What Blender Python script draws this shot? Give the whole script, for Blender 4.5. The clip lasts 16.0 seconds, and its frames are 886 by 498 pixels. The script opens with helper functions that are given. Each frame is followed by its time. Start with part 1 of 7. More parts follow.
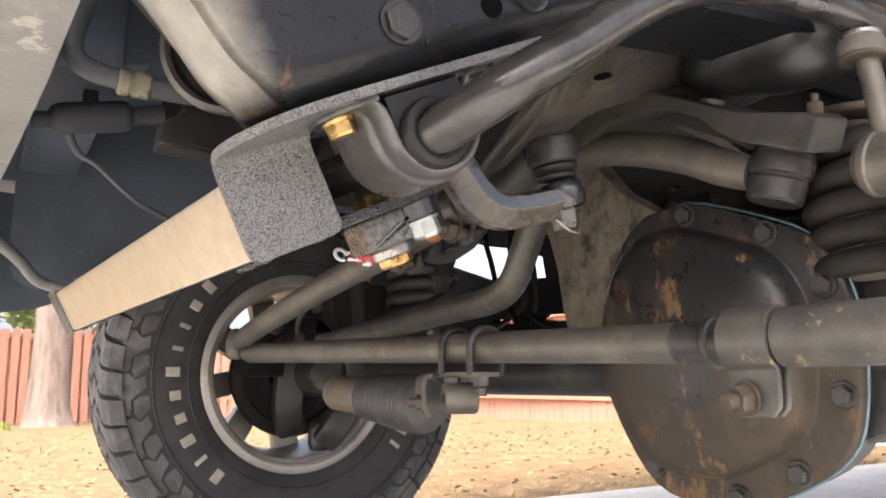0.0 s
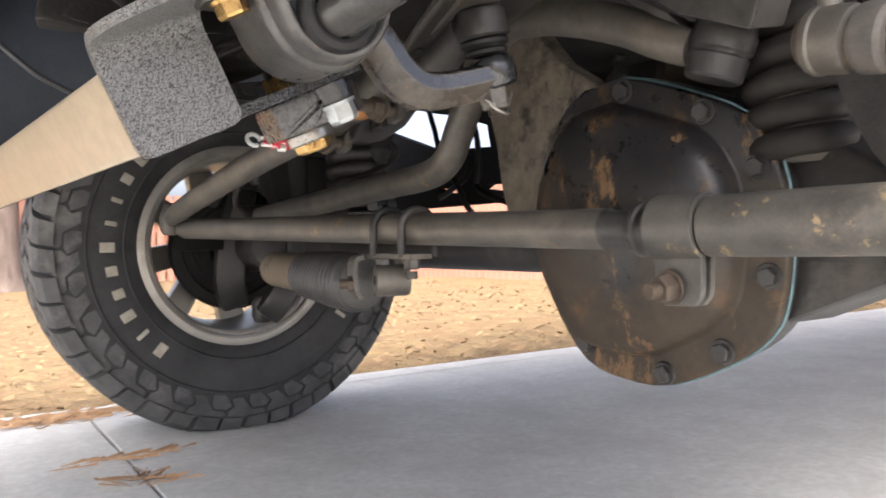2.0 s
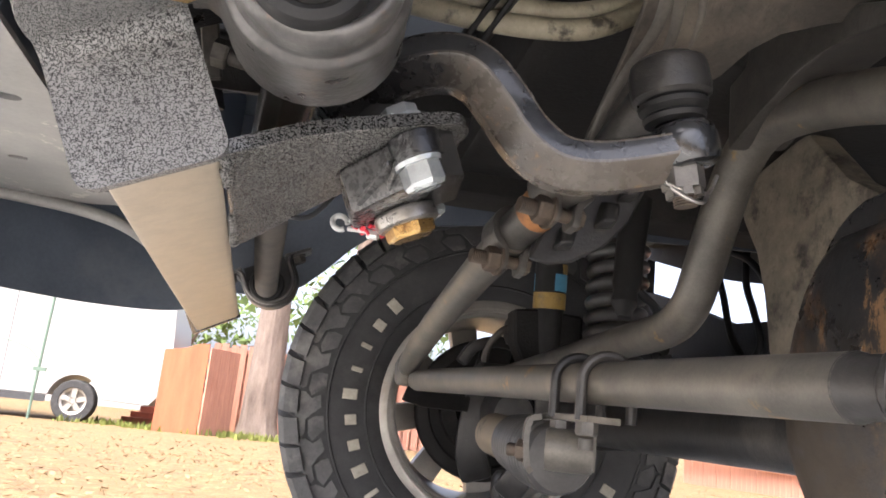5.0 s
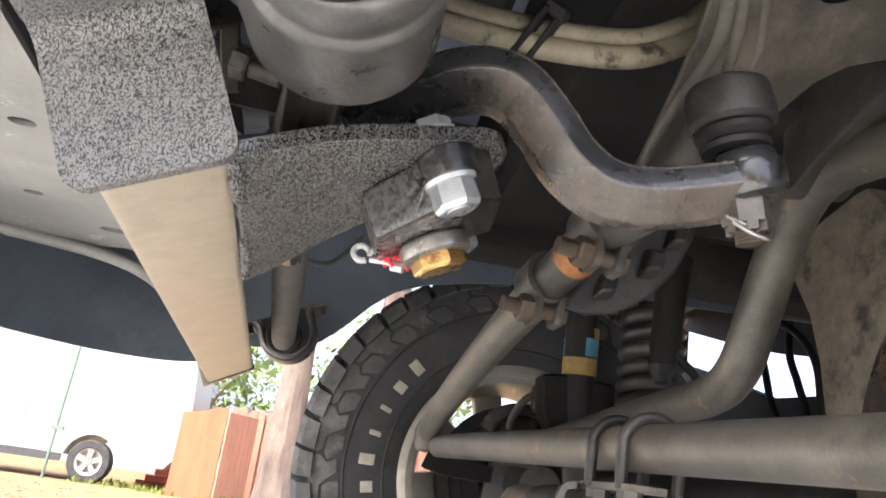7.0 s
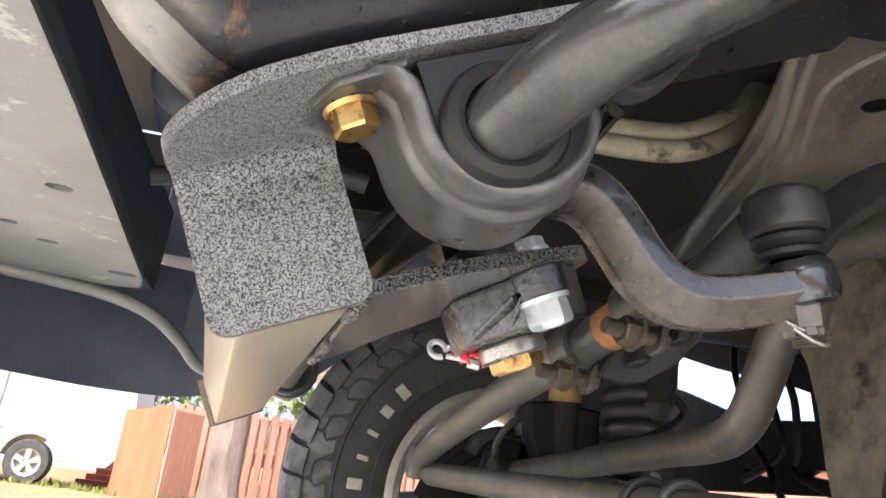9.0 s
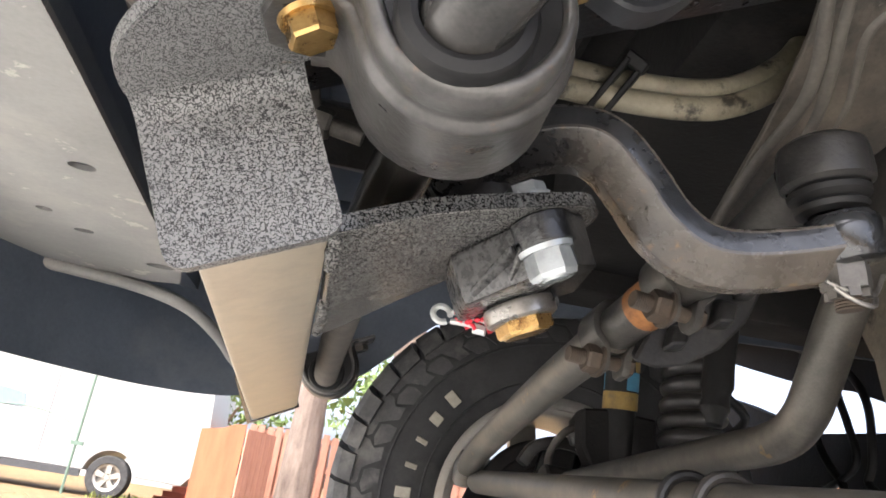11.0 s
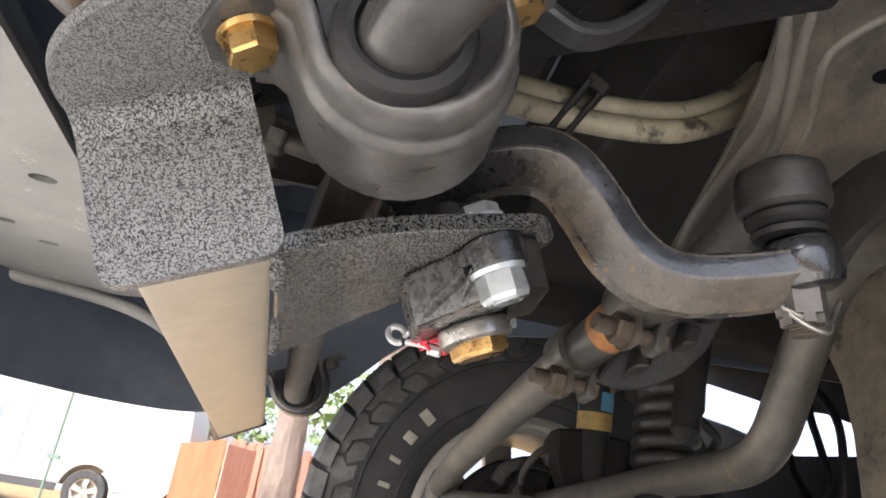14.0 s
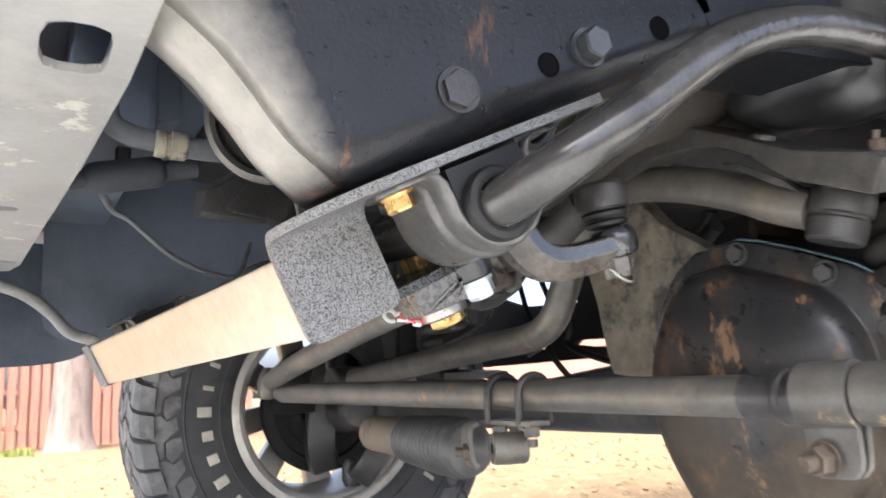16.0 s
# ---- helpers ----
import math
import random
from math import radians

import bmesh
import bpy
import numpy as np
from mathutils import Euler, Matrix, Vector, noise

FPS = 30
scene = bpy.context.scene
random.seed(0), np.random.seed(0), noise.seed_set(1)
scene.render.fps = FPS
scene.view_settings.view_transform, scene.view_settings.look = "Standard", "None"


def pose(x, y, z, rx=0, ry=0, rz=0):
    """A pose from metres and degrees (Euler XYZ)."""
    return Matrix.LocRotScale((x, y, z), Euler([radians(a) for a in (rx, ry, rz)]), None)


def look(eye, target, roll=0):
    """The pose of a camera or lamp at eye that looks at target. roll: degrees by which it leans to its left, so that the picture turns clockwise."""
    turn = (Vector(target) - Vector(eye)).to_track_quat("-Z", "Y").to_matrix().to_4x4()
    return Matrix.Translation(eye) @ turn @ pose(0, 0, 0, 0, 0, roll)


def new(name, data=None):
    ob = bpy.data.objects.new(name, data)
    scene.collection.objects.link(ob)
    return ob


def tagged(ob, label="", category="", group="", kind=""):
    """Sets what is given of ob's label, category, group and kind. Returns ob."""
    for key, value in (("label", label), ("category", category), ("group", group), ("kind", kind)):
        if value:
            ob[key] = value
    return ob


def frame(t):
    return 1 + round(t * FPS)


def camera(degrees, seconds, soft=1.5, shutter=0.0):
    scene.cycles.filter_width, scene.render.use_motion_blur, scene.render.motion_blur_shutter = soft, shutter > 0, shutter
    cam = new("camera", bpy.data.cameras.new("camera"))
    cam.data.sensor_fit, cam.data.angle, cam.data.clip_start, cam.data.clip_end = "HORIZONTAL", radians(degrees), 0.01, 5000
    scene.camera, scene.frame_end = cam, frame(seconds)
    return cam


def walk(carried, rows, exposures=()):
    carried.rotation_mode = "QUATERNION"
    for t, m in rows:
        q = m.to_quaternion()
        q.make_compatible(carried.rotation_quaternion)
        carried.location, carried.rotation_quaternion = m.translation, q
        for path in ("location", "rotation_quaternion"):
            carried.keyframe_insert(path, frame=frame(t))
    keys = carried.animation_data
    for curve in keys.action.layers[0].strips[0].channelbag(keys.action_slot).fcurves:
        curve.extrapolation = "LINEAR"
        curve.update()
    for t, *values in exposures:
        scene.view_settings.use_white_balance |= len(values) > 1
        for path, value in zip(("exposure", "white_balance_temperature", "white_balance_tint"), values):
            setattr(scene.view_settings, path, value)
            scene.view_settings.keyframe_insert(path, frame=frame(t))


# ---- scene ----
cam = camera(58.8, 16.0, soft=1.7, shutter=0.3)
METRES, EYE, TILT, LEAN, TURN = 1.3, 0.36, 9.5, 0.5, -30.0
ROWS = [
    (0.0, 0.0, 0.0, 0.0, 0.0, 0.0, -0.0),
    (0.5, -0.0248, -0.0117, 0.0033, -2.81, -1.93, -0.26),
    (1.0, -0.0781, -0.0158, 0.0206, -5.17, -4.28, -0.09),
    (1.5, -0.0015, -0.0014, 0.0261, -7.27, -7.55, 0.19),
    (2.0, 0.0216, 0.0238, 0.0153, -3.2, -10.22, 0.21),
    (2.5, 0.0767, 0.0596, -0.0048, 7.6, -7.07, 1.2),
    (3.0, 0.1296, 0.1235, -0.0123, 15.44, -2.68, 2.17),
    (5.5, 0.111, 0.1927, -0.0362, 21.98, 5.24, -3.83),
    (6.0, 0.0992, 0.2012, -0.0146, 22.39, 8.36, -4.93),
    (6.5, 0.102, 0.2048, -0.0227, 22.77, 9.07, -5.12),
    (7.0, 0.0996, 0.219, -0.0464, 23.05, 8.13, -4.83),
    (7.5, 0.0988, 0.2197, -0.0533, 22.33, 7.45, -4.58),
    (8.0, 0.0998, 0.208, -0.0432, 20.92, 7.3, -4.53),
    (8.5, 0.0748, 0.1779, -0.0116, 19.51, 7.58, -4.47),
    (9.0, 0.0514, 0.1787, -0.0075, 19.09, 7.92, -4.71),
    (11.5, 0.0744, 0.2173, -0.0317, 25.78, 9.81, -5.43),
    (12.0, 0.0726, 0.2259, -0.0271, 26.76, 10.55, -5.68),
    (12.5, 0.0742, 0.2422, -0.0417, 26.87, 11.01, -6.04),
    (13.0, 0.0834, 0.2392, -0.0481, 26.25, 10.99, -6.32),
    (13.5, 0.0898, 0.2338, -0.032, 25.01, 10.77, -6.4),
    (14.0, 0.0798, 0.221, -0.0258, 23.02, 10.49, -5.88),
    (14.5, 0.0723, 0.202, -0.0161, 19.77, 9.89, -4.52),
    (15.0, 0.0488, 0.1661, -0.0076, 14.84, 8.42, -2.37),
    (15.5, 0.0217, 0.1088, -0.0005, 8.66, 5.74, 0.08),
    (16.0, -0.0236, 0.0168, 0.0313, 0.96, 0.67, 2.02),
]
walk(cam, [(t, pose(0, 0, EYE, TILT, LEAN, TURN) @ pose(METRES * x, METRES * y, METRES * z, 90 + pitch, roll, yaw)) for t, x, y, z, yaw, pitch, roll in ROWS],
     exposures=[(0.0, 1.64, 6600, 12), (1.0, 1.62, 6600, 12), (1.5, 1.3, 6500, 12), (2.0, 1.46, 6400, 11), (2.5, 1.46, 6350, 12), (3.0, 1.37, 6250, 13), (5.5, 1.7, 6350, 12), (6.0, 1.6, 6300, 11), (6.5, 1.65, 6300, 11), (7.0, 1.90, 6300, 11), (8.0, 1.74, 6300, 11), (9.0, 1.8, 6300, 11), (11.5, 1.72, 6300, 10), (12.0, 1.66, 6300, 10), (13.5, 1.7, 6300, 11), (14.5, 1.8, 6250, 10), (15.2, 1.9, 6200, 10), (16.0, 2.02, 5950, 9)])

# ---- light: hazy sun high over the front of the vehicle, bright sky ----
SUN = Vector((-0.36, -0.36, 0.86)).normalized()
world = bpy.data.worlds.new("sky")
scene.world = world
world.use_nodes = True
wn = world.node_tree
sky = wn.nodes.new("ShaderNodeTexSky")
sky.sky_type = 'NISHITA'
sky.sun_disc = False
sky.sun_elevation = math.asin(SUN.z)
sky.sun_rotation = math.atan2(SUN.x, SUN.y)
sky.air_density, sky.dust_density, sky.ozone_density = 0.45, 6.5, 0.4
haze = wn.nodes.new("ShaderNodeHueSaturation")
haze.inputs["Saturation"].default_value = 0.66
wn.links.new(sky.outputs[0], haze.inputs["Color"])
wn.links.new(haze.outputs[0], wn.nodes["Background"].inputs[0])
wn.nodes["Background"].inputs[1].default_value = 0.31
sun_lamp = bpy.data.lights.new("sun", 'SUN')
sun_lamp.energy = 1.1
sun_lamp.angle = radians(36)
sun_lamp.color = (1.0, 0.95, 0.87)
sun = new("sun", sun_lamp)
sun.matrix_world = look(SUN * 30, (0, 0, 0))


# ---- building tools ----
def thing(name, at, label, category, group="", kind=""):
    ob = new(name)
    ob.location = at
    ob.empty_display_size = 0.05
    return tagged(ob, label, category, group, kind)


def finish(bm, sharp=35):
    bmesh.ops.recalc_face_normals(bm, faces=bm.faces)
    bm.normal_update()
    limit, normals = math.cos(radians(sharp)), []
    area = {f: f.calc_area() for f in bm.faces}
    for f in bm.faces:
        for v in f.verts:
            n = Vector((0, 0, 0))
            for g in v.link_faces:
                if g.normal.dot(f.normal) > limit:
                    n += g.normal * area[g]
            normals.append(n.normalized() if n.length > 0 else f.normal.copy())
    me = bpy.data.meshes.new("mesh")
    bm.to_mesh(me)
    bm.free()
    me.polygons.foreach_set("use_smooth", [True] * len(me.polygons))
    me.normals_split_custom_set(normals)
    return me


def part(name, bm, material, parent, label="", sharp=35):
    """One mesh object, given in world metres, under a thing or a part."""
    me = finish(bm, sharp)
    me.materials.append(material)
    ob = new(name, me)
    ob.parent = parent
    if not parent.data:
        ob.matrix_parent_inverse = Matrix.Translation(-parent.location)
    return tagged(ob, label)


def piece(name, bm, material, label, category, kind="", group="", sharp=35):
    """One mesh that is a whole thing or a piece of the setting."""
    me = finish(bm, sharp)
    me.materials.append(material)
    return tagged(new(name, me), label, category, group, kind)


def frame_of(axis):
    a = Vector(axis).normalized()
    s = a.orthogonal().normalized()
    return a, s, a.cross(s)


def cyl(bm, p0, p1, r0, r1=None, seg=24, turn=0.0, side=None):
    p0, p1 = Vector(p0), Vector(p1)
    r1 = r0 if r1 is None else r1
    a, s, b = frame_of(p1 - p0)
    if side is not None:
        s = (Vector(side) - a * a.dot(Vector(side))).normalized()
        b = a.cross(s)
    rings = []
    for p, r in ((p0, r0), (p1, r1)):
        rings.append([bm.verts.new(p + (s * math.cos(k) + b * math.sin(k)) * r) for k in (turn + 2 * math.pi * i / seg for i in range(seg))])
    for i in range(seg):
        j = (i + 1) % seg
        bm.faces.new((rings[0][i], rings[0][j], rings[1][j], rings[1][i]))
    bm.faces.new(rings[0][::-1])
    bm.faces.new(rings[1])
    return rings


def hexa(bm, p0, p1, r, chamfer=0.12):
    """A hexagon head or nut with a turned chamfer on its free end."""
    p0, p1 = Vector(p0), Vector(p1)
    d = p1 - p0
    cyl(bm, p0, p0 + d * 0.82, r, seg=6)
    cyl(bm, p0 + d * 0.82, p1, r * 0.985, r * (1 - chamfer), seg=6)


def lathe(bm, origin, axis, profile, seg=48, arc=(0.0, 2 * math.pi), side=None):
    """Turns (radius, height) pairs about an axis."""
    o = Vector(origin)
    a, s, b = frame_of(axis)
    if side is not None:
        s = Vector(side).normalized()
        b = a.cross(s)
    whole = abs(arc[1] - arc[0] - 2 * math.pi) < 1e-6
    n = seg if whole else seg + 1
    rows = []
    for r, h in profile:
        rows.append([bm.verts.new(o + a * h + (s * math.cos(k) + b * math.sin(k)) * r) for k in (arc[0] + (arc[1] - arc[0]) * i / seg for i in range(n))])
    for x, y in zip(rows, rows[1:]):
        for i in range(seg):
            j = (i + 1) % n
            bm.faces.new((x[i], x[j], y[j], y[i]))
    return rows


def smooth_path(points, step=5):
    """A Catmull-Rom line through points."""
    p = [Vector(q) for q in points]
    p = [2 * p[0] - p[1]] + p + [2 * p[-1] - p[-2]]
    out = []
    for i in range(1, len(p) - 2):
        for k in range(step):
            t = k / step
            out.append(0.5 * (2 * p[i] + (p[i + 1] - p[i - 1]) * t + (2 * p[i - 1] - 5 * p[i] + 4 * p[i + 1] - p[i + 2]) * t * t + (3 * p[i] - p[i - 1] - 3 * p[i + 1] + p[i + 2]) * t ** 3))
    return out + [p[-2]]


def tube(bm, points, r, seg=20, step=5, caps=True):
    """A round bar along a smooth line; r is a number or a function of 0..1."""
    line = smooth_path(points, step) if step > 1 else [Vector(q) for q in points]
    t0 = (line[1] - line[0]).normalized()
    s = t0.orthogonal().normalized()
    rings = []
    for i, p in enumerate(line):
        t = (line[min(i + 1, len(line) - 1)] - line[max(i - 1, 0)]).normalized()
        s = (s - t * t.dot(s)).normalized()
        b = t.cross(s)
        rr = r(i / (len(line) - 1)) if callable(r) else r
        rings.append([bm.verts.new(p + (s * math.cos(k) + b * math.sin(k)) * rr) for k in (2 * math.pi * j / seg for j in range(seg))])
    for x, y in zip(rings, rings[1:]):
        for i in range(seg):
            j = (i + 1) % seg
            bm.faces.new((x[i], x[j], y[j], y[i]))
    if caps:
        bm.faces.new(rings[0][::-1])
        bm.faces.new(rings[-1])
    return line


def strap_along(bm, points, width, thick, across, step=5):
    """A flat bar of rectangular section along a line; across is the direction of its width."""
    line = smooth_path(points, step) if step > 1 else [Vector(q) for q in points]
    w = Vector(across).normalized()
    rings = []
    for i, p in enumerate(line):
        t = (line[min(i + 1, len(line) - 1)] - line[max(i - 1, 0)]).normalized()
        n = t.cross(w).normalized()
        ww = width(i / (len(line) - 1)) if callable(width) else width
        tt = thick(i / (len(line) - 1)) if callable(thick) else thick
        rings.append([bm.verts.new(p + w * a * ww / 2 + n * c * tt / 2) for a, c in ((-1, -1), (1, -1), (1, 1), (-1, 1))])
    for x, y in zip(rings, rings[1:]):
        for i in range(4):
            j = (i + 1) % 4
            bm.faces.new((x[i], x[j], y[j], y[i]))
    bm.faces.new(rings[0][::-1])
    bm.faces.new(rings[-1])


def slab(bm, outline, offset):
    """A plate: an outline of 3D points and the vector of its thickness."""
    off = Vector(offset)
    low = [bm.verts.new(Vector(p)) for p in outline]
    high = [bm.verts.new(Vector(p) + off) for p in outline]
    n = len(low)
    for i in range(n):
        j = (i + 1) % n
        bm.faces.new((low[i], low[j], high[j], high[i]))
    bm.faces.new(low[::-1])
    bm.faces.new(high)


def slab_with_holes(bm, outline, holes, offset):
    loops = []
    for loop in (outline, *holes):
        v = [bm.verts.new(Vector(p)) for p in loop]
        loops.append([bm.edges.new((v[i], v[(i + 1) % len(v)])) for i in range(len(v))])
    made = bmesh.ops.triangle_fill(bm, edges=[e for l in loops for e in l], use_beauty=True)
    faces = [f for f in made["geom"] if isinstance(f, bmesh.types.BMFace)]
    ext = bmesh.ops.extrude_face_region(bm, geom=faces)
    bmesh.ops.translate(bm, verts=[v for v in ext["geom"] if isinstance(v, bmesh.types.BMVert)], vec=Vector(offset))


def block(bm, low, high, m=None):
    x0, y0, z0 = low
    x1, y1, z1 = high
    pts = [Vector(p) for p in ((x0, y0, z0), (x1, y0, z0), (x1, y1, z0), (x0, y1, z0), (x0, y0, z1), (x1, y0, z1), (x1, y1, z1), (x0, y1, z1))]
    v = [bm.verts.new(m @ p if m else p) for p in pts]
    for f in ((3, 2, 1, 0), (4, 5, 6, 7), (0, 1, 5, 4), (1, 2, 6, 5), (2, 3, 7, 6), (3, 0, 4, 7)):
        bm.faces.new([v[i] for i in f])


def hull8(bm, a, b):
    """A solid between two four-sided ends."""
    va, vb = [bm.verts.new(Vector(p)) for p in a], [bm.verts.new(Vector(p)) for p in b]
    for i in range(4):
        j = (i + 1) % 4
        bm.faces.new((va[i], va[j], vb[j], vb[i]))
    bm.faces.new(va[::-1])
    bm.faces.new(vb)


def round_edges(bm, width, segments=2, angle=30):
    bmesh.ops.recalc_face_normals(bm, faces=bm.faces)
    edges = [e for e in bm.edges if len(e.link_faces) == 2 and e.calc_face_angle(0) > radians(angle)]
    bmesh.ops.bevel(bm, geom=edges, offset=width, segments=segments, profile=0.6, affect='EDGES', clamp_overlap=True)


def roughen(bm, amount, scale):
    for v in bm.verts:
        v.co += noise.noise_vector(v.co * scale) * amount


def arc_points(cx, cy, r, a0, a1, n):
    return [(cx + r * math.cos(radians(a0 + (a1 - a0) * i / n)), cy + r * math.sin(radians(a0 + (a1 - a0) * i / n))) for i in range(n + 1)]


# ---- materials ----

def nodes_of(name):
    m = bpy.data.materials.new(name)
    m.use_nodes = True
    return m, m.node_tree, m.node_tree.nodes["Principled BSDF"]


def put_noise(t, coords, scale, detail=4.0, rough=0.6, stretch=None):
    n = t.nodes.new("ShaderNodeTexNoise")
    n.inputs["Scale"].default_value, n.inputs["Detail"].default_value, n.inputs["Roughness"].default_value = scale, detail, rough
    if stretch:
        mp = t.nodes.new("ShaderNodeMapping")
        mp.inputs["Scale"].default_value = stretch
        t.links.new(coords, mp.inputs[0])
        coords = mp.outputs[0]
    t.links.new(coords, n.inputs["Vector"])
    return n.outputs["Fac"]


def put_ramp(t, fac, a, b):
    r = t.nodes.new("ShaderNodeMapRange")
    r.inputs["From Min"].default_value, r.inputs["From Max"].default_value = a, b
    r.clamp = True
    t.links.new(fac, r.inputs["Value"])
    return r.outputs[0]


def put_mix(t, fac, a, b):
    m = t.nodes.new("ShaderNodeMix")
    m.data_type = 'RGBA'
    if isinstance(fac, (int, float)):
        m.inputs[0].default_value = fac
    else:
        t.links.new(fac, m.inputs[0])
    for socket, value in ((m.inputs[6], a), (m.inputs[7], b)):
        if isinstance(value, tuple):
            socket.default_value = (*value, 1)
        else:
            t.links.new(value, socket)
    return m.outputs[2]


def put_range(t, fac, a, b):
    r = t.nodes.new("ShaderNodeMapRange")
    r.inputs["To Min"].default_value, r.inputs["To Max"].default_value = a, b
    t.links.new(fac, r.inputs["Value"])
    return r.outputs[0]


def put_bump(t, bsdf, height, strength, distance):
    b = t.nodes.new("ShaderNodeBump")
    b.inputs["Strength"].default_value, b.inputs["Distance"].default_value = strength, distance
    t.links.new(height, b.inputs["Height"])
    t.links.new(b.outputs[0], bsdf.inputs["Normal"])


def surface(name, dark, light, rough=(0.45, 0.7), metal=0.0, scale=30.0, fine=400.0, bump=0.25, depth=0.0006,
            dust=None, dust_at=(0.5, 0.7), rust=None, rust_at=(0.62, 0.7), rust_scale=22.0, stretch=None, coat=0.0, specular=0.5):
    """Paint, metal or rubber: two tones, fine grain, and shaped patches of dust and rust."""
    m, t, bsdf = nodes_of(name)
    co = t.nodes.new("ShaderNodeTexCoord").outputs["Object"]
    broad = put_noise(t, co, scale, 5, 0.65, stretch)
    grain = put_noise(t, co, fine, 3, 0.6)
    both = t.nodes.new("ShaderNodeMath")
    both.operation = 'MULTIPLY_ADD'
    t.links.new(grain, both.inputs[0])
    both.inputs[1].default_value = 0.35
    t.links.new(put_range(t, broad, -0.15, 1.05), both.inputs[2])
    colour = put_mix(t, put_ramp(t, both.outputs[0], 0.3, 0.9), dark, light)
    rgh = put_range(t, broad, *rough)
    if dust:
        patch = put_ramp(t, put_noise(t, co, scale * 0.45, 6, 0.7), *dust_at)
        colour = put_mix(t, patch, colour, dust)
    if rust:
        patch = put_ramp(t, put_noise(t, co, rust_scale, 6, 0.72), *rust_at)
        tint = put_mix(t, put_noise(t, co, 160, 3), tuple(0.4 * c for c in rust), rust)
        colour = put_mix(t, patch, colour, tint)
    t.links.new(colour, bsdf.inputs["Base Color"])
    t.links.new(rgh, bsdf.inputs["Roughness"])
    bsdf.inputs["Metallic"].default_value = metal
    bsdf.inputs["Coat Weight"].default_value = coat
    bsdf.inputs["Specular IOR Level"].default_value = specular
    put_bump(t, bsdf, both.outputs[0], bump, depth)
    return m


def hammered_paint(name, scale, pits, low, high, shine=0.42, deep=0.0006, rust=None):
    """Black and silver hammered finish: worm-like dark pits in a smooth skin."""
    m, t, bsdf = nodes_of(name)
    co = t.nodes.new("ShaderNodeTexCoord").outputs["Object"]
    worms = put_noise(t, co, scale, 1.5, 0.5, (1.0, 0.75, 1.05))
    off = t.nodes.new("ShaderNodeMath")
    off.operation = 'SUBTRACT'
    t.links.new(worms, off.inputs[0])
    off.inputs[1].default_value = 0.5
    size = t.nodes.new("ShaderNodeMath")
    size.operation = 'ABSOLUTE'
    t.links.new(off.outputs[0], size.inputs[0])
    mask = put_ramp(t, size.outputs[0], 0.030, 0.066)
    skin = put_mix(t, put_noise(t, co, 18, 3), low, high)
    colour = put_mix(t, mask, pits, skin)
    if rust:
        colour = put_mix(t, put_ramp(t, put_noise(t, co, 42, 6, 0.7), 0.64, 0.74), colour, rust)
    t.links.new(colour, bsdf.inputs["Base Color"])
    t.links.new(put_range(t, mask, shine + 0.08, shine), bsdf.inputs["Roughness"])
    bsdf.inputs["Specular IOR Level"].default_value = 0.4
    put_bump(t, bsdf, mask, 0.7, deep)
    return m


HAMMER = hammered_paint("hammered_paint", 760, (0.026, 0.026, 0.0265), (0.165, 0.165, 0.163), (0.215, 0.214, 0.210), 0.30, 0.0009)
HAMMER_TOP = hammered_paint("fine_speckled_paint", 800, (0.036, 0.036, 0.036), (0.155, 0.155, 0.152), (0.205, 0.204, 0.200), rust=(0.22, 0.14, 0.065))
HAMMER_EDGE = hammered_paint("speckled_black_edge", 640, (0.004, 0.004, 0.004), (0.060, 0.060, 0.060), (0.105, 0.105, 0.104), 0.16, 0.0016)
# Darker copy for the arm's underside: its dimmer light is put into the colour.
HAMMER_UNDERSIDE = hammered_paint("hammered_paint_underside", 620, (0.018, 0.018, 0.018), (0.105, 0.103, 0.098), (0.175, 0.170, 0.161), 0.18, 0.0016)
# Same hammered paint turned cream: the ground's reflected light is in the colour.
HAMMER_GROUND_LIT = surface("hammered_ground_lit", (0.33, 0.285, 0.215), (0.48, 0.415, 0.32), (0.24, 0.40), 0.3, 60, 900, 0.35, 0.0005, dust=(0.50, 0.425, 0.315), dust_at=(0.5, 0.8))
BLOCK_GREY = surface("hammered_dark_grey", (0.010, 0.010, 0.0105), (0.085, 0.083, 0.080), (0.16, 0.40), 0.2, 260, 800, 0.45, 0.0006, coat=0.3)
OILY = surface("oil_black_casting", (0.005, 0.005, 0.0056), (0.030, 0.0295, 0.0295), (0.22, 0.45), 0.1, 26, 160, 0.4, 0.0010, dust=(0.07, 0.064, 0.058), dust_at=(0.60, 0.82), rust=(0.13, 0.070, 0.035), rust_at=(0.72, 0.78))
SHEET = surface("dusty_brown_sheet", (0.017, 0.0155, 0.014), (0.066, 0.057, 0.047), (0.42, 0.7), 0.0, 14, 240, 0.9, 0.0024, dust=(0.125, 0.105, 0.082), dust_at=(0.53, 0.72), rust=(0.28, 0.245, 0.20), rust_at=(0.66, 0.69), rust_scale=38)
SHEET_EDGE = surface("scuffed_sheet_edge", (0.045, 0.041, 0.036), (0.13, 0.117, 0.10), (0.42, 0.7), 0.0, 24, 330, 0.5, 0.001, dust=(0.27, 0.245, 0.21), dust_at=(0.60, 0.68))
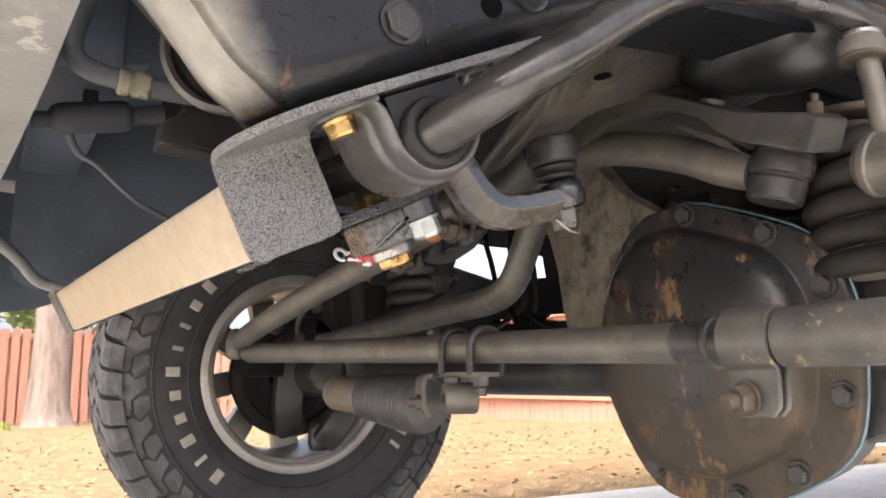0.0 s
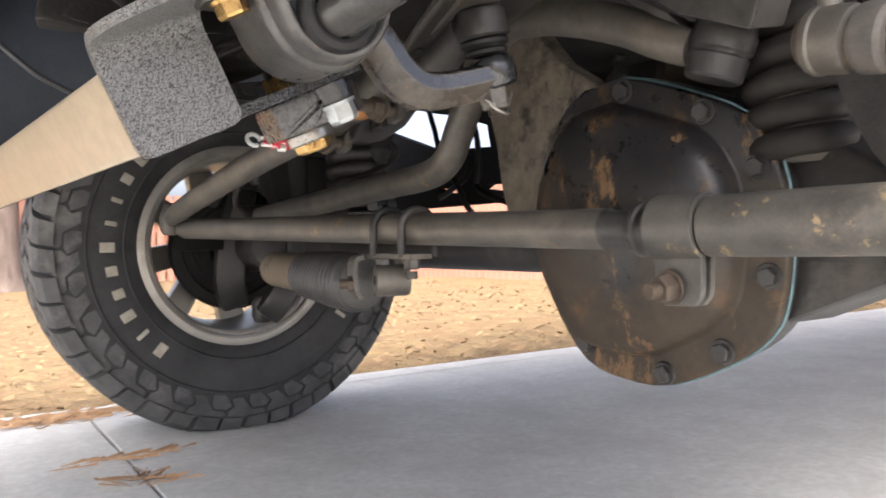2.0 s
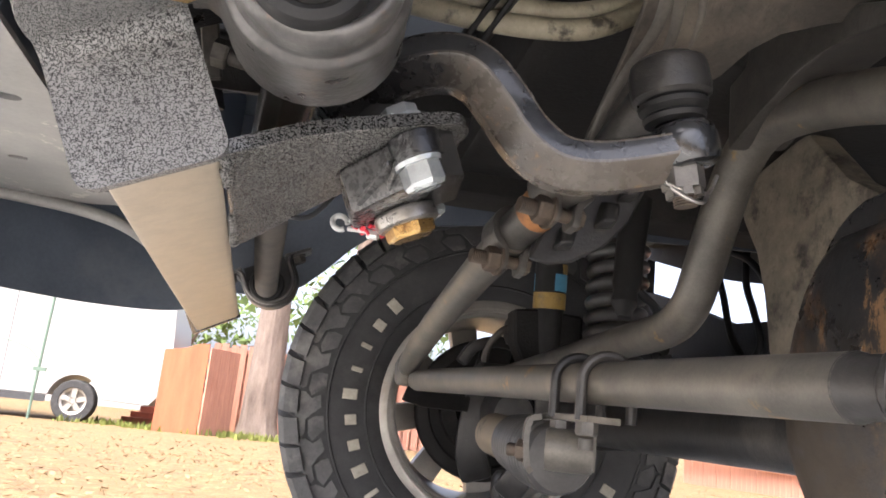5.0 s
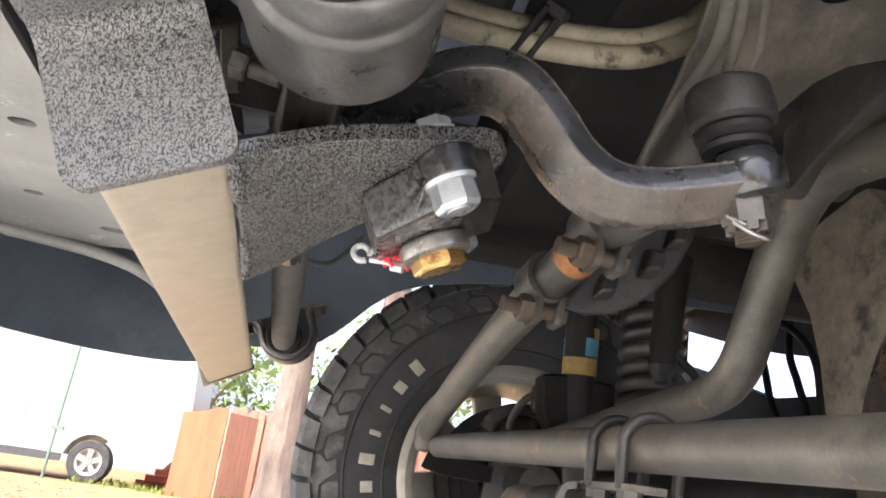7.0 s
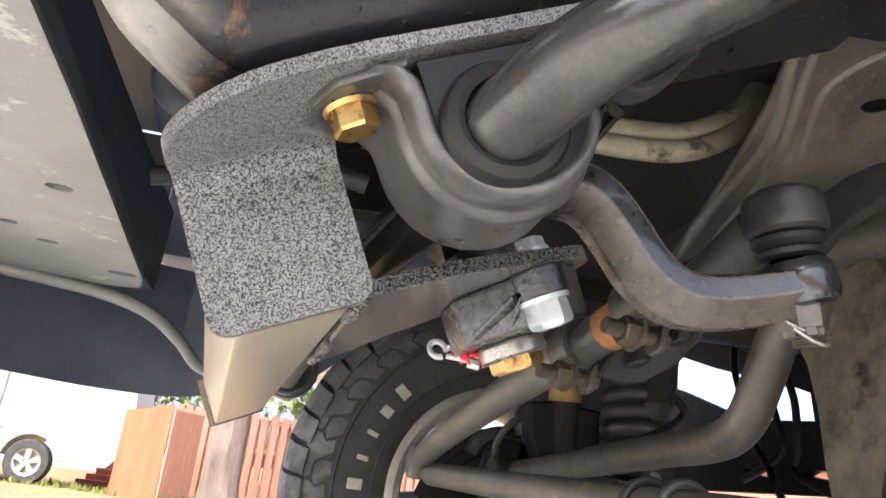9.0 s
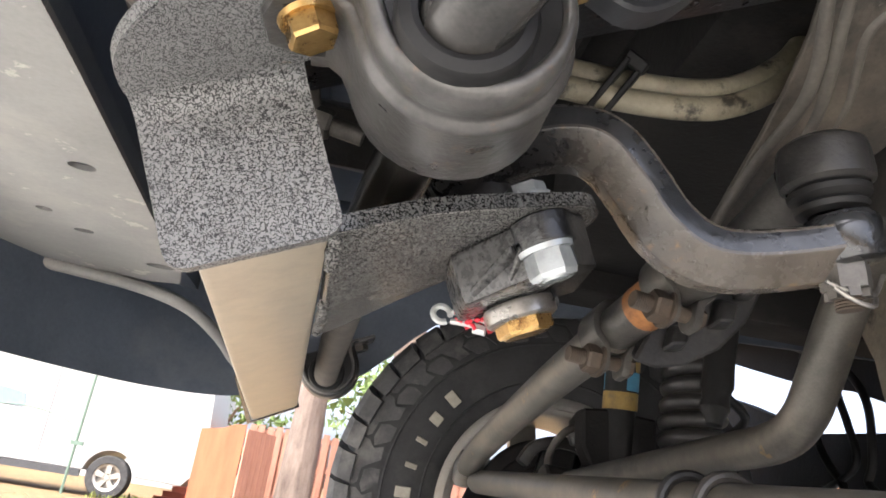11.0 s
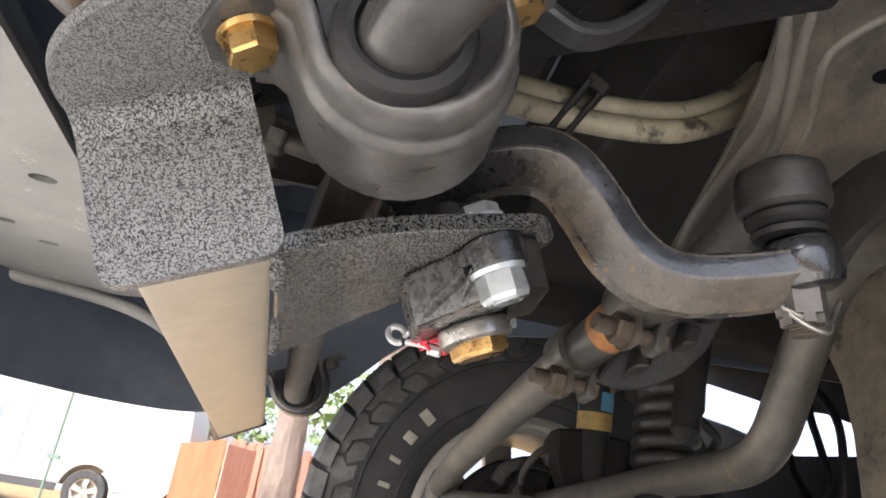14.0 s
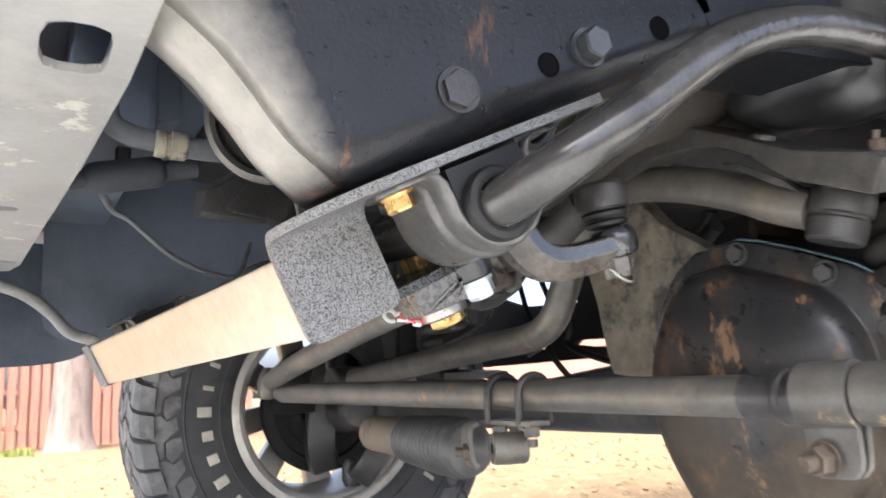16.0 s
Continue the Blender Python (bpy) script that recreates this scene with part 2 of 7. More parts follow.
def pitman_paint():
    """Dusty brown-grey forging whose hub end is black and wet with leaked oil."""
    m, t, bsdf = nodes_of("oily_forged_steel")
    co = t.nodes.new("ShaderNodeTexCoord").outputs["Object"]
    broad, mid, grain = put_noise(t, co, 16, 5, 0.65), put_noise(t, co, 55, 6, 0.7), put_noise(t, co, 420, 3)
    dusty = put_mix(t, put_ramp(t, broad, 0.3, 0.7), (0.034, 0.030, 0.026), (0.112, 0.095, 0.077))
    dusty = put_mix(t, put_ramp(t, mid, 0.62, 0.70), dusty, (0.19, 0.115, 0.055))
    wet = put_mix(t, mid, (0.006, 0.006, 0.007), (0.028, 0.027, 0.027))
    xyz = t.nodes.new("ShaderNodeSeparateXYZ")
    t.links.new(co, xyz.inputs[0])
    ragged = t.nodes.new("ShaderNodeMath")
    ragged.operation = 'MULTIPLY_ADD'
    t.links.new(mid, ragged.inputs[0])
    ragged.inputs[1].default_value = 0.05
    t.links.new(xyz.outputs["X"], ragged.inputs[2])
    clean = put_ramp(t, ragged.outputs[0], 0.318, 0.348)
    t.links.new(put_mix(t, clean, wet, dusty), bsdf.inputs["Base Color"])
    t.links.new(put_range(t, mid, 0.12, 0.42), bsdf.inputs["Roughness"])
    bsdf.inputs["Coat Weight"].default_value = 0.25
    bsdf.inputs["Coat Roughness"].default_value = 0.12
    drops = put_ramp(t, put_noise(t, co, 260, 1.5, 0.5), 0.66, 0.72)
    both = t.nodes.new("ShaderNodeMath")
    both.operation = 'MULTIPLY_ADD'
    t.links.new(drops, both.inputs[0])
    both.inputs[1].default_value = 1.4
    t.links.new(grain, both.inputs[2])
    put_bump(t, bsdf, both.outputs[0], 0.4, 0.0007)
    return m


FORGED_BLUE = pitman_paint()
# Dark copy of the forging: shade and sky sheen are put into its colour.
SHADED_FORGING = surface("shaded_forging", (0.006, 0.0065, 0.0075), (0.034, 0.035, 0.037), (0.09, 0.30), 0.0, 26, 300, 0.5, 0.0008, dust=(0.070, 0.066, 0.061), dust_at=(0.62, 0.85), coat=0.5)
STRAP = surface("strap_steel", (0.026, 0.0255, 0.025), (0.115, 0.110, 0.104), (0.18, 0.44), 0.3, 30, 300, 0.6, 0.0011, dust=(0.16, 0.142, 0.118), dust_at=(0.60, 0.85), rust=(0.20, 0.13, 0.085), rust_at=(0.60, 0.72), rust_scale=40)
BLACK_PAINT = surface("black_frame_paint", (0.010, 0.011, 0.013), (0.045, 0.046, 0.05), (0.22, 0.5), 0.0, 14, 260, 0.35, 0.0008, rust=(0.20, 0.085, 0.03), rust_at=(0.66, 0.76), rust_scale=16, coat=0.2)
BAR_BLACK = surface("sway_bar_paint", (0.012, 0.012, 0.0125), (0.070, 0.067, 0.063), (0.10, 0.30), 0.3, 18, 500, 0.35, 0.0007, dust=(0.12, 0.105, 0.088), dust_at=(0.56, 0.82), rust=(0.12, 0.075, 0.045), rust_at=(0.61, 0.74))
FORGED = surface("dusty_forged_steel", (0.030, 0.029, 0.027), (0.105, 0.098, 0.088), (0.33, 0.62), 0.4, 26, 420, 0.5, 0.0012, dust=(0.135, 0.118, 0.095), dust_at=(0.54, 0.8), rust=(0.13, 0.075, 0.04), rust_at=(0.68, 0.76), rust_scale=30)
TUBE_DUSTY = surface("dusty_steel_tube", (0.056, 0.053, 0.047), (0.17, 0.156, 0.133), (0.34, 0.6), 0.4, 20, 500, 0.45, 0.0008, dust=(0.22, 0.192, 0.152), dust_at=(0.52, 0.8), rust=(0.34, 0.23, 0.115), rust_at=(0.63, 0.68), rust_scale=26)
CAST = surface("oily_cast_iron", (0.008, 0.008, 0.0082), (0.042, 0.040, 0.038), (0.22, 0.55), 0.1, 16, 330, 0.6, 0.0016, dust=(0.10, 0.090, 0.078), dust_at=(0.56, 0.80), specular=0.45)
CAST_TAN = surface("dusty_tan_casting", (0.09, 0.079, 0.062), (0.24, 0.208, 0.158), (0.45, 0.8), 0.0, 42, 350, 0.7, 0.0016, rust=(0.045, 0.040, 0.034), rust_at=(0.53, 0.64), rust_scale=11)
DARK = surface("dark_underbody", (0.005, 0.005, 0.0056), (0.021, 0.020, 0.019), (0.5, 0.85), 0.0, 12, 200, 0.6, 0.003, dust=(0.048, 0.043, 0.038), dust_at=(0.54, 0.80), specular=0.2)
RUBBER = surface("black_rubber", (0.004, 0.004, 0.0045), (0.015, 0.0147, 0.0145), (0.42, 0.65), 0.0, 40, 500, 0.3, 0.0006, specular=0.3)
RUBBER_DUSTY = surface("dusty_rubber", (0.05, 0.047, 0.043), (0.145, 0.13, 0.112), (0.55, 0.75), 0.0, 30, 400, 0.3, 0.0006)
TYRE = surface("tyre_rubber", (0.017, 0.0175, 0.0185), (0.050, 0.050, 0.051), (0.6, 0.8), 0.0, 14, 300, 0.2, 0.0006, dust=(0.08, 0.077, 0.071), dust_at=(0.55, 0.85))
LUG = surface("worn_tread_rubber", (0.034, 0.0343, 0.035), (0.105, 0.104, 0.102), (0.6, 0.85), 0.0, 16, 300, 0.3, 0.0008, dust=(0.22, 0.21, 0.195), dust_at=(0.50, 0.74))
LETTER = surface("white_letter_rubber", (0.27, 0.25, 0.20), (0.46, 0.43, 0.355), (0.6, 0.75), 0.0, 60, 400, 0.2, 0.0004)
ALLOY = surface("cast_alloy", (0.30, 0.285, 0.255), (0.50, 0.475, 0.43), (0.3, 0.5), 0.45, 14, 300, 0.15, 0.0004, dust=(0.27, 0.23, 0.175), dust_at=(0.55, 0.8))
ZINC = surface("bright_zinc", (0.27, 0.29, 0.295), (0.40, 0.425, 0.43), (0.16, 0.32), 0.5, 120, 900, 0.1, 0.0002)
GOLD = surface("yellow_zinc", (0.28, 0.165, 0.055), (0.50, 0.33, 0.13), (0.20, 0.36), 0.85, 90, 700, 0.2, 0.0004, rust=(0.20, 0.10, 0.035), rust_at=(0.54, 0.68), rust_scale=110)
STEEL = surface("plain_steel", (0.17, 0.162, 0.15), (0.36, 0.34, 0.315), (0.18, 0.40), 0.85, 90, 700, 0.2, 0.0003)
STEEL_DULL = surface("dusty_plain_steel", (0.065, 0.060, 0.055), (0.17, 0.158, 0.142), (0.35, 0.6), 0.6, 90, 700, 0.4, 0.0005)
RUST = surface("rusty_steel", (0.10, 0.045, 0.02), (0.38, 0.16, 0.05), (0.6, 0.85), 0.1, 60, 500, 0.5, 0.0008)
RUST_BOLT = surface("rusted_bolt", (0.034, 0.028, 0.023), (0.105, 0.077, 0.055), (0.5, 0.75), 0.3, 80, 600, 0.5, 0.0008, rust=(0.20, 0.10, 0.047), rust_at=(0.66, 0.74), rust_scale=70)
RED = surface("red_torque_paint", (0.50, 0.015, 0.03), (0.75, 0.04, 0.07), (0.4, 0.5), 0.0, 200, 900, 0.5, 0.0006)
PLASTIC_WHITE = surface("translucent_pin", (0.36, 0.37, 0.37), (0.55, 0.56, 0.55), (0.3, 0.4), 0.3, 100, 600, 0.1, 0.0002)
SATIN_BLACK = surface("satin_black_paint", (0.003, 0.003, 0.0035), (0.014, 0.014, 0.015), (0.08, 0.22), 0.0, 160, 420, 0.7, 0.0009, coat=0.2)
VALANCE = surface("dusty_valance", (0.135, 0.132, 0.128), (0.24, 0.233, 0.22), (0.4, 0.6), 0.0, 10, 250, 0.2, 0.0006, dust=(0.29, 0.27, 0.24), dust_at=(0.52, 0.72), rust=(0.46, 0.43, 0.38), rust_at=(0.61, 0.63), rust_scale=13)
# Blue-black plastic, lightened so that its colour also carries a blue haze.
NAVY = surface("hazed_blue_black_plastic", (0.040, 0.050, 0.066), (0.092, 0.109, 0.137), (0.32, 0.6), 0.0, 6, 200, 0.2, 0.0008, dust=(0.13, 0.138, 0.15), dust_at=(0.58, 0.8))
PIPE_GREY = surface("grey_hose_rubber", (0.040, 0.042, 0.046), (0.105, 0.108, 0.113), (0.45, 0.7), 0.0, 16, 260, 0.4, 0.001, dust=(0.15, 0.147, 0.14), dust_at=(0.54, 0.78))
CANISTER = surface("dim_black_plastic", (0.016, 0.018, 0.022), (0.048, 0.050, 0.055), (0.5, 0.75), 0.0, 14, 240, 0.5, 0.0012, dust=(0.09, 0.086, 0.08), dust_at=(0.54, 0.76))
HOSE = surface("cream_hose", (0.14, 0.122, 0.085), (0.31, 0.28, 0.205), (0.45, 0.65), 0.0, 40, 400, 0.3, 0.0005, rust=(0.050, 0.041, 0.030), rust_at=(0.54, 0.64), rust_scale=38)
YELLOW = surface("yellow_sleeve", (0.48, 0.30, 0.05), (0.68, 0.47, 0.12), (0.45, 0.6), 0.0, 50, 400, 0.2, 0.0004)
BLUE = surface("blue_sleeve", (0.05, 0.20, 0.34), (0.09, 0.30, 0.46), (0.45, 0.6), 0.0, 50, 400, 0.2, 0.0004)
SEALANT = surface("blue_sealant", (0.05, 0.10, 0.115), (0.16, 0.26, 0.29), (0.4, 0.6), 0.0, 90, 500, 0.3, 0.0004)
# Black that stands in for the shade inside holes.
HOLE = surface("hole_shade", (0.002, 0.002, 0.0025), (0.005, 0.005, 0.006), (0.8, 0.95), specular=0.03)
TAN_DUST = surface("tan_dusty_paint", (0.075, 0.060, 0.042), (0.19, 0.15, 0.10), (0.45, 0.7), 0.1, 24, 400, 0.35, 0.0007, rust=(0.05, 0.042, 0.034), rust_at=(0.58, 0.70), rust_scale=24)
COIL = surface("dusty_coil_rubber", (0.009, 0.0083, 0.0076), (0.028, 0.025, 0.022), (0.5, 0.7), 0.0, 30, 400, 0.3, 0.0006, dust=(0.048, 0.041, 0.034), dust_at=(0.6, 0.8), specular=0.22)
BOOT = surface("dusty_ribbed_rubber", (0.018, 0.018, 0.018), (0.070, 0.067, 0.064), (0.30, 0.50), 0.0, 30, 400, 0.2, 0.0004, dust=(0.12, 0.112, 0.10), dust_at=(0.55, 0.85))
BAND_YELLOW = surface("faded_yellow_band", (0.26, 0.16, 0.035), (0.40, 0.27, 0.08), (0.5, 0.65), 0.0, 50, 400, 0.2, 0.0004, dust=(0.12, 0.10, 0.07), dust_at=(0.5, 0.75))
LITTER = surface("brown_leaves", (0.16, 0.100, 0.047), (0.33, 0.22, 0.11), (0.7, 0.9), 0.0, 3, 60, 0.1, 0.0005)
SLEEVE = surface("scuffed_sleeve_paint", (0.030, 0.0285, 0.026), (0.095, 0.089, 0.079), (0.34, 0.6), 0.2, 24, 420, 0.45, 0.0009, dust=(0.17, 0.148, 0.116), dust_at=(0.54, 0.78), rust=(0.34, 0.25, 0.14), rust_at=(0.60, 0.635), rust_scale=22)
CONCRETE = surface("broom_concrete", (0.45, 0.447, 0.42), (0.66, 0.655, 0.615), (0.7, 0.92), 0.0, 60, 420, 0.5, 0.0014, dust=(0.50, 0.49, 0.45), dust_at=(0.50, 0.72), rust=(0.60, 0.59, 0.545), rust_at=(0.40, 0.78), rust_scale=5)
NEEDLE = surface("orange_pine_needles", (0.30, 0.16, 0.075), (0.56, 0.36, 0.20), (0.6, 0.8), 0.0, 30, 200, 0.1, 0.0005)
LAWN = surface("dry_lawn", (0.075, 0.045, 0.018), (0.26, 0.180, 0.080), (0.85, 0.95), 0.0, 11, 70, 1.0, 0.03, dust=(0.160, 0.098, 0.042), dust_at=(0.47, 0.57), rust=(0.135, 0.080, 0.036), rust_at=(0.57, 0.66), rust_scale=4)
STRAW = surface("straw", (0.15, 0.098, 0.042), (0.31, 0.215, 0.098), (0.7, 0.85), 0.0, 9, 60, 0.1, 0.0005)
MOSS = surface("green_grass", (0.10, 0.13, 0.022), (0.22, 0.24, 0.06), (0.8, 0.9), 0.0, 8, 60, 0.3, 0.004)
FENCE = surface("redwood_stain", (0.34, 0.155, 0.105), (0.52, 0.27, 0.19), (0.7, 0.85), 0.0, 4, 60, 0.4, 0.002, stretch=(6, 6, 0.6))
FENCE_ORANGE = surface("orange_stain", (0.33, 0.10, 0.048), (0.45, 0.155, 0.075), (0.7, 0.85), 0.0, 2, 60, 0.3, 0.002, stretch=(4, 4, 0.5))
BARK = surface("pine_bark", (0.085, 0.062, 0.050), (0.27, 0.215, 0.18), (0.85, 0.95), 0.0, 7, 60, 1.0, 0.03, stretch=(1, 1, 0.25))
LEAF = surface("far_foliage", (0.06, 0.11, 0.03), (0.22, 0.30, 0.10), (0.7, 0.9), 0.0, 2, 30, 0.3, 0.01)
BRICK = surface("red_brick", (0.24, 0.075, 0.05), (0.38, 0.13, 0.085), (0.8, 0.9), 0.0, 12, 120, 0.4, 0.003)
VAN_WHITE = surface("white_car_paint", (0.34, 0.34, 0.336), (0.39, 0.39, 0.386), (0.3, 0.4), 0.0, 3, 100, 0.02, 0.0005, coat=0.2)
VAN_GLASS = surface("tinted_van_glass", (0.16, 0.21, 0.25), (0.22, 0.27, 0.31), (0.05, 0.1), 0.0, 2, 50, 0.02, 0.0005)
VAN_TRIM = surface("dark_car_trim", (0.03, 0.032, 0.036), (0.06, 0.062, 0.066), (0.5, 0.6))
POLE_GREEN = surface("green_post_paint", (0.08, 0.13, 0.10), (0.15, 0.22, 0.17), (0.5, 0.7))


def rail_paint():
    """Glossy black chassis paint with rust spots; nose paled by dust and painted ground reflection."""
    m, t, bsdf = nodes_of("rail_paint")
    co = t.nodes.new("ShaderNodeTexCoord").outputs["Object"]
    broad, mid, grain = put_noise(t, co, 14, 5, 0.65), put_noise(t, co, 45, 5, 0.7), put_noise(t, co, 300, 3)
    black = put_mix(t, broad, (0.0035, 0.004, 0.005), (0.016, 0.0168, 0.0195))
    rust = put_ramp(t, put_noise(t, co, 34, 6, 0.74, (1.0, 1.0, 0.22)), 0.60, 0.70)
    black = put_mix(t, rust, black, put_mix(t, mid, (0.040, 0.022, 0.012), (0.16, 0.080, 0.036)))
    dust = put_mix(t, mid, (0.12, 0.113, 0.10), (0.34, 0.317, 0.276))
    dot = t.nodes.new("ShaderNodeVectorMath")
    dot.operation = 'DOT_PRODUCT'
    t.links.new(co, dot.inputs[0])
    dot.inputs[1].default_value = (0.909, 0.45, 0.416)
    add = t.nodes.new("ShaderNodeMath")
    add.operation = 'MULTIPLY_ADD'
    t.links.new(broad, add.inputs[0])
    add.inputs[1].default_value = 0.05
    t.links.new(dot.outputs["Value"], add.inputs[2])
    # Pale fade on the nose: road dust plus reflected ground light, as colour.
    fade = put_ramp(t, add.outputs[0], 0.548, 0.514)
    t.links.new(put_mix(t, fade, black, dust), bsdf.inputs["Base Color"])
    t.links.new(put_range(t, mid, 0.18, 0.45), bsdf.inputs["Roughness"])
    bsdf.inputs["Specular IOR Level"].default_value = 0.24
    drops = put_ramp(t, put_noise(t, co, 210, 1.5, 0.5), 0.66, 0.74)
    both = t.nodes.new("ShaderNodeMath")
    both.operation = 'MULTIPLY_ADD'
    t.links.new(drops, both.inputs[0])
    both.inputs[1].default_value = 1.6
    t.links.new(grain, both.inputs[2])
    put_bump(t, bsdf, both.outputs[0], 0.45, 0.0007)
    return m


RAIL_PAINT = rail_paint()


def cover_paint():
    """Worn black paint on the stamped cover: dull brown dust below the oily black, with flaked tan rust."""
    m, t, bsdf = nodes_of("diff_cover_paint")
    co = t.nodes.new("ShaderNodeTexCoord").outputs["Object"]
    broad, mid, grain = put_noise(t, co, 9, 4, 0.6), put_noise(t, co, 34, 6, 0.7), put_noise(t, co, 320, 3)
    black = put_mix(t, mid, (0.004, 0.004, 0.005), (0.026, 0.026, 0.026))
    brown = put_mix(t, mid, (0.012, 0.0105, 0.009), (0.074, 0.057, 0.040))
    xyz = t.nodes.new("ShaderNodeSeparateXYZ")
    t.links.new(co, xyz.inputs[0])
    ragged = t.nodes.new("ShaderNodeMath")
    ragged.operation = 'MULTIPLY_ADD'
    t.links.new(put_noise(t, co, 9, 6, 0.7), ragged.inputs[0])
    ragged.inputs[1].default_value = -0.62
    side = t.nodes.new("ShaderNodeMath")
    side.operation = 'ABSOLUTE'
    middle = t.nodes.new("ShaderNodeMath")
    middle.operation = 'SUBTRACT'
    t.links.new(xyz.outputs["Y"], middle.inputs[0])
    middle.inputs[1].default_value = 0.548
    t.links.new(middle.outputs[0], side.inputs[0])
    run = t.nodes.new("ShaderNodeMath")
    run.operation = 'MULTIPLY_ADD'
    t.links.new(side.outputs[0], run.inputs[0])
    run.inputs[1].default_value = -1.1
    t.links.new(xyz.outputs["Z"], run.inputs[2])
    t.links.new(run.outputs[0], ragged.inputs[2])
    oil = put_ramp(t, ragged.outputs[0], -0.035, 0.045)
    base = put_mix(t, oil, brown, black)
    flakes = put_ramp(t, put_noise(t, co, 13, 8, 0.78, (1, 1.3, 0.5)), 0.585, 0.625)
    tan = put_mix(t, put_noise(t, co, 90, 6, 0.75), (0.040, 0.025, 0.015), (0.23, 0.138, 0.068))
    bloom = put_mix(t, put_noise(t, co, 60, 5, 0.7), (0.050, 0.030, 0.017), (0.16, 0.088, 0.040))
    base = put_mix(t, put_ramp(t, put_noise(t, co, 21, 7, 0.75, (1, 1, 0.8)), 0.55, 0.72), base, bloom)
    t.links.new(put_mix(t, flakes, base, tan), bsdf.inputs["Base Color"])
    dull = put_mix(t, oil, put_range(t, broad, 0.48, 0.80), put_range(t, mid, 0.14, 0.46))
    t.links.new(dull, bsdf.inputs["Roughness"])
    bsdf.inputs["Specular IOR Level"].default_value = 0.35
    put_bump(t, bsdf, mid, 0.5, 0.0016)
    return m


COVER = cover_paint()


# ---- the lie of the front frame horn, which climbs towards the rear ----
CU, SU = math.cos(radians(24.6)), math.sin(radians(24.6))
U, V, Y = Vector((CU, 0, SU)), Vector((-SU, 0, CU)), Vector((0, 1, 0))


def on_horn(u, y, v):
    return Vector((0.115, 0, 0.490)) + U * u + V * v + Y * y


def horn_plate(bm, outline, v0, v1):
    slab(bm, [on_horn(u, y, v0) for u, y in outline], V * (v1 - v0))


# ---- ground ----
def lawn_height(x, y):
    fall = max(0.0, min(1.0, (y - 2.0) / 12.0))
    away = max(0.0, min(1.0, (-y - 3.0) / 30.0))
    return -0.035 - 0.27 * fall - 0.1 * away


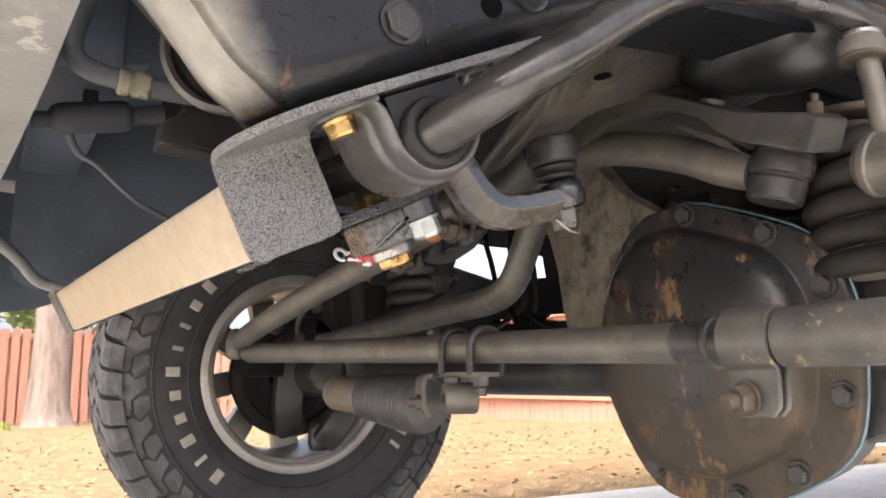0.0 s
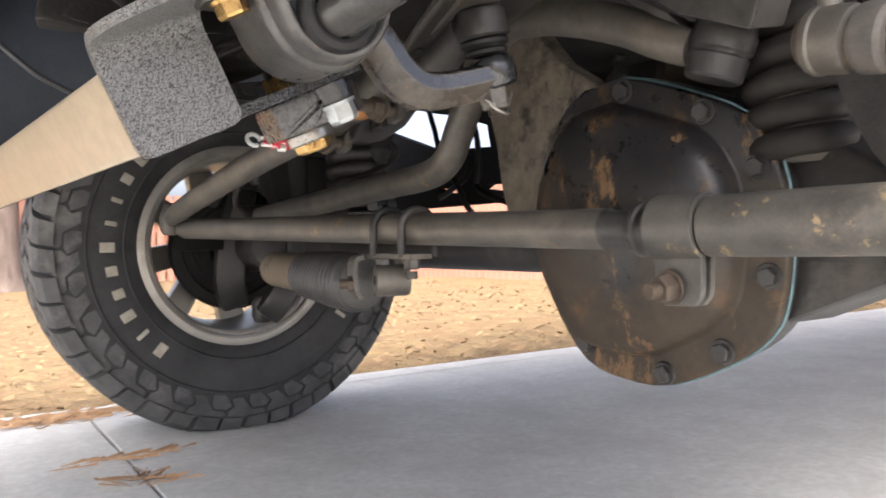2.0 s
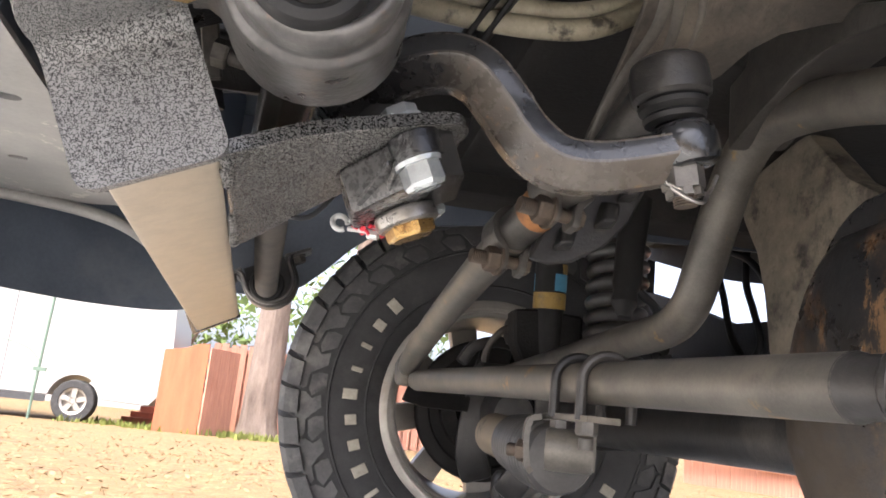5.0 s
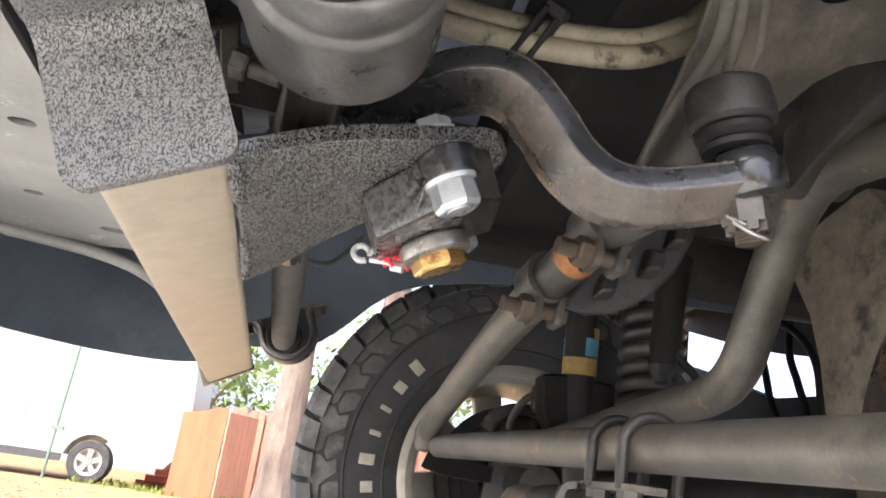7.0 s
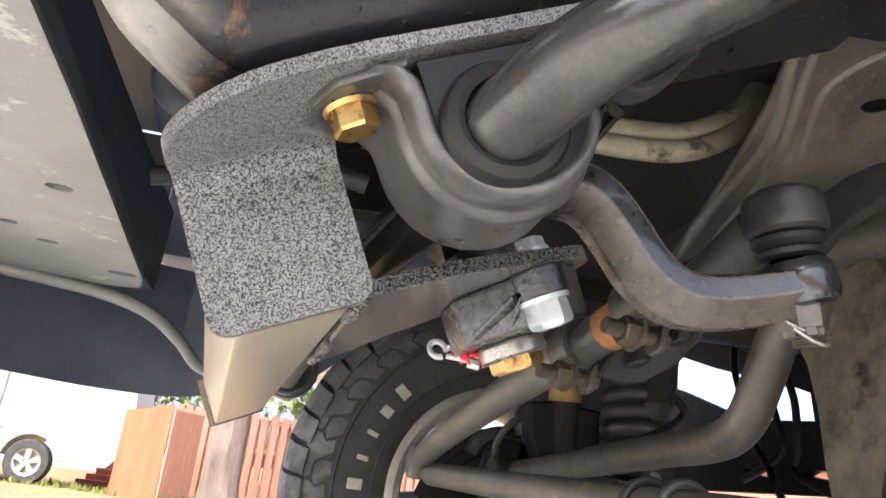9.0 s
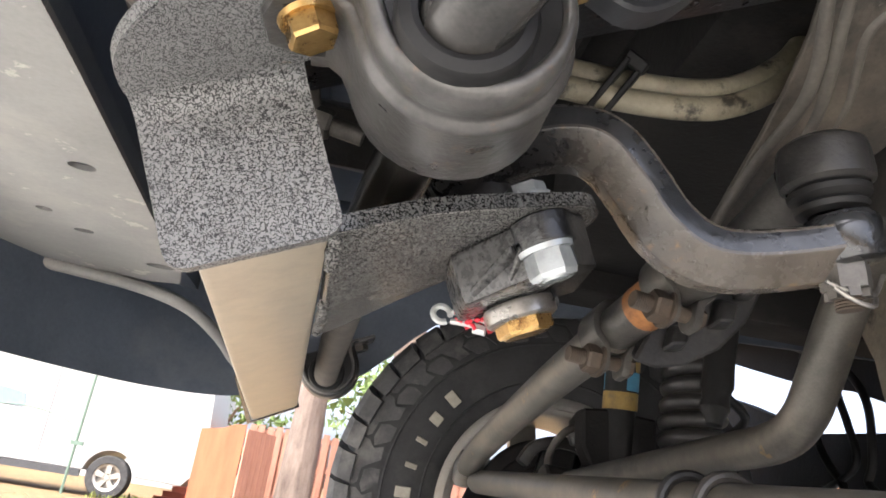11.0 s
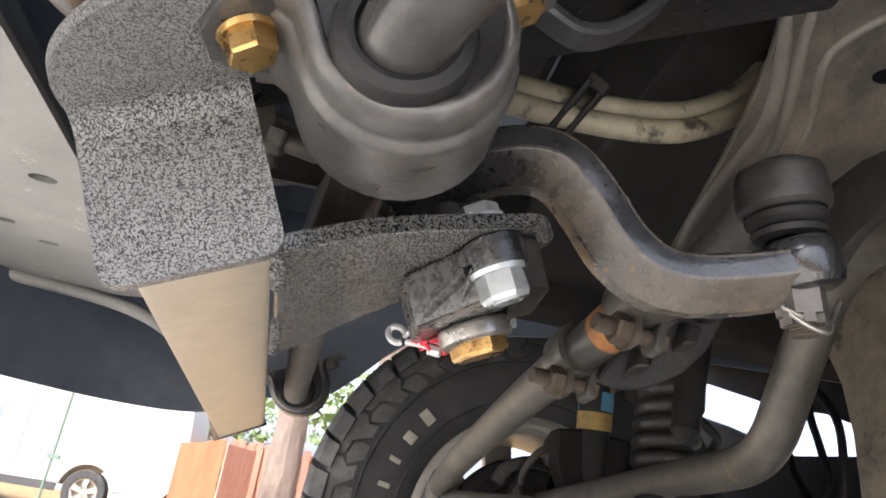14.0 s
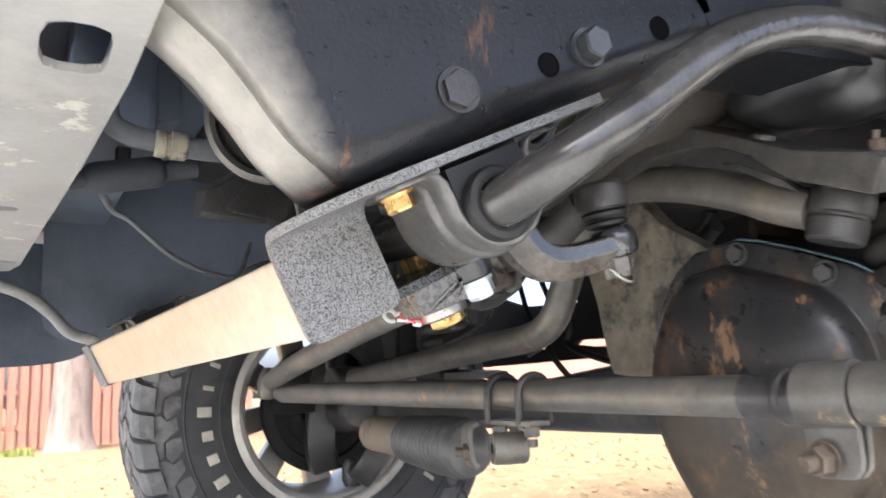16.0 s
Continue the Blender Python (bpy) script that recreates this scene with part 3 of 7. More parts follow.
def build_ground():
    bm = bmesh.new()
    xs = [-900, -60, -20, -9] + [-6 + 0.75 * i for i in range(25)] + [16, 30, 70, 900]
    ys = [-900, -60, -20, -8, -5, -3.2, 0, 1.96] + [2.3 + 0.6 * i for i in range(22)] + [18, 30, 70, 900]
    grid = [[bm.verts.new((x, y, lawn_height(x, y) + (0.03 * noise.noise(Vector((x * 0.7, y * 0.7, 0))) if 2.2 < y < 16 and abs(x) < 15 else 0))) for x in xs] for y in ys]
    for a, b in zip(grid, grid[1:]):
        for i in range(len(xs) - 1):
            bm.faces.new((a[i], a[i + 1], b[i + 1], b[i]))
    piece("ground", bm, LAWN, "dry straw-coloured winter lawn beside the driveway", "lawn", "structure")
    drive = thing("driveway", (0, 0, 0), "grey broom-finished concrete driveway with joints", "driveway", kind="structure")
    for x0, x1 in ((-9.0, -2.676), (-2.67, 0.323), (0.329, 3.322), (3.328, 9.0)):
        bm = bmesh.new()
        block(bm, (x0, -3.2, -0.12), (x1, 1.94, 0.0))
        round_edges(bm, 0.0035, 2)
        part("slab", bm, CONCRETE, drive)
    bm = bmesh.new()
    block(bm, (-9.0, 1.955, -0.12), (9.0, 2.07, -0.004))
    round_edges(bm, 0.008, 1)
    part("edging", bm, CONCRETE, drive, "pale concrete edging strip")
    bm = bmesh.new()
    block(bm, (3.4, 2.95, -0.15), (16, 3.5, -0.045))
    part("path", bm, CONCRETE, drive, "pale concrete path across the lawn")
    rng = random.Random(4)
    bm = bmesh.new()
    for k in range(15000):
        x = rng.uniform(-2.2, 4.6)
        y = 2.02 + 5.5 * rng.random() ** 1.6
        z = lawn_height(x, y)
        h, a, w = rng.uniform(0.004, 0.020), rng.uniform(0, 6.28), rng.uniform(0.0015, 0.004)
        d = Vector((math.cos(a), math.sin(a), 0))
        s = Vector((-d.y, d.x, 0)) * w
        p = Vector((x, y, z - 0.01))
        q = p + d * rng.uniform(0.01, 0.06) + Vector((0, 0, h + 0.01))
        bm.faces.new((bm.verts.new(p - s), bm.verts.new(p + s), bm.verts.new(q)))
    piece("grass_blades", bm, STRAW, "loose dry blades of dormant grass", "grass", "stuff")
    bm = bmesh.new()
    for k in range(9500):
        x, y = rng.uniform(-3.5, 5.5), 2.15 + 8.0 * rng.random() ** 1.5
        a, r = rng.uniform(0, 6.28), rng.uniform(0.008, 0.026)
        c = Vector((x, y, lawn_height(x, y) + rng.uniform(0.004, 0.03)))
        p, q = Vector((math.cos(a), math.sin(a), rng.uniform(-0.4, 0.4))) * r, Vector((-math.sin(a), math.cos(a), rng.uniform(-0.4, 0.4))) * r * 0.5
        bm.faces.new([bm.verts.new(v) for v in (c - p, c - q * 0.8, c + p, c + q)])
    piece("leaf_litter", bm, LITTER, "small dry brown leaves scattered over the lawn", "leaves", "stuff")
    bm = bmesh.new()
    for k in range(520):
        if k < 400:
            x, y, z = rng.gauss(0.16, 0.20), rng.gauss(1.93, 0.020), 0.003
        else:
            cx, cy, sx, sy = ((0.29, 1.88, 0.05, 0.015), (0.29, 1.50, 0.045, 0.006), (0.32, 1.34, 0.018, 0.014), (0.10, 1.93, 0.10, 0.015))[k % 4]
            x, y, z = rng.gauss(cx, sx), rng.gauss(cy, sy), 0.002
        a, l = rng.uniform(-0.5, 0.5) if k < 420 or k % 4 == 1 else rng.uniform(0, 3.1), rng.uniform(0.02, 0.07)
        d, s = Vector((math.cos(a), math.sin(a), 0)) * l, Vector((-math.sin(a), math.cos(a), 0)) * 0.0008
        p = Vector((x, y, z + rng.uniform(0, 0.008)))
        bm.faces.new([bm.verts.new(q) for q in (p - s, p + d - s, p + d + s + Vector((0, 0, 0.004)), p + s)])
    piece("pine_straw", bm, NEEDLE, "brown pine needles drifted along the slab edge", "pine straw", "stuff")
    bm = bmesh.new()
    for k in range(900):
        x, y = rng.uniform(-3.6, 0.4), rng.gauss(13.6, 0.35)
        z = lawn_height(x, y)
        h, a = rng.uniform(0.04, 0.13), rng.uniform(0, 6.28)
        d = Vector((math.cos(a), math.sin(a), 0)) * 0.03
        bm.faces.new((bm.verts.new((x - d.x, y - d.y, z - 0.02)), bm.verts.new((x + d.x, y + d.y, z - 0.02)), bm.verts.new((x + d.y, y + d.x, z + h))))
    piece("green_grass_tufts", bm, MOSS, "bright yellow-green grass along the fence foot", "grass", "stuff")


# ---- the steering brace: bent plate, cross beam, arm and bearing block ----
def build_brace():
    brace = thing("steering_brace", on_horn(0.03, 0.48, 0), "black and silver hammered steel steering brace bolted under the frame", "steering brace")
    bm = bmesh.new()
    y0, y1, r = 0.480, 0.486, 0.010
    face = [(0, -0.056)] + [(0.008 - 0.008 * math.cos(a), -0.056 - 0.008 * math.sin(a)) for a in (0.5, 1.0, 1.57)] + \
           [(0.059 + 0.008 * math.sin(a), -0.056 - 0.008 * math.cos(a)) for a in (0.0, 0.57, 1.07, 1.57)] + [(0.067, -0.006), (0, -0.006)]
    front, back = ([bm.verts.new(on_horn(u, y, v)) for u, v in face] for y in (y0, y1))
    bm.faces.new(front)
    bm.faces.new(back[::-1])
    for k in range(len(face)):
        if face[k][1] != -0.006 or face[(k + 1) % len(face)][1] != -0.006:
            n = (k + 1) % len(face)
            bm.faces.new((front[k], back[k], back[n], front[n]))
    turns = [math.pi / 2 * k / 6 for k in range(7)]
    rows = []
    for a in turns:
        inner, outer = (y0 - r + r * math.cos(a), -0.006 + r * math.sin(a)), (y0 - r + (r + 0.006) * math.cos(a), -0.006 + (r + 0.006) * math.sin(a))
        rows.append([bm.verts.new(on_horn(u, *q)) for u, q in ((0, inner), (0.067, inner), (0.067, outer), (0, outer))])
    for a, b in zip(rows, rows[1:]):
        for k in range(4):
            bm.faces.new((a[k], a[(k + 1) % 4], b[(k + 1) % 4], b[k]))
    bmesh.ops.remove_doubles(bm, verts=bm.verts, dist=0.0002)
    part("mount_plate", bm, HAMMER, brace, "bent plate with coarse black and silver speckle", 40)
    bm = bmesh.new()
    edge = [(0, 0.470), (0.0006, 0.455), (0.004, 0.443), (0.012, 0.430), (0.026, 0.4175), (0.045, 0.4095), (0.075, 0.4055), (0.12, 0.4045), (0.168, 0.4035), (0.22, 0.4025)]
    horn_plate(bm, edge + [(0.221, 0.412), (0.196, 0.424), (0.182, 0.445), (0.178, 0.470)], 0.004, 0.010)
    part("flange", bm, HAMMER_TOP, brace, "rounded upper flange with fine grey speckle", 40)
    bm = bmesh.new()
    strap_along(bm, [on_horn(u, y - 0.0003, 0.007) for u, y in edge], 0.0058, 0.0012, V, 2)
    part("edge", bm, HAMMER, brace, "pale speckled front edge of the flange")
    bm = bmesh.new()
    hexa(bm, on_horn(0.152, 0.588, -0.0540), on_horn(0.152, 0.588, -0.0410), 0.0178, 0.08)
    part("shaft_nut", bm, GOLD, brace, "yellow zinc pitman nut above the arm plate")
    bm = bmesh.new()
    near = [on_horn(u, 0.4862, v) for u, v in ((0.010, -0.061), (0.062, -0.061), (0.062, -0.006), (0.010, -0.006))]
    far = [on_horn(u, y, v) for u, y, v in ((-0.040, 1.150, -0.049), (0.0155, 1.125, -0.0495), (0.0155, 1.130, 0.006), (-0.042, 1.148, 0.007))]
    hull8(bm, near, far)
    round_edges(bm, 0.004, 2)
    beam = part("beam", bm, HAMMER_GROUND_LIT, brace, "square steel tube in hammered paint, coloured cream for reflected ground light")
    bm = bmesh.new()
    c = sum((Vector(p) for p in far), Vector()) / 4
    rim = [c + (p - c) * 1.05 for p in far]
    slab(bm, rim, Vector((-0.006, 0.015, -0.002)))
    part("end_cap", bm, SATIN_BLACK, beam, "dark open tube end")
    bm = bmesh.new()
    tip = arc_points(0.155, 0.562, 0.041, -70, 95, 12)
    outline = [(0.0625, 0.4868), (0.10, 0.4895), (0.135, 0.5045)] + tip + [(0.135, 0.607), (0.10, 0.634), (0.062, 0.672), (0.050, 0.678)]
    horn_plate(bm, outline, -0.0615, -0.0545)
    round_edges(bm, 0.0012, 1)
    arm = part("arm", bm, HAMMER_UNDERSIDE, brace, "flat arm plate reaching to the sector shaft")
    bm = bmesh.new()
    rim = outline[:3] + tip
    strap_along(bm, [on_horn(u, y, -0.058) for u, y in rim], 0.0066, 0.0012, V, 2)
    part("edge", bm, HAMMER_EDGE, arm, "coarse speckled edge of the plate")
    rng = random.Random(2)
    for y0, y1 in ((0.492, 0.536), (0.600, 0.672)):
        bm = bmesh.new()
        n = 26
        tube(bm, [on_horn(0.064 - 0.047 * (y0 + (y1 - y0) * k / n - 0.486) / 0.65 + rng.uniform(-0.0008, 0.0008), y0 + (y1 - y0) * k / n, -0.0608 + rng.uniform(-0.0008, 0.0008)) for k in range(n + 1)], lambda t: 0.0026 + 0.0009 * math.sin(t * 70), 8, 2)
        part("weld_bead", bm, HAMMER_UNDERSIDE, brace, "lumpy weld between beam and arm")
    bm = bmesh.new()
    horn_plate(bm, [(0.119, 0.560), (0.150, 0.532), (0.168, 0.531), (0.178, 0.545), (0.182, 0.600), (0.172, 0.618), (0.127, 0.612), (0.121, 0.600)], -0.088, -0.0617)
    round_edges(bm, 0.003, 2)
    blk = part("bearing_block", bm, BLOCK_GREY, brace, "dark grey hammered cast bearing block")
    for (u0, y0), (u1, y1) in (((0.1225, 0.5545), (0.1445, 0.5365)), ((0.139, 0.541), (0.149, 0.5335))):
        bm = bmesh.new()
        n = Vector((-0.64, -0.77))
        hull8(bm, [on_horn(u0 + n.x * d, y0 + n.y * d, v) for d, v in ((-0.002, -0.0825), (0.0012, -0.0825), (0.0012, -0.0855), (-0.002, -0.0862))],
              [on_horn(u1 + n.x * d, y1 + n.y * d, v) for d, v in ((-0.002, -0.0700), (0.0042, -0.0705), (0.0042, -0.0735), (-0.002, -0.0770))])
        round_edges(bm, 0.0006, 1)
        part("rib", bm, BLOCK_GREY, blk)
    bm = bmesh.new()
    cyl(bm, on_horn(0.159, 0.534, -0.0615), on_horn(0.159, 0.534, -0.0765), 0.0146, 0.0140, 32)
    hull8(bm, [on_horn(u, y, -0.0620) for u, y in ((0.166, 0.524), (0.1825, 0.541), (0.188, 0.600), (0.160, 0.600))], [on_horn(u, y, -0.0885) for u, y in ((0.168, 0.527), (0.182, 0.543), (0.188, 0.600), (0.160, 0.600))])
    round_edges(bm, 0.0016, 2, 40)
    roughen(bm, 0.0006, 120)
    part("boss", bm, SATIN_BLACK, blk)
    for u, y in ((0.157, 0.532), (0.172, 0.618)):
        bm = bmesh.new()
        cyl(bm, on_horn(u, y, -0.0765), on_horn(u, y, -0.0790), 0.0132, 0.0128)
        hexa(bm, on_horn(u, y, -0.0790), on_horn(u, y, -0.0912), 0.0114, 0.10)
        lathe(bm, on_horn(u, y, 0), V, [(0.0088, -0.0912), (0.0084, -0.0918), (0.0066, -0.0916), (0.0064, -0.0908), (0.0060, -0.0922), (0.0001, -0.0924)], 24)
        part("nut", bm, ZINC, brace, "bright zinc flange nut")
        bm = bmesh.new()
        cyl(bm, on_horn(u - 0.002, y - 0.003, -0.0545), on_horn(u - 0.002, y - 0.003, -0.0525), 0.0115)
        hexa(bm, on_horn(u - 0.002, y - 0.003, -0.0525), on_horn(u - 0.002, y - 0.003, -0.0465), 0.0100, 0.05)
        part("bolt_head", bm, ZINC, brace, "bright zinc bolt head")
    bm = bmesh.new()
    lathe(bm, on_horn(0.152, 0.588, 0), V, [(0.0001, -0.0982), (0.0172, -0.0982), (0.0190, -0.0968), (0.0192, -0.0905), (0.0184, -0.0888), (0.0001, -0.088)], 36)
    part("retaining_ring", bm, STEEL, brace, "polished steel ring")
    bm = bmesh.new()
    hexa(bm, on_horn(0.152, 0.588, -0.0980), on_horn(0.152, 0.588, -0.1048), 0.0152, 0.05)
    cyl(bm, on_horn(0.152, 0.588, -0.1048), on_horn(0.152, 0.588, -0.1058), 0.0125, 0.012)
    part("sector_nut", bm, GOLD, brace, "yellow zinc sector shaft nut")
    bm = bmesh.new()
    a, b = on_horn(0.116, 0.610, -0.080), on_horn(0.138, 0.600, -0.0945)
    ring = [a + (b - a).normalized() * (0.0050 * math.cos(k)) + Vector((0, 0.3, 1)).normalized() * (0.0048 * math.sin(k)) for k in (2 * math.pi * i / 14 for i in range(13))]
    tube(bm, ring, 0.0017, 8, 2)
    tube(bm, [a + (b - a) * f + Vector((0, 0, s * 0.0025)) for f, s in ((0.2, 1), (0.6, 1), (1.0, 0.4))], 0.0016, 8, 3)
    tube(bm, [a + (b - a) * f + Vector((0, 0, -s * 0.0028)) for f, s in ((0.2, 1), (0.5, 0.8), (0.9, 0.8))], 0.0016, 8, 3)
    tube(bm, [a + (b - a) * f + Vector((0, 0, -0.004)) for f in (0.66, 0.78, 0.9)], 0.0024, 8, 2)
    part("cotter_pin", bm, PLASTIC_WHITE, brace, "pale cotter pin with a round eye")
    bm = bmesh.new()
    for k in range(16):
        p = a + (b - a) * (0.36 + 0.036 * k) + Vector((rng.uniform(-1, 1), rng.uniform(-1, 1), rng.uniform(-1, 1))) * 0.0024
        q = p + (b - a) * rng.uniform(0.04, 0.10) + Vector((0, rng.uniform(-1, 1), rng.uniform(-1, 1))) * 0.003
        tube(bm, [p, p.lerp(q, 0.5) + Vector((0, 0, 0.001)), q], rng.uniform(0.0009, 0.0019), 6, 2)
    part("thread_paint", bm, RED, brace, "dab of red thread paint")


# ---- driver's frame rail ----
def build_rail():
    rail = thing("frame_rail", on_horn(0.2, 0.44, 0.012), "black frame rail, its rounded front end coloured with dust and ground reflection", "frame rail")
    lean = [(0.0, 0.046), (0.0125, 0.039), (0.016, 0.030), (0.022, 0.0235), (0.035, 0.0145), (0.048, 0.0085), (0.077, 0.002), (0.104, -0.006), (0.14, -0.026), (0.18, -0.044)]

    def nose(v):
        """How far back the pressed groove behind the nose lies at a height."""
        for (a, p), (b, q) in zip(lean, lean[1:]):
            if v <= b:
                return p + (q - p) * (v - a) / (b - a)
        return lean[-1][1]
    plan = [(0.022, 0.492), (0.012, 0.484), (0.003, 0.472), (-0.005, 0.458), (-0.0105, 0.444), (-0.0140, 0.432), (-0.0142, 0.422), (-0.0115, 0.4135), (-0.007, 0.4075), (-0.0036, 0.4050), (-0.0020, 0.4062),
            (-0.0005, 0.4092), (0.0010, 0.4088), (0.0028, 0.4055), (0.005, 0.4042), (0.012, 0.404), (0.025, 0.404), (0.045, 0.404), (0.08, 0.404), (0.15, 0.404), (0.36, 0.404)]

    def section(du, yo):
        """The rail's outline across it: a box with a rounded lower outer corner, leaning back under the nose."""
        r, top = 0.024, 0.17
        side = [(min(0.508, yo + r - r * math.sin(a)), 0.0125 + r - r * math.cos(a)) for a in (math.pi / 2 * i / 9 for i in range(10))]
        side = [(0.510, 0.0125)] + side + [(yo, v) for v in (0.045, 0.055, 0.07, 0.085, 0.10, 0.115, 0.13, 0.15, top)] + [(0.510, v) for v in (top, 0.12, 0.08, 0.05, 0.03, 0.02)]
        return [on_horn((max(du, 0.022) if y > 0.5095 else du) + nose(v) * max(0.0, min(1.0, 1.1 - du / 0.15)), y, v) for y, v in side]

    def loft(bm, stations):
        rows = [[bm.verts.new(p) for p in section(*s)] for s in stations]
        for a, b in zip(rows, rows[1:]):
            for k in range(len(a)):
                bm.faces.new((a[k], a[(k + 1) % len(a)], b[(k + 1) % len(a)], b[k]))
        bm.faces.new(rows[0][::-1])
        bm.faces.new(rows[-1])
    bm = bmesh.new()
    loft(bm, plan)
    knee = on_horn(0.355, 0, 0.0125), on_horn(0.33, 0, 0.1625)
    ends = Vector((0.62, 0, 0.665)), Vector((0.60, 0, 0.80))
    hull8(bm, [knee[0] + Y * 0.404, knee[0] + Y * 0.492, knee[1] + Y * 0.492, knee[1] + Y * 0.404], [ends[0] + Y * 0.404, ends[0] + Y * 0.492, ends[1] + Y * 0.492, ends[1] + Y * 0.404])
    block(bm, (0.61, 0.405, 0.665), (2.4, 0.492, 0.80))
    part("rail", bm, RAIL_PAINT, rail, "black-painted box section, nose coloured with dust and painted ground reflection", 50)
    bm = bmesh.new()
    d = Vector((-0.42, -0.88, -0.22)).normalized()
    c = Vector((0.1306, 0.527, 0.590))
    lathe(bm, c, d, [(0.036, -0.05), (0.043, -0.03), (0.045, 0.0), (0.044, 0.006), (0.040, 0.009), (0.037, 0.006), (0.0365, -0.002)], 40)
    cup = part("bump_cup", bm, FORGED, rail, "grey ring-shaped cup beside the rail nose", 40)
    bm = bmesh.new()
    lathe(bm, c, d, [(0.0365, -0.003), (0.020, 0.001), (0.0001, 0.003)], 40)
    # The shade inside the cup is painted: a near-black disc, not a recess.
    part("cup_face", bm, DARK, cup, "near-black disc painted as the cup's shaded hollow", 60)
    bm = bmesh.new()
    strap_along(bm, [on_horn(0.182, 0.455, 0.004), on_horn(0.200, 0.466, -0.004), on_horn(0.222, 0.474, 0.000), on_horn(0.250, 0.480, 0.014)], 0.016, 0.006, Y, 4)
    round_edges(bm, 0.0015, 1)
    part("hanger", bm, BLACK_PAINT, rail, "short black bent hanger under the rail")
    for u, v, r, deep, mat_, lab in ((0.118, 0.041, 0.0120, 0.004, CAST, "oily dark hex bolt"), (0.228, 0.040, 0.0115, 0.011, BLACK_PAINT, "black-painted hex bolt")):
        bm = bmesh.new()
        cyl(bm, on_horn(u, 0.4045, v), on_horn(u, 0.4020, v), r * 1.22, r * 1.18)
        hexa(bm, on_horn(u, 0.4020, v), on_horn(u, 0.4020 - deep, v), r)
        part("bolt", bm, mat_, rail, lab)
    for u, v, r in ((0.191, 0.038, 0.0072), (0.300, 0.037, 0.0078), (0.21, 0.115, 0.011)):
        # No opening is cut: a black disc paints the hole's dark inside.
        bm = bmesh.new()
        lathe(bm, on_horn(u, 0.404, v), -Y, [(0.0001, 0.0006), (r, 0.0006), (r, 0.0016), (r * 1.12, 0.0010), (r * 1.15, 0)], 24)
        part("drain_hole_disc", bm, HOLE, rail, "black disc drawn for the dark inside of a drain hole")


# ---- sway bar with its bushings ----
BAR_AT = on_horn(0.1135, 0, -0.029)


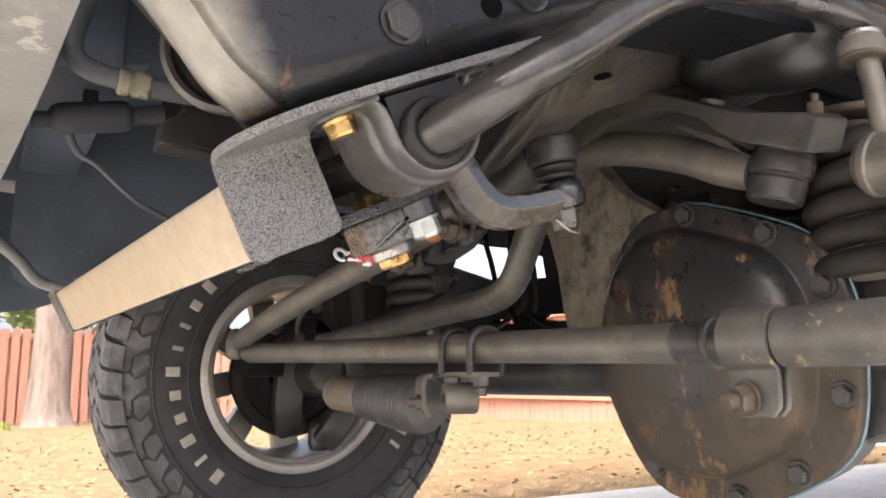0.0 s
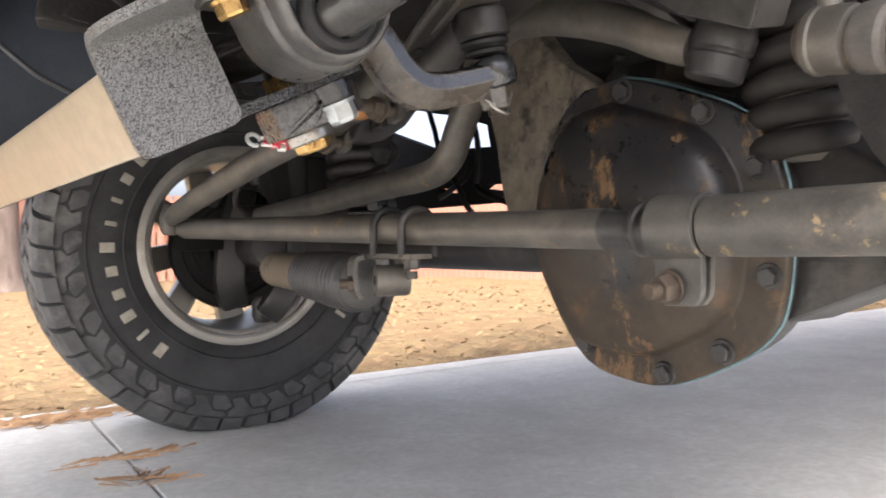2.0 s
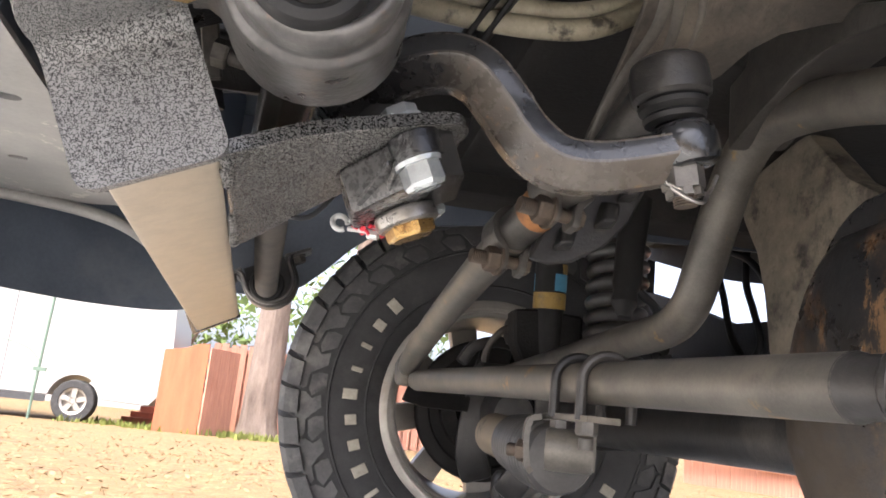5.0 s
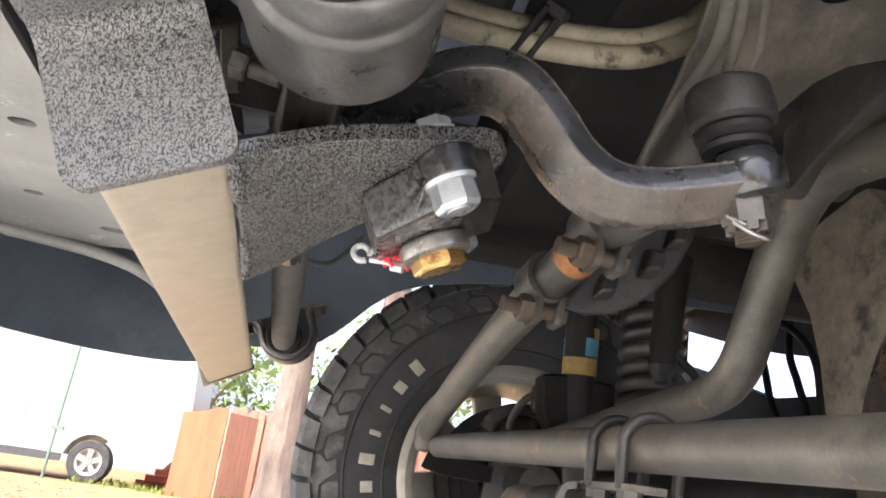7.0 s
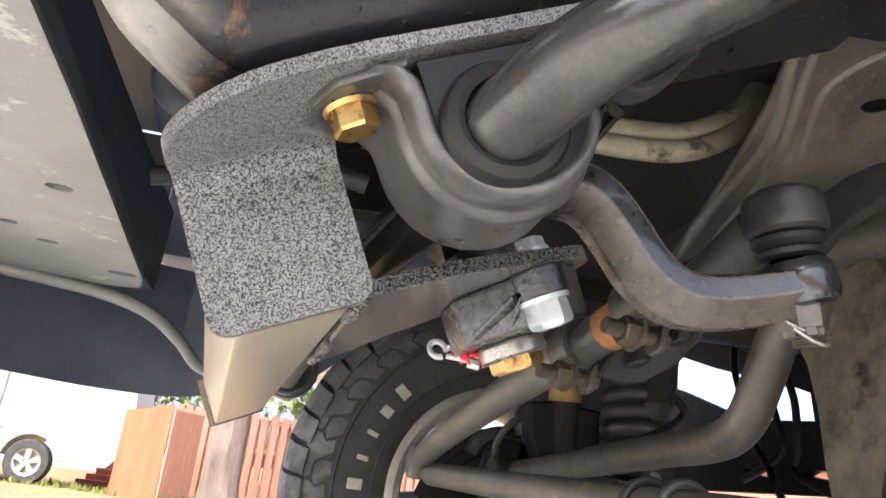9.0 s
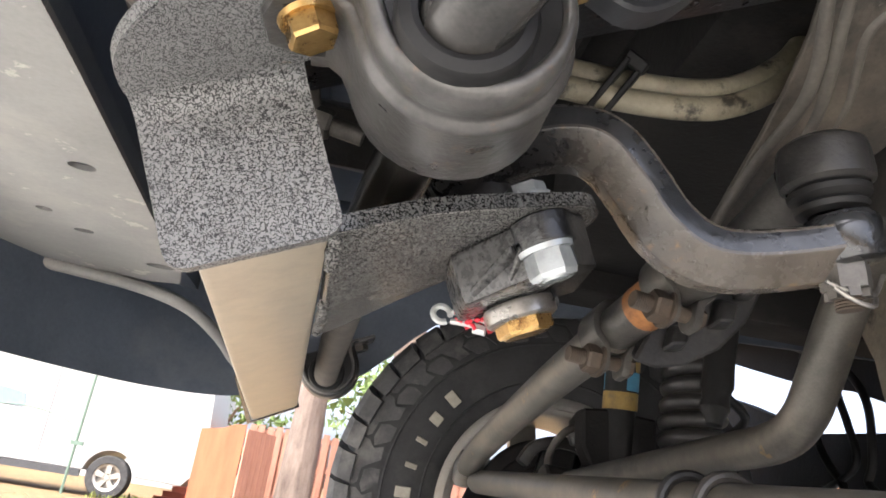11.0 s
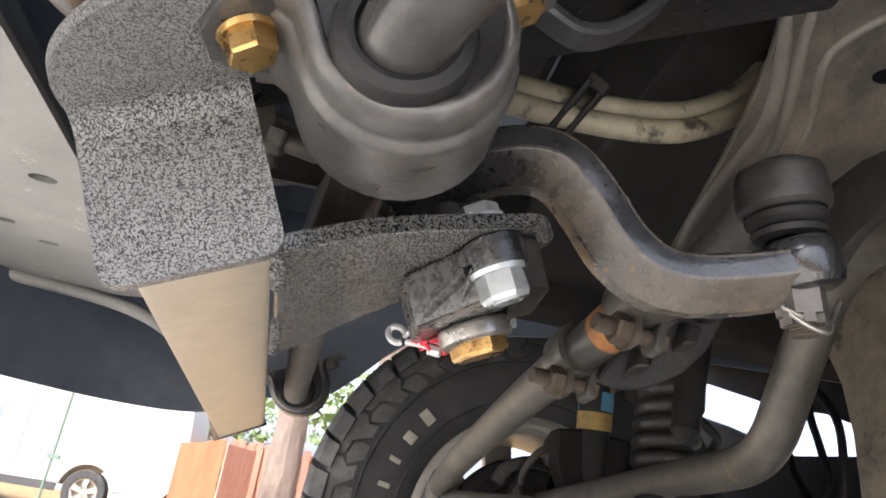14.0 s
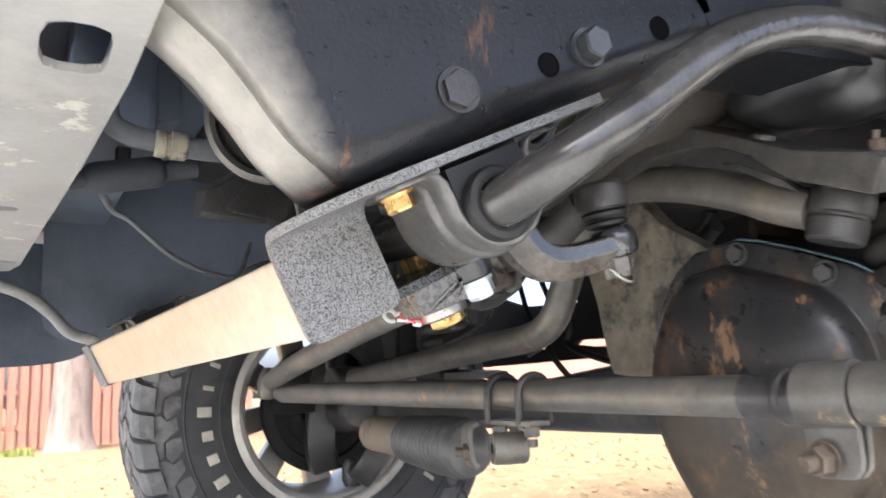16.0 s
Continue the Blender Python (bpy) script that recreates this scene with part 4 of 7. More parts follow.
def build_sway_bar():
    x, z = BAR_AT.x, BAR_AT.z
    bar = thing("sway_bar", (x, 0.44, z), "black round sway bar with dust and light rust", "sway bar")
    bm = bmesh.new()
    tube(bm, [(0.160, 1.33, 0.545), (0.168, 1.25, 0.505), (0.175, 1.12, 0.506), (0.187, 0.94, 0.513), (0.1965, 0.78, 0.5135)], 0.0152, 24, 6)
    part("bar", bm, RUBBER_DUSTY, bar, "dust-covered far half of the bar")
    bm = bmesh.new()
    tube(bm, [(0.195, 0.80, 0.5133), (0.204, 0.65, z), (0.220, 0.52, z), (x - 0.001, 0.46, z), (x, 0.43, z), (x + 0.001, 0.402, z), (0.248, 0.374, 0.525), (0.273, 0.362, 0.543), (0.303, 0.357, 0.564), (0.345, 0.355, 0.596),
              (0.395, 0.356, 0.625), (0.465, 0.357, 0.648), (0.555, 0.357, 0.656), (0.600, 0.357, 0.655), (0.635, 0.357, 0.654)], 0.0152, 24, 6)
    part("bar", bm, BAR_BLACK, bar)
    for y0, y1, cx, cz, name in ((0.4005, 0.470, x, z, "near"), (1.20, 1.26, 0.170, 0.506, "far")):
        tilt = (U, V)
        def at(u, y, v):
            return Vector((cx, 0, cz)) + U * u + V * v + Y * y
        bm = bmesh.new()
        lathe(bm, (cx, y0, cz), Y, [(0.0150, 0.004), (0.0158, 0.0), (0.0180, -0.0006), (0.0216, 0.0008), (0.0230, 0.003), (0.0232, 0.012), (0.015, 0.012)], 40)
        inside = [(0.0284, 0.030), (0.0284, 0.0075)] + [(0.0284 * math.cos(a), 0.0065 - 0.0284 * math.sin(a)) for a in (math.pi * i / 20 for i in range(1, 20))] + [(-0.0284, 0.0075), (-0.0284, 0.030)]
        slab(bm, [at(u + 0.0055, y0 + 0.0085, v) for u, v in inside], Y * (y1 - y0 - 0.0085))
        part("bushing", bm, RUBBER, bar, "black rubber bushing with a lipped collar")
        bm = bmesh.new()
        rows = []
        for dy, r, du in ((0.0110, 0.0280, 0.0055), (0.0082, 0.0288, 0.0055), (0.0068, 0.0302, 0.0055), (0.0066, 0.0318, 0.0055), (0.0078, 0.0334, 0.0055), (0.0108, 0.0346, 0.0055), (0.0160, 0.0350, 0.0055), (0.0205, 0.0347, 0.0055), (0.0232, 0.0345, 0.0055), (0.0246, 0.0352, 0.0055), (0.0258, 0.0370, 0.0056), (0.0285, 0.0381, 0.0058), (0.040, 0.0388, 0.006), (0.052, 0.0392, 0.006), (0.070, 0.0394, 0.006), (0.0715, 0.037, 0.006)):
            side = [(-r - 0.011, 0.0310), (-r - 0.0045, 0.0290), (-r - 0.0008, 0.0235), (-r, 0.016)] + [(-r * math.cos(a), 0.0075 + 0.003 * (dy > 0.03) - r * math.sin(a)) for a in (math.pi * i / 16 for i in range(17))] + [(r, 0.016), (r + 0.0008, 0.0235), (r + 0.0045, 0.0290), (r + 0.011, 0.0310)]
            rows.append([bm.verts.new(at(u + du, y0 + dy, v)) for u, v in side])
        for a, b in zip(rows, rows[1:]):
            for k in range(len(a) - 1):
                bm.faces.new((a[k], a[k + 1], b[k + 1], b[k]))
        strap = part("bushing_strap", bm, STRAP, bar, "pressed steel strap clamped round the bushing", 60)
        for s0, s1 in ((-0.062, -0.026), (0.034, 0.072)):
            bm = bmesh.new()
            slab(bm, [at(s0 + 0.010, y0 + 0.016, 0.0335), at(s1, y0 + 0.008, 0.0335), at(s1, y0 + 0.070, 0.0335), at(s0 + 0.014, y0 + 0.060, 0.0335), at(s0 + 0.003, y0 + 0.048, 0.0335), at(s0 + 0.002, y0 + 0.030, 0.0335)] if s0 < 0 else
                 [at(s0, y0 + 0.010, 0.0335), at(s1, y0 + 0.014, 0.0335), at(s1, y0 + 0.050, 0.0335), at(s0, y0 + 0.070, 0.0335)], V * -0.0042)
            round_edges(bm, 0.0015, 2)
            part("tab", bm, STRAP, strap)
        for du in (-0.0425, 0.0535):
            bm = bmesh.new()
            yb = 0.4345 if name == "near" else (y0 + y1) / 2
            cyl(bm, at(du - 0.002, yb, 0.0290), at(du - 0.002, yb, 0.0268), 0.0108, 0.0102)
            hexa(bm, at(du - 0.002, yb, 0.0268), at(du - 0.002, yb, 0.0185), 0.0092, 0.08)
            part("bolt", bm, GOLD if name == "near" else FORGED, bar, "yellow zinc flange bolt" if name == "near" else "")


def build_sway_link():
    link = thing("sway_bar_link", (0.612, 0.350, 0.53), "grey upright sway bar link with dusty rubber bushes", "sway bar link")
    top, low = Vector((0.605, 0.357, 0.655)), Vector((0.620, 0.350, 0.545))
    bm = bmesh.new()
    cyl(bm, low, top.lerp(low, 0.16), 0.0092)
    cyl(bm, top.lerp(low, 0.16), top, 0.0075)
    part("rod", bm, TUBE_DUSTY, link, "dusty grey rod")
    for z0, z1, r, m_ in ((0.634, 0.640, 0.016, STEEL), (0.620, 0.634, 0.0185, RUBBER_DUSTY), (0.616, 0.620, 0.019, RUST_BOLT), (0.668, 0.684, 0.0185, RUBBER_DUSTY)):
        bm = bmesh.new()
        lathe(bm, (0.606, 0.356, 0), (0, 0, 1), [(0.0001, z0), (r * 0.92, z0), (r, z0 + (z1 - z0) * 0.3), (r, z1 - (z1 - z0) * 0.3), (r * 0.92, z1), (0.0001, z1)], 28)
        part("bush" if m_ is RUBBER_DUSTY else "washer", bm, m_, link)
    a, d = Vector((0.622, 0.366, 0.533)), Vector((0, -0.985, -0.17)).normalized()
    bm = bmesh.new()
    lathe(bm, a, d, [(0.0001, -0.010), (0.016, -0.010), (0.021, -0.006), (0.0215, 0.0), (0.018, 0.001)], 32)
    part("end_cap", bm, RUST_BOLT, link, "tan rubber cap of the eye")
    bm = bmesh.new()
    lathe(bm, a, d, [(0.018, 0.0), (0.0262, 0.001), (0.0275, 0.004), (0.0278, 0.008), (0.0264, 0.010), (0.0268, 0.030), (0.0255, 0.034), (0.0215, 0.036), (0.0215, 0.041)], 36)
    part("eye", bm, TUBE_DUSTY, link, "dusty rubber-filled eye")
    bm = bmesh.new()
    lathe(bm, a, d, [(0.0205, 0.0395), (0.0262, 0.041), (0.0272, 0.046), (0.0266, 0.060), (0.0235, 0.064), (0.0120, 0.0645)], 36)
    part("bush", bm, RUBBER_DUSTY, link, "pale dusty bush")
    bm = bmesh.new()
    hexa(bm, a + d * 0.062, a + d * 0.079, 0.0195, 0.1)
    cyl(bm, a + d * 0.079, a + d * 0.083, 0.011)
    part("nut", bm, STEEL_DULL, link, "dull hex nut")
    bm = bmesh.new()
    lathe(bm, a + Vector((0.004, 0, -0.004)), d, [(0.0001, 0.070), (0.0195, 0.070), (0.0215, 0.073), (0.0215, 0.17), (0.0001, 0.17)], 32)
    part("stud", bm, TUBE_DUSTY, link, "dusty thick stud")


# ---- steering: gearbox, pitman arm, drag link, tie rod, damper ----
def build_gearbox():
    box = thing("steering_gearbox", (0.27, 0.58, 0.62), "dark cast steering gearbox on the frame", "steering gearbox")
    bm = bmesh.new()
    block(bm, (0.14, 0.55, 0.672), (0.33, 0.72, 0.80))
    round_edges(bm, 0.02, 3)
    part("housing", bm, DARK, box)
    bm = bmesh.new()
    cyl(bm, on_horn(0.152, 0.588, 0.06), on_horn(0.152, 0.588, -0.092), 0.0155)
    part("sector_shaft", bm, CAST, box, "oily vertical output shaft")
    bm = bmesh.new()
    slab(bm, [(0.152, 0.575, 0.592), (0.163, 0.575, 0.594), (0.176, 0.575, 0.532), (0.166, 0.575, 0.530)], (0, 0.004, 0))
    round_edges(bm, 0.001, 1)
    part("mount_ear", bm, FORGED, box, "narrow steel ear behind the brace")
    bm = bmesh.new()
    hexa(bm, (0.170, 0.571, 0.546), (0.179, 0.571, 0.5445), 0.0085)
    cyl(bm, (0.179, 0.571, 0.5445), (0.196, 0.571, 0.5415), 0.0052, seg=16)
    part("mount_bolt", bm, STEEL_DULL, box, "dull steel bolt end")
    bm = bmesh.new()
    cyl(bm, on_horn(0.152, 0.588, 0.15), on_horn(0.152, 0.588, 0.020), 0.036, 0.030)
    part("shaft_boss", bm, CAST, box)


def build_pitman():
    arm = thing("pitman_arm", (0.27, 0.57, 0.53), "grey forged S-shaped pitman arm with oily sheen", "pitman arm")
    line = [(0.236, 0.585, 0.520), (0.258, 0.578, 0.5415), (0.282, 0.566, 0.5535), (0.305, 0.560, 0.5575), (0.322, 0.558, 0.5520), (0.338, 0.558, 0.5365), (0.354, 0.558, 0.5175), (0.372, 0.558, 0.5070), (0.395, 0.558, 0.5070), (0.430, 0.556, 0.5155), (0.453, 0.5535, 0.5240)]
    bm = bmesh.new()
    path = smooth_path(line, 6)
    rings = []
    for i, p in enumerate(path):
        f = i / (len(path) - 1)
        w, h = 0.044 - 0.010 * min(1, f * 2.2) + 0.006 * max(0, f - 0.8) * 5, 0.0290 + 0.002 * math.sin(f * 3.1)
        n = (path[min(i + 1, len(path) - 1)] - path[max(i - 1, 0)]).normalized().cross(Y).normalized()
        rings.append([bm.verts.new(p + Y * a * w + n * c * h) for a, c in ((-0.06, -0.5), (0.30, -0.5), (0.5, 0.0), (0.36, 0.5), (-0.20, 0.5), (-0.46, 0.38), (-0.5, -0.06))])
    for a, b in zip(rings, rings[1:]):
        for k in range(7):
            # Upper faces take the dark copy, which paints in their shade.
            bm.faces.new((a[k], a[(k + 1) % 7], b[(k + 1) % 7], b[k])).material_index = 1 if k in (2, 3, 4, 5) else 0
    bm.faces.new(rings[0][::-1])
    bm.faces.new(rings[-1])
    round_edges(bm, 0.0016, 2, 22)
    bar = part("arm", bm, FORGED_BLUE, arm, "dull brown forging, its top painted darker for shade and sheen", 22)
    bar.data.materials.append(SHADED_FORGING)
    bm = bmesh.new()
    lathe(bm, (0.4485, 0.5535, 0.5240), (-0.30, 0, 0.95), [(0.0001, -0.0112), (0.0150, -0.0112), (0.0188, -0.0090), (0.0206, -0.0040), (0.0208, 0.006), (0.0198, 0.0115), (0.0165, 0.0155), (0.0001, 0.0162)], 36)
    part("eye", bm, SHADED_FORGING, arm)
    d = Vector((-0.18, 0, 0.98)).normalized()
    c = Vector((0.4445, 0.553, 0.5250))
    bm = bmesh.new()
    hexa(bm, c - d * 0.0105, c - d * 0.0255, 0.0130, 0.02)
    a, s, b = frame_of(d)
    for k in range(6):
        w = math.pi / 3 * k + math.pi / 6
        q = s * math.cos(w) + b * math.sin(w)
        side = d.cross(q)
        m_ = Matrix((( *q, 0), (*side, 0), (*d, 0), (0, 0, 0, 1))).transposed()
        m_ = Matrix.Translation(c - d * 0.0300) @ m_
        block(bm, (0.0055, -0.0028, 0), (0.0106, 0.0028, 0.006), m_)
    part("castle_nut", bm, STEEL_DULL, arm, "dull steel castle nut")
    bm = bmesh.new()
    for k in range(7):
        z0 = 0.0245 + 0.0016 * k
        lathe(bm, c, -d, [(0.0001, z0), (0.0066, z0), (0.0072, z0 + 0.0008), (0.0066, z0 + 0.0016), (0.0001, z0 + 0.0016)], 18)
    part("stud", bm, RUST_BOLT, arm, "threaded stud end")
    bm = bmesh.new()
    e = c - d * 0.0280
    tube(bm, [e + Vector((-0.014, -0.004, 0.004)), e + Vector((-0.006, -0.008, 0)), e + Vector((0.008, -0.004, 0.001)), e + Vector((0.016, 0.002, 0.004)), e + Vector((0.022, 0.004, 0.016))], 0.0013, 8, 4)
    tube(bm, [e + Vector((-0.012, -0.008, 0.0)), e + Vector((-0.004, -0.012, -0.006)), e + Vector((0.006, -0.011, -0.007)), e + Vector((0.011, -0.006, -0.001))], 0.0013, 8, 4)
    part("cotter_pin", bm, STEEL, arm, "bent bright cotter pin")


def omega_clamp(p, axis, front, r, width, drop, thick=0.0055, half=0.0075, ear=0.62):
    """A strap bent round a tube with two hanging ears, one behind the other."""
    a = Vector(axis).normalized()
    e1 = (Vector(front) - a * a.dot(Vector(front))).normalized()
    e2 = a.cross(e1)
    if e2.z < 0:
        e2 = -e2
    m = r + thick / 2
    line = [(half, -drop), (half, -(drop * 0.5 + m * 0.5)), (half + 0.0008, -m - 0.001)]
    line += [(m * math.cos(radians(w)), m * math.sin(radians(w))) for w in range(-55, 236, 18)]
    line += [(-half - 0.0008, -m - 0.001), (-half, -(drop * 0.5 + m * 0.5)), (-half, -drop)]
    bm = bmesh.new()
    strap_along(bm, [Vector(p) + e1 * x + e2 * y for x, y in line], lambda t: width * (ear + (1 - ear) * min(1, min(t, 1 - t) * 7)) * (0.66 + 0.34 * math.sqrt(1 - (1 - min(1, min(t, 1 - t) * 26)) ** 2)), thick, a, 3)
    round_edges(bm, 0.0014, 2, 40)
    return bm, e1, e2


def clamp_bolt(clamp, c, d, half, r, material, nut_label, bolt_label, long=0.016):
    """A nut with its washer on the front ear, the threaded end before it and the head behind."""
    bm = bmesh.new()
    cyl(bm, c + d * half, c + d * (half + 0.0022), r * 1.35)
    hexa(bm, c + d * (half + 0.0022), c + d * (half + 0.0022 + r * 1.05), r * 1.12, 0.10)
    part("nut", bm, material, clamp, nut_label)
    bm = bmesh.new()
    h = half + r * 0.8
    while h < half + r * 1.2 + long:
        lathe(bm, c, d, [(0.0001, h), (r * 0.56, h), (r * 0.64, h + 0.0008), (r * 0.56, h + 0.0016), (r * 0.0001, h + 0.0016)], 14)
        h += 0.0016
    cyl(bm, c - d * (half + 0.003), c + d * half, r * 0.56)
    hexa(bm, c - d * half, c - d * (half + r * 0.6), r * 0.9)
    part("bolt", bm, material, clamp, bolt_label)


def build_drag_link():
    link = thing("drag_link", (0.41, 0.9, 0.48), "dusty steel drag link with rusty adjuster clamps", "drag link")
    far, near = Vector((0.397, 1.435, 0.430)), Vector((0.399, 0.775, 0.512))
    ax = (near - Vector((0.390, 0.93, 0.4975))).normalized()
    bm = bmesh.new()
    tube(bm, [far, (0.396, 1.395, 0.4370), (0.3935, 1.29, 0.4520), (0.393, 1.12, 0.4735), (0.396, 0.93, 0.4965), (0.398, 0.83, 0.5065), near + ax * 0.01], lambda t: 0.0150 + 0.0025 * min(1, t * 5), 20, 5)
    part("tube", bm, TUBE_DUSTY, link)
    ball = Vector((0.443, 0.572, 0.570))
    joint = Vector((0.414, 0.690, 0.533))
    bm = bmesh.new()
    tube(bm, [near - ax * 0.01, near * 0.55 + joint * 0.45, joint, joint * 0.5 + ball * 0.5 + Vector((0, 0, -0.012)), ball + Vector((-0.002, 0.012, -0.004))], 0.0168, 20, 5)
    part("adjuster_sleeve", bm, FORGED, link, "dark threaded adjuster sleeve")
    bm = bmesh.new()
    q = joint - near
    cyl(bm, near + q * 0.54, near + q * 0.84, 0.0174, seg=24)
    part("rust_band", bm, RUST, link, "band of bright orange rust")
    for p, q in ((near, joint - near), (joint, ball - joint)):
        o = p + q * 0.03
        bm, e1, e2 = omega_clamp(o, q, (-1, 0.12, 0), 0.0170, 0.026, 0.036, 0.0062, 0.0085)
        clamp = part("clamp", bm, FORGED, link, "forged pinch clamp")
        clamp_bolt(clamp, o - e2 * 0.0255, (e1 - e2 * 0.05).normalized(), 0.0105, 0.0098, RUST_BOLT, "rusty hex nut and washer", "threaded bolt end", 0.013)
    d = Vector((-0.18, 0, 0.98)).normalized()
    c = Vector((0.4448, 0.5545, 0.528))
    bm = bmesh.new()
    lathe(bm, c, d, [(0.012, 0.0120), (0.0180, 0.0135), (0.0190, 0.0165), (0.0168, 0.0185), (0.0205, 0.0215), (0.0210, 0.0245), (0.0185, 0.027), (0.0205, 0.030)], 32)
    part("boot", bm, RUBBER, link, "wrinkled black rubber boot")
    bm = bmesh.new()
    lathe(bm, c, d, [(0.0205, 0.027), (0.0236, 0.029), (0.0242, 0.034), (0.0236, 0.045), (0.0222, 0.050), (0.0170, 0.0535), (0.0001, 0.0545)], 32)
    part("ball_housing", bm, CAST, link, "domed ball joint housing")
    bm = bmesh.new()
    lathe(bm, far + Vector((0, 0.006, -0.004)), (0, 0, 1), [(0.0001, -0.026), (0.014, -0.024), (0.019, -0.016), (0.020, 0.008), (0.015, 0.02), (0.010, 0.03), (0.0001, 0.032)], 24)
    part("end_joint", bm, FORGED, link, "ball joint at the wheel end")


def build_drag_bracket():
    br = thing("steering_bracket", (0.46, 0.75, 0.52), "dark curved cast bracket behind the drag link clamps", "bracket")
    line = [(0.406, 0.487), (0.424, 0.484), (0.445, 0.489), (0.472, 0.506), (0.492, 0.530), (0.505, 0.560), (0.510, 0.590)]
    bm = bmesh.new()
    slab(bm, [(x, 0.742, z) for x, z in line] + [(0.45, 0.742, 0.60), (0.425, 0.742, 0.53)], (0.006, 0.030, 0.012))
    round_edges(bm, 0.006, 3, 40)
    part("plate", bm, CAST, br)
    for x, z, r, tall in ((0.436, 0.508, 0.010, 0.022), (0.470, 0.532, 0.011, 0.026), (0.488, 0.556, 0.010, 0.022)):
        bm = bmesh.new()
        hull8(bm, [(x - r, 0.742, z - tall / 2), (x + r * 0.6, 0.742, z - tall * 0.4), (x + r, 0.742, z + tall / 2), (x - r * 0.5, 0.742, z + tall / 2)],
              [(x - r * 0.8, 0.722, z - tall * 0.35), (x + r * 0.3, 0.722, z - tall * 0.30), (x + r * 0.7, 0.726, z + tall * 0.30), (x - r * 0.4, 0.726, z + tall * 0.34)])
        round_edges(bm, 0.004, 3, 30)
        part("lug", bm, CAST, br, "oily cast lug")


def build_tie_rod():
    rod = thing("tie_rod", (0.48, 0.8, 0.39), "long dusty brown steel tie rod across the axle", "tie rod")
    a, b, c = Vector((0.411, 1.425, 0.4115)), Vector((0.503, 0.440, 0.3885)), Vector((0.528, 0.225, 0.391))
    bm = bmesh.new()
    ax = (b - a).normalized()
    tube(bm, [a, a + ax * 0.03, a + ax * 0.06, a + ax * 0.35, a + ax * 0.7, b - ax * 0.030], lambda t: 0.0125 + 0.0045 * min(1, max(0, t - 0.06) * 12), 24, 5)
    part("rod", bm, TUBE_DUSTY, rod)
    bm = bmesh.new()
    ex = (c - b).normalized()
    k = b + ax * 0.011
    lathe(bm, k - ax * 0.042, ax, [(0.0172, 0.0), (0.0152, 0.006), (0.0150, 0.030), (0.0205, 0.0315), (0.0218, 0.034), (0.0214, 0.0375), (0.0190, 0.039), (0.0190, 0.048), (0.0150, 0.049)], 28)
    part("collar", bm, CAST, rod, "dark threaded neck and lock collar")
    bm = bmesh.new()
    first, last = b + ex * 0.039, b + ex * 0.222
    lathe(bm, b + ex * 0.0610, ex, [(0.0150, -0.012), (0.0160, -0.003), (0.0205, -0.0005), (0.0222, 0.001), (0.0226, 0.05), (0.0226, 0.10), (0.0224, 0.30)], 36)
    part("adjuster_sleeve", bm, SLEEVE, rod, "thick sleeve with scuffed paint and rust spots")
    for p in (first, last):
        bm, e1, e2 = omega_clamp(p, ex, (-1, 0, 0), 0.0184 if p is first else 0.0226, 0.041, 0.058, 0.0066, 0.0060, 0.94)
        clamp = part("clamp", bm, SLEEVE, rod, "dusty pinch clamp")
        clamp_bolt(clamp, p - e2 * 0.0425 - ex * 0.003, (e1 - e2 * 0.14 - ex * 0.26).normalized(), 0.0100, 0.0098, RUST_BOLT, "dusty hex nut and washer", "dusty threaded bolt", 0.010)
    for k, t in enumerate((0.652, 0.706)):
        p = a.lerp(b, t)
        bm = bmesh.new()
        tube(bm, [p + Vector((0.0205, 0, -0.030))] + [p + Vector((math.cos(w), 0, math.sin(w))) * 0.0208 for w in (math.pi * i / 10 for i in range(11))] + [p + Vector((-0.0205, 0, -0.030))], 0.0045, 10, 2)
        part("u_bolt", bm, CAST, rod, "round dark U-bolt")


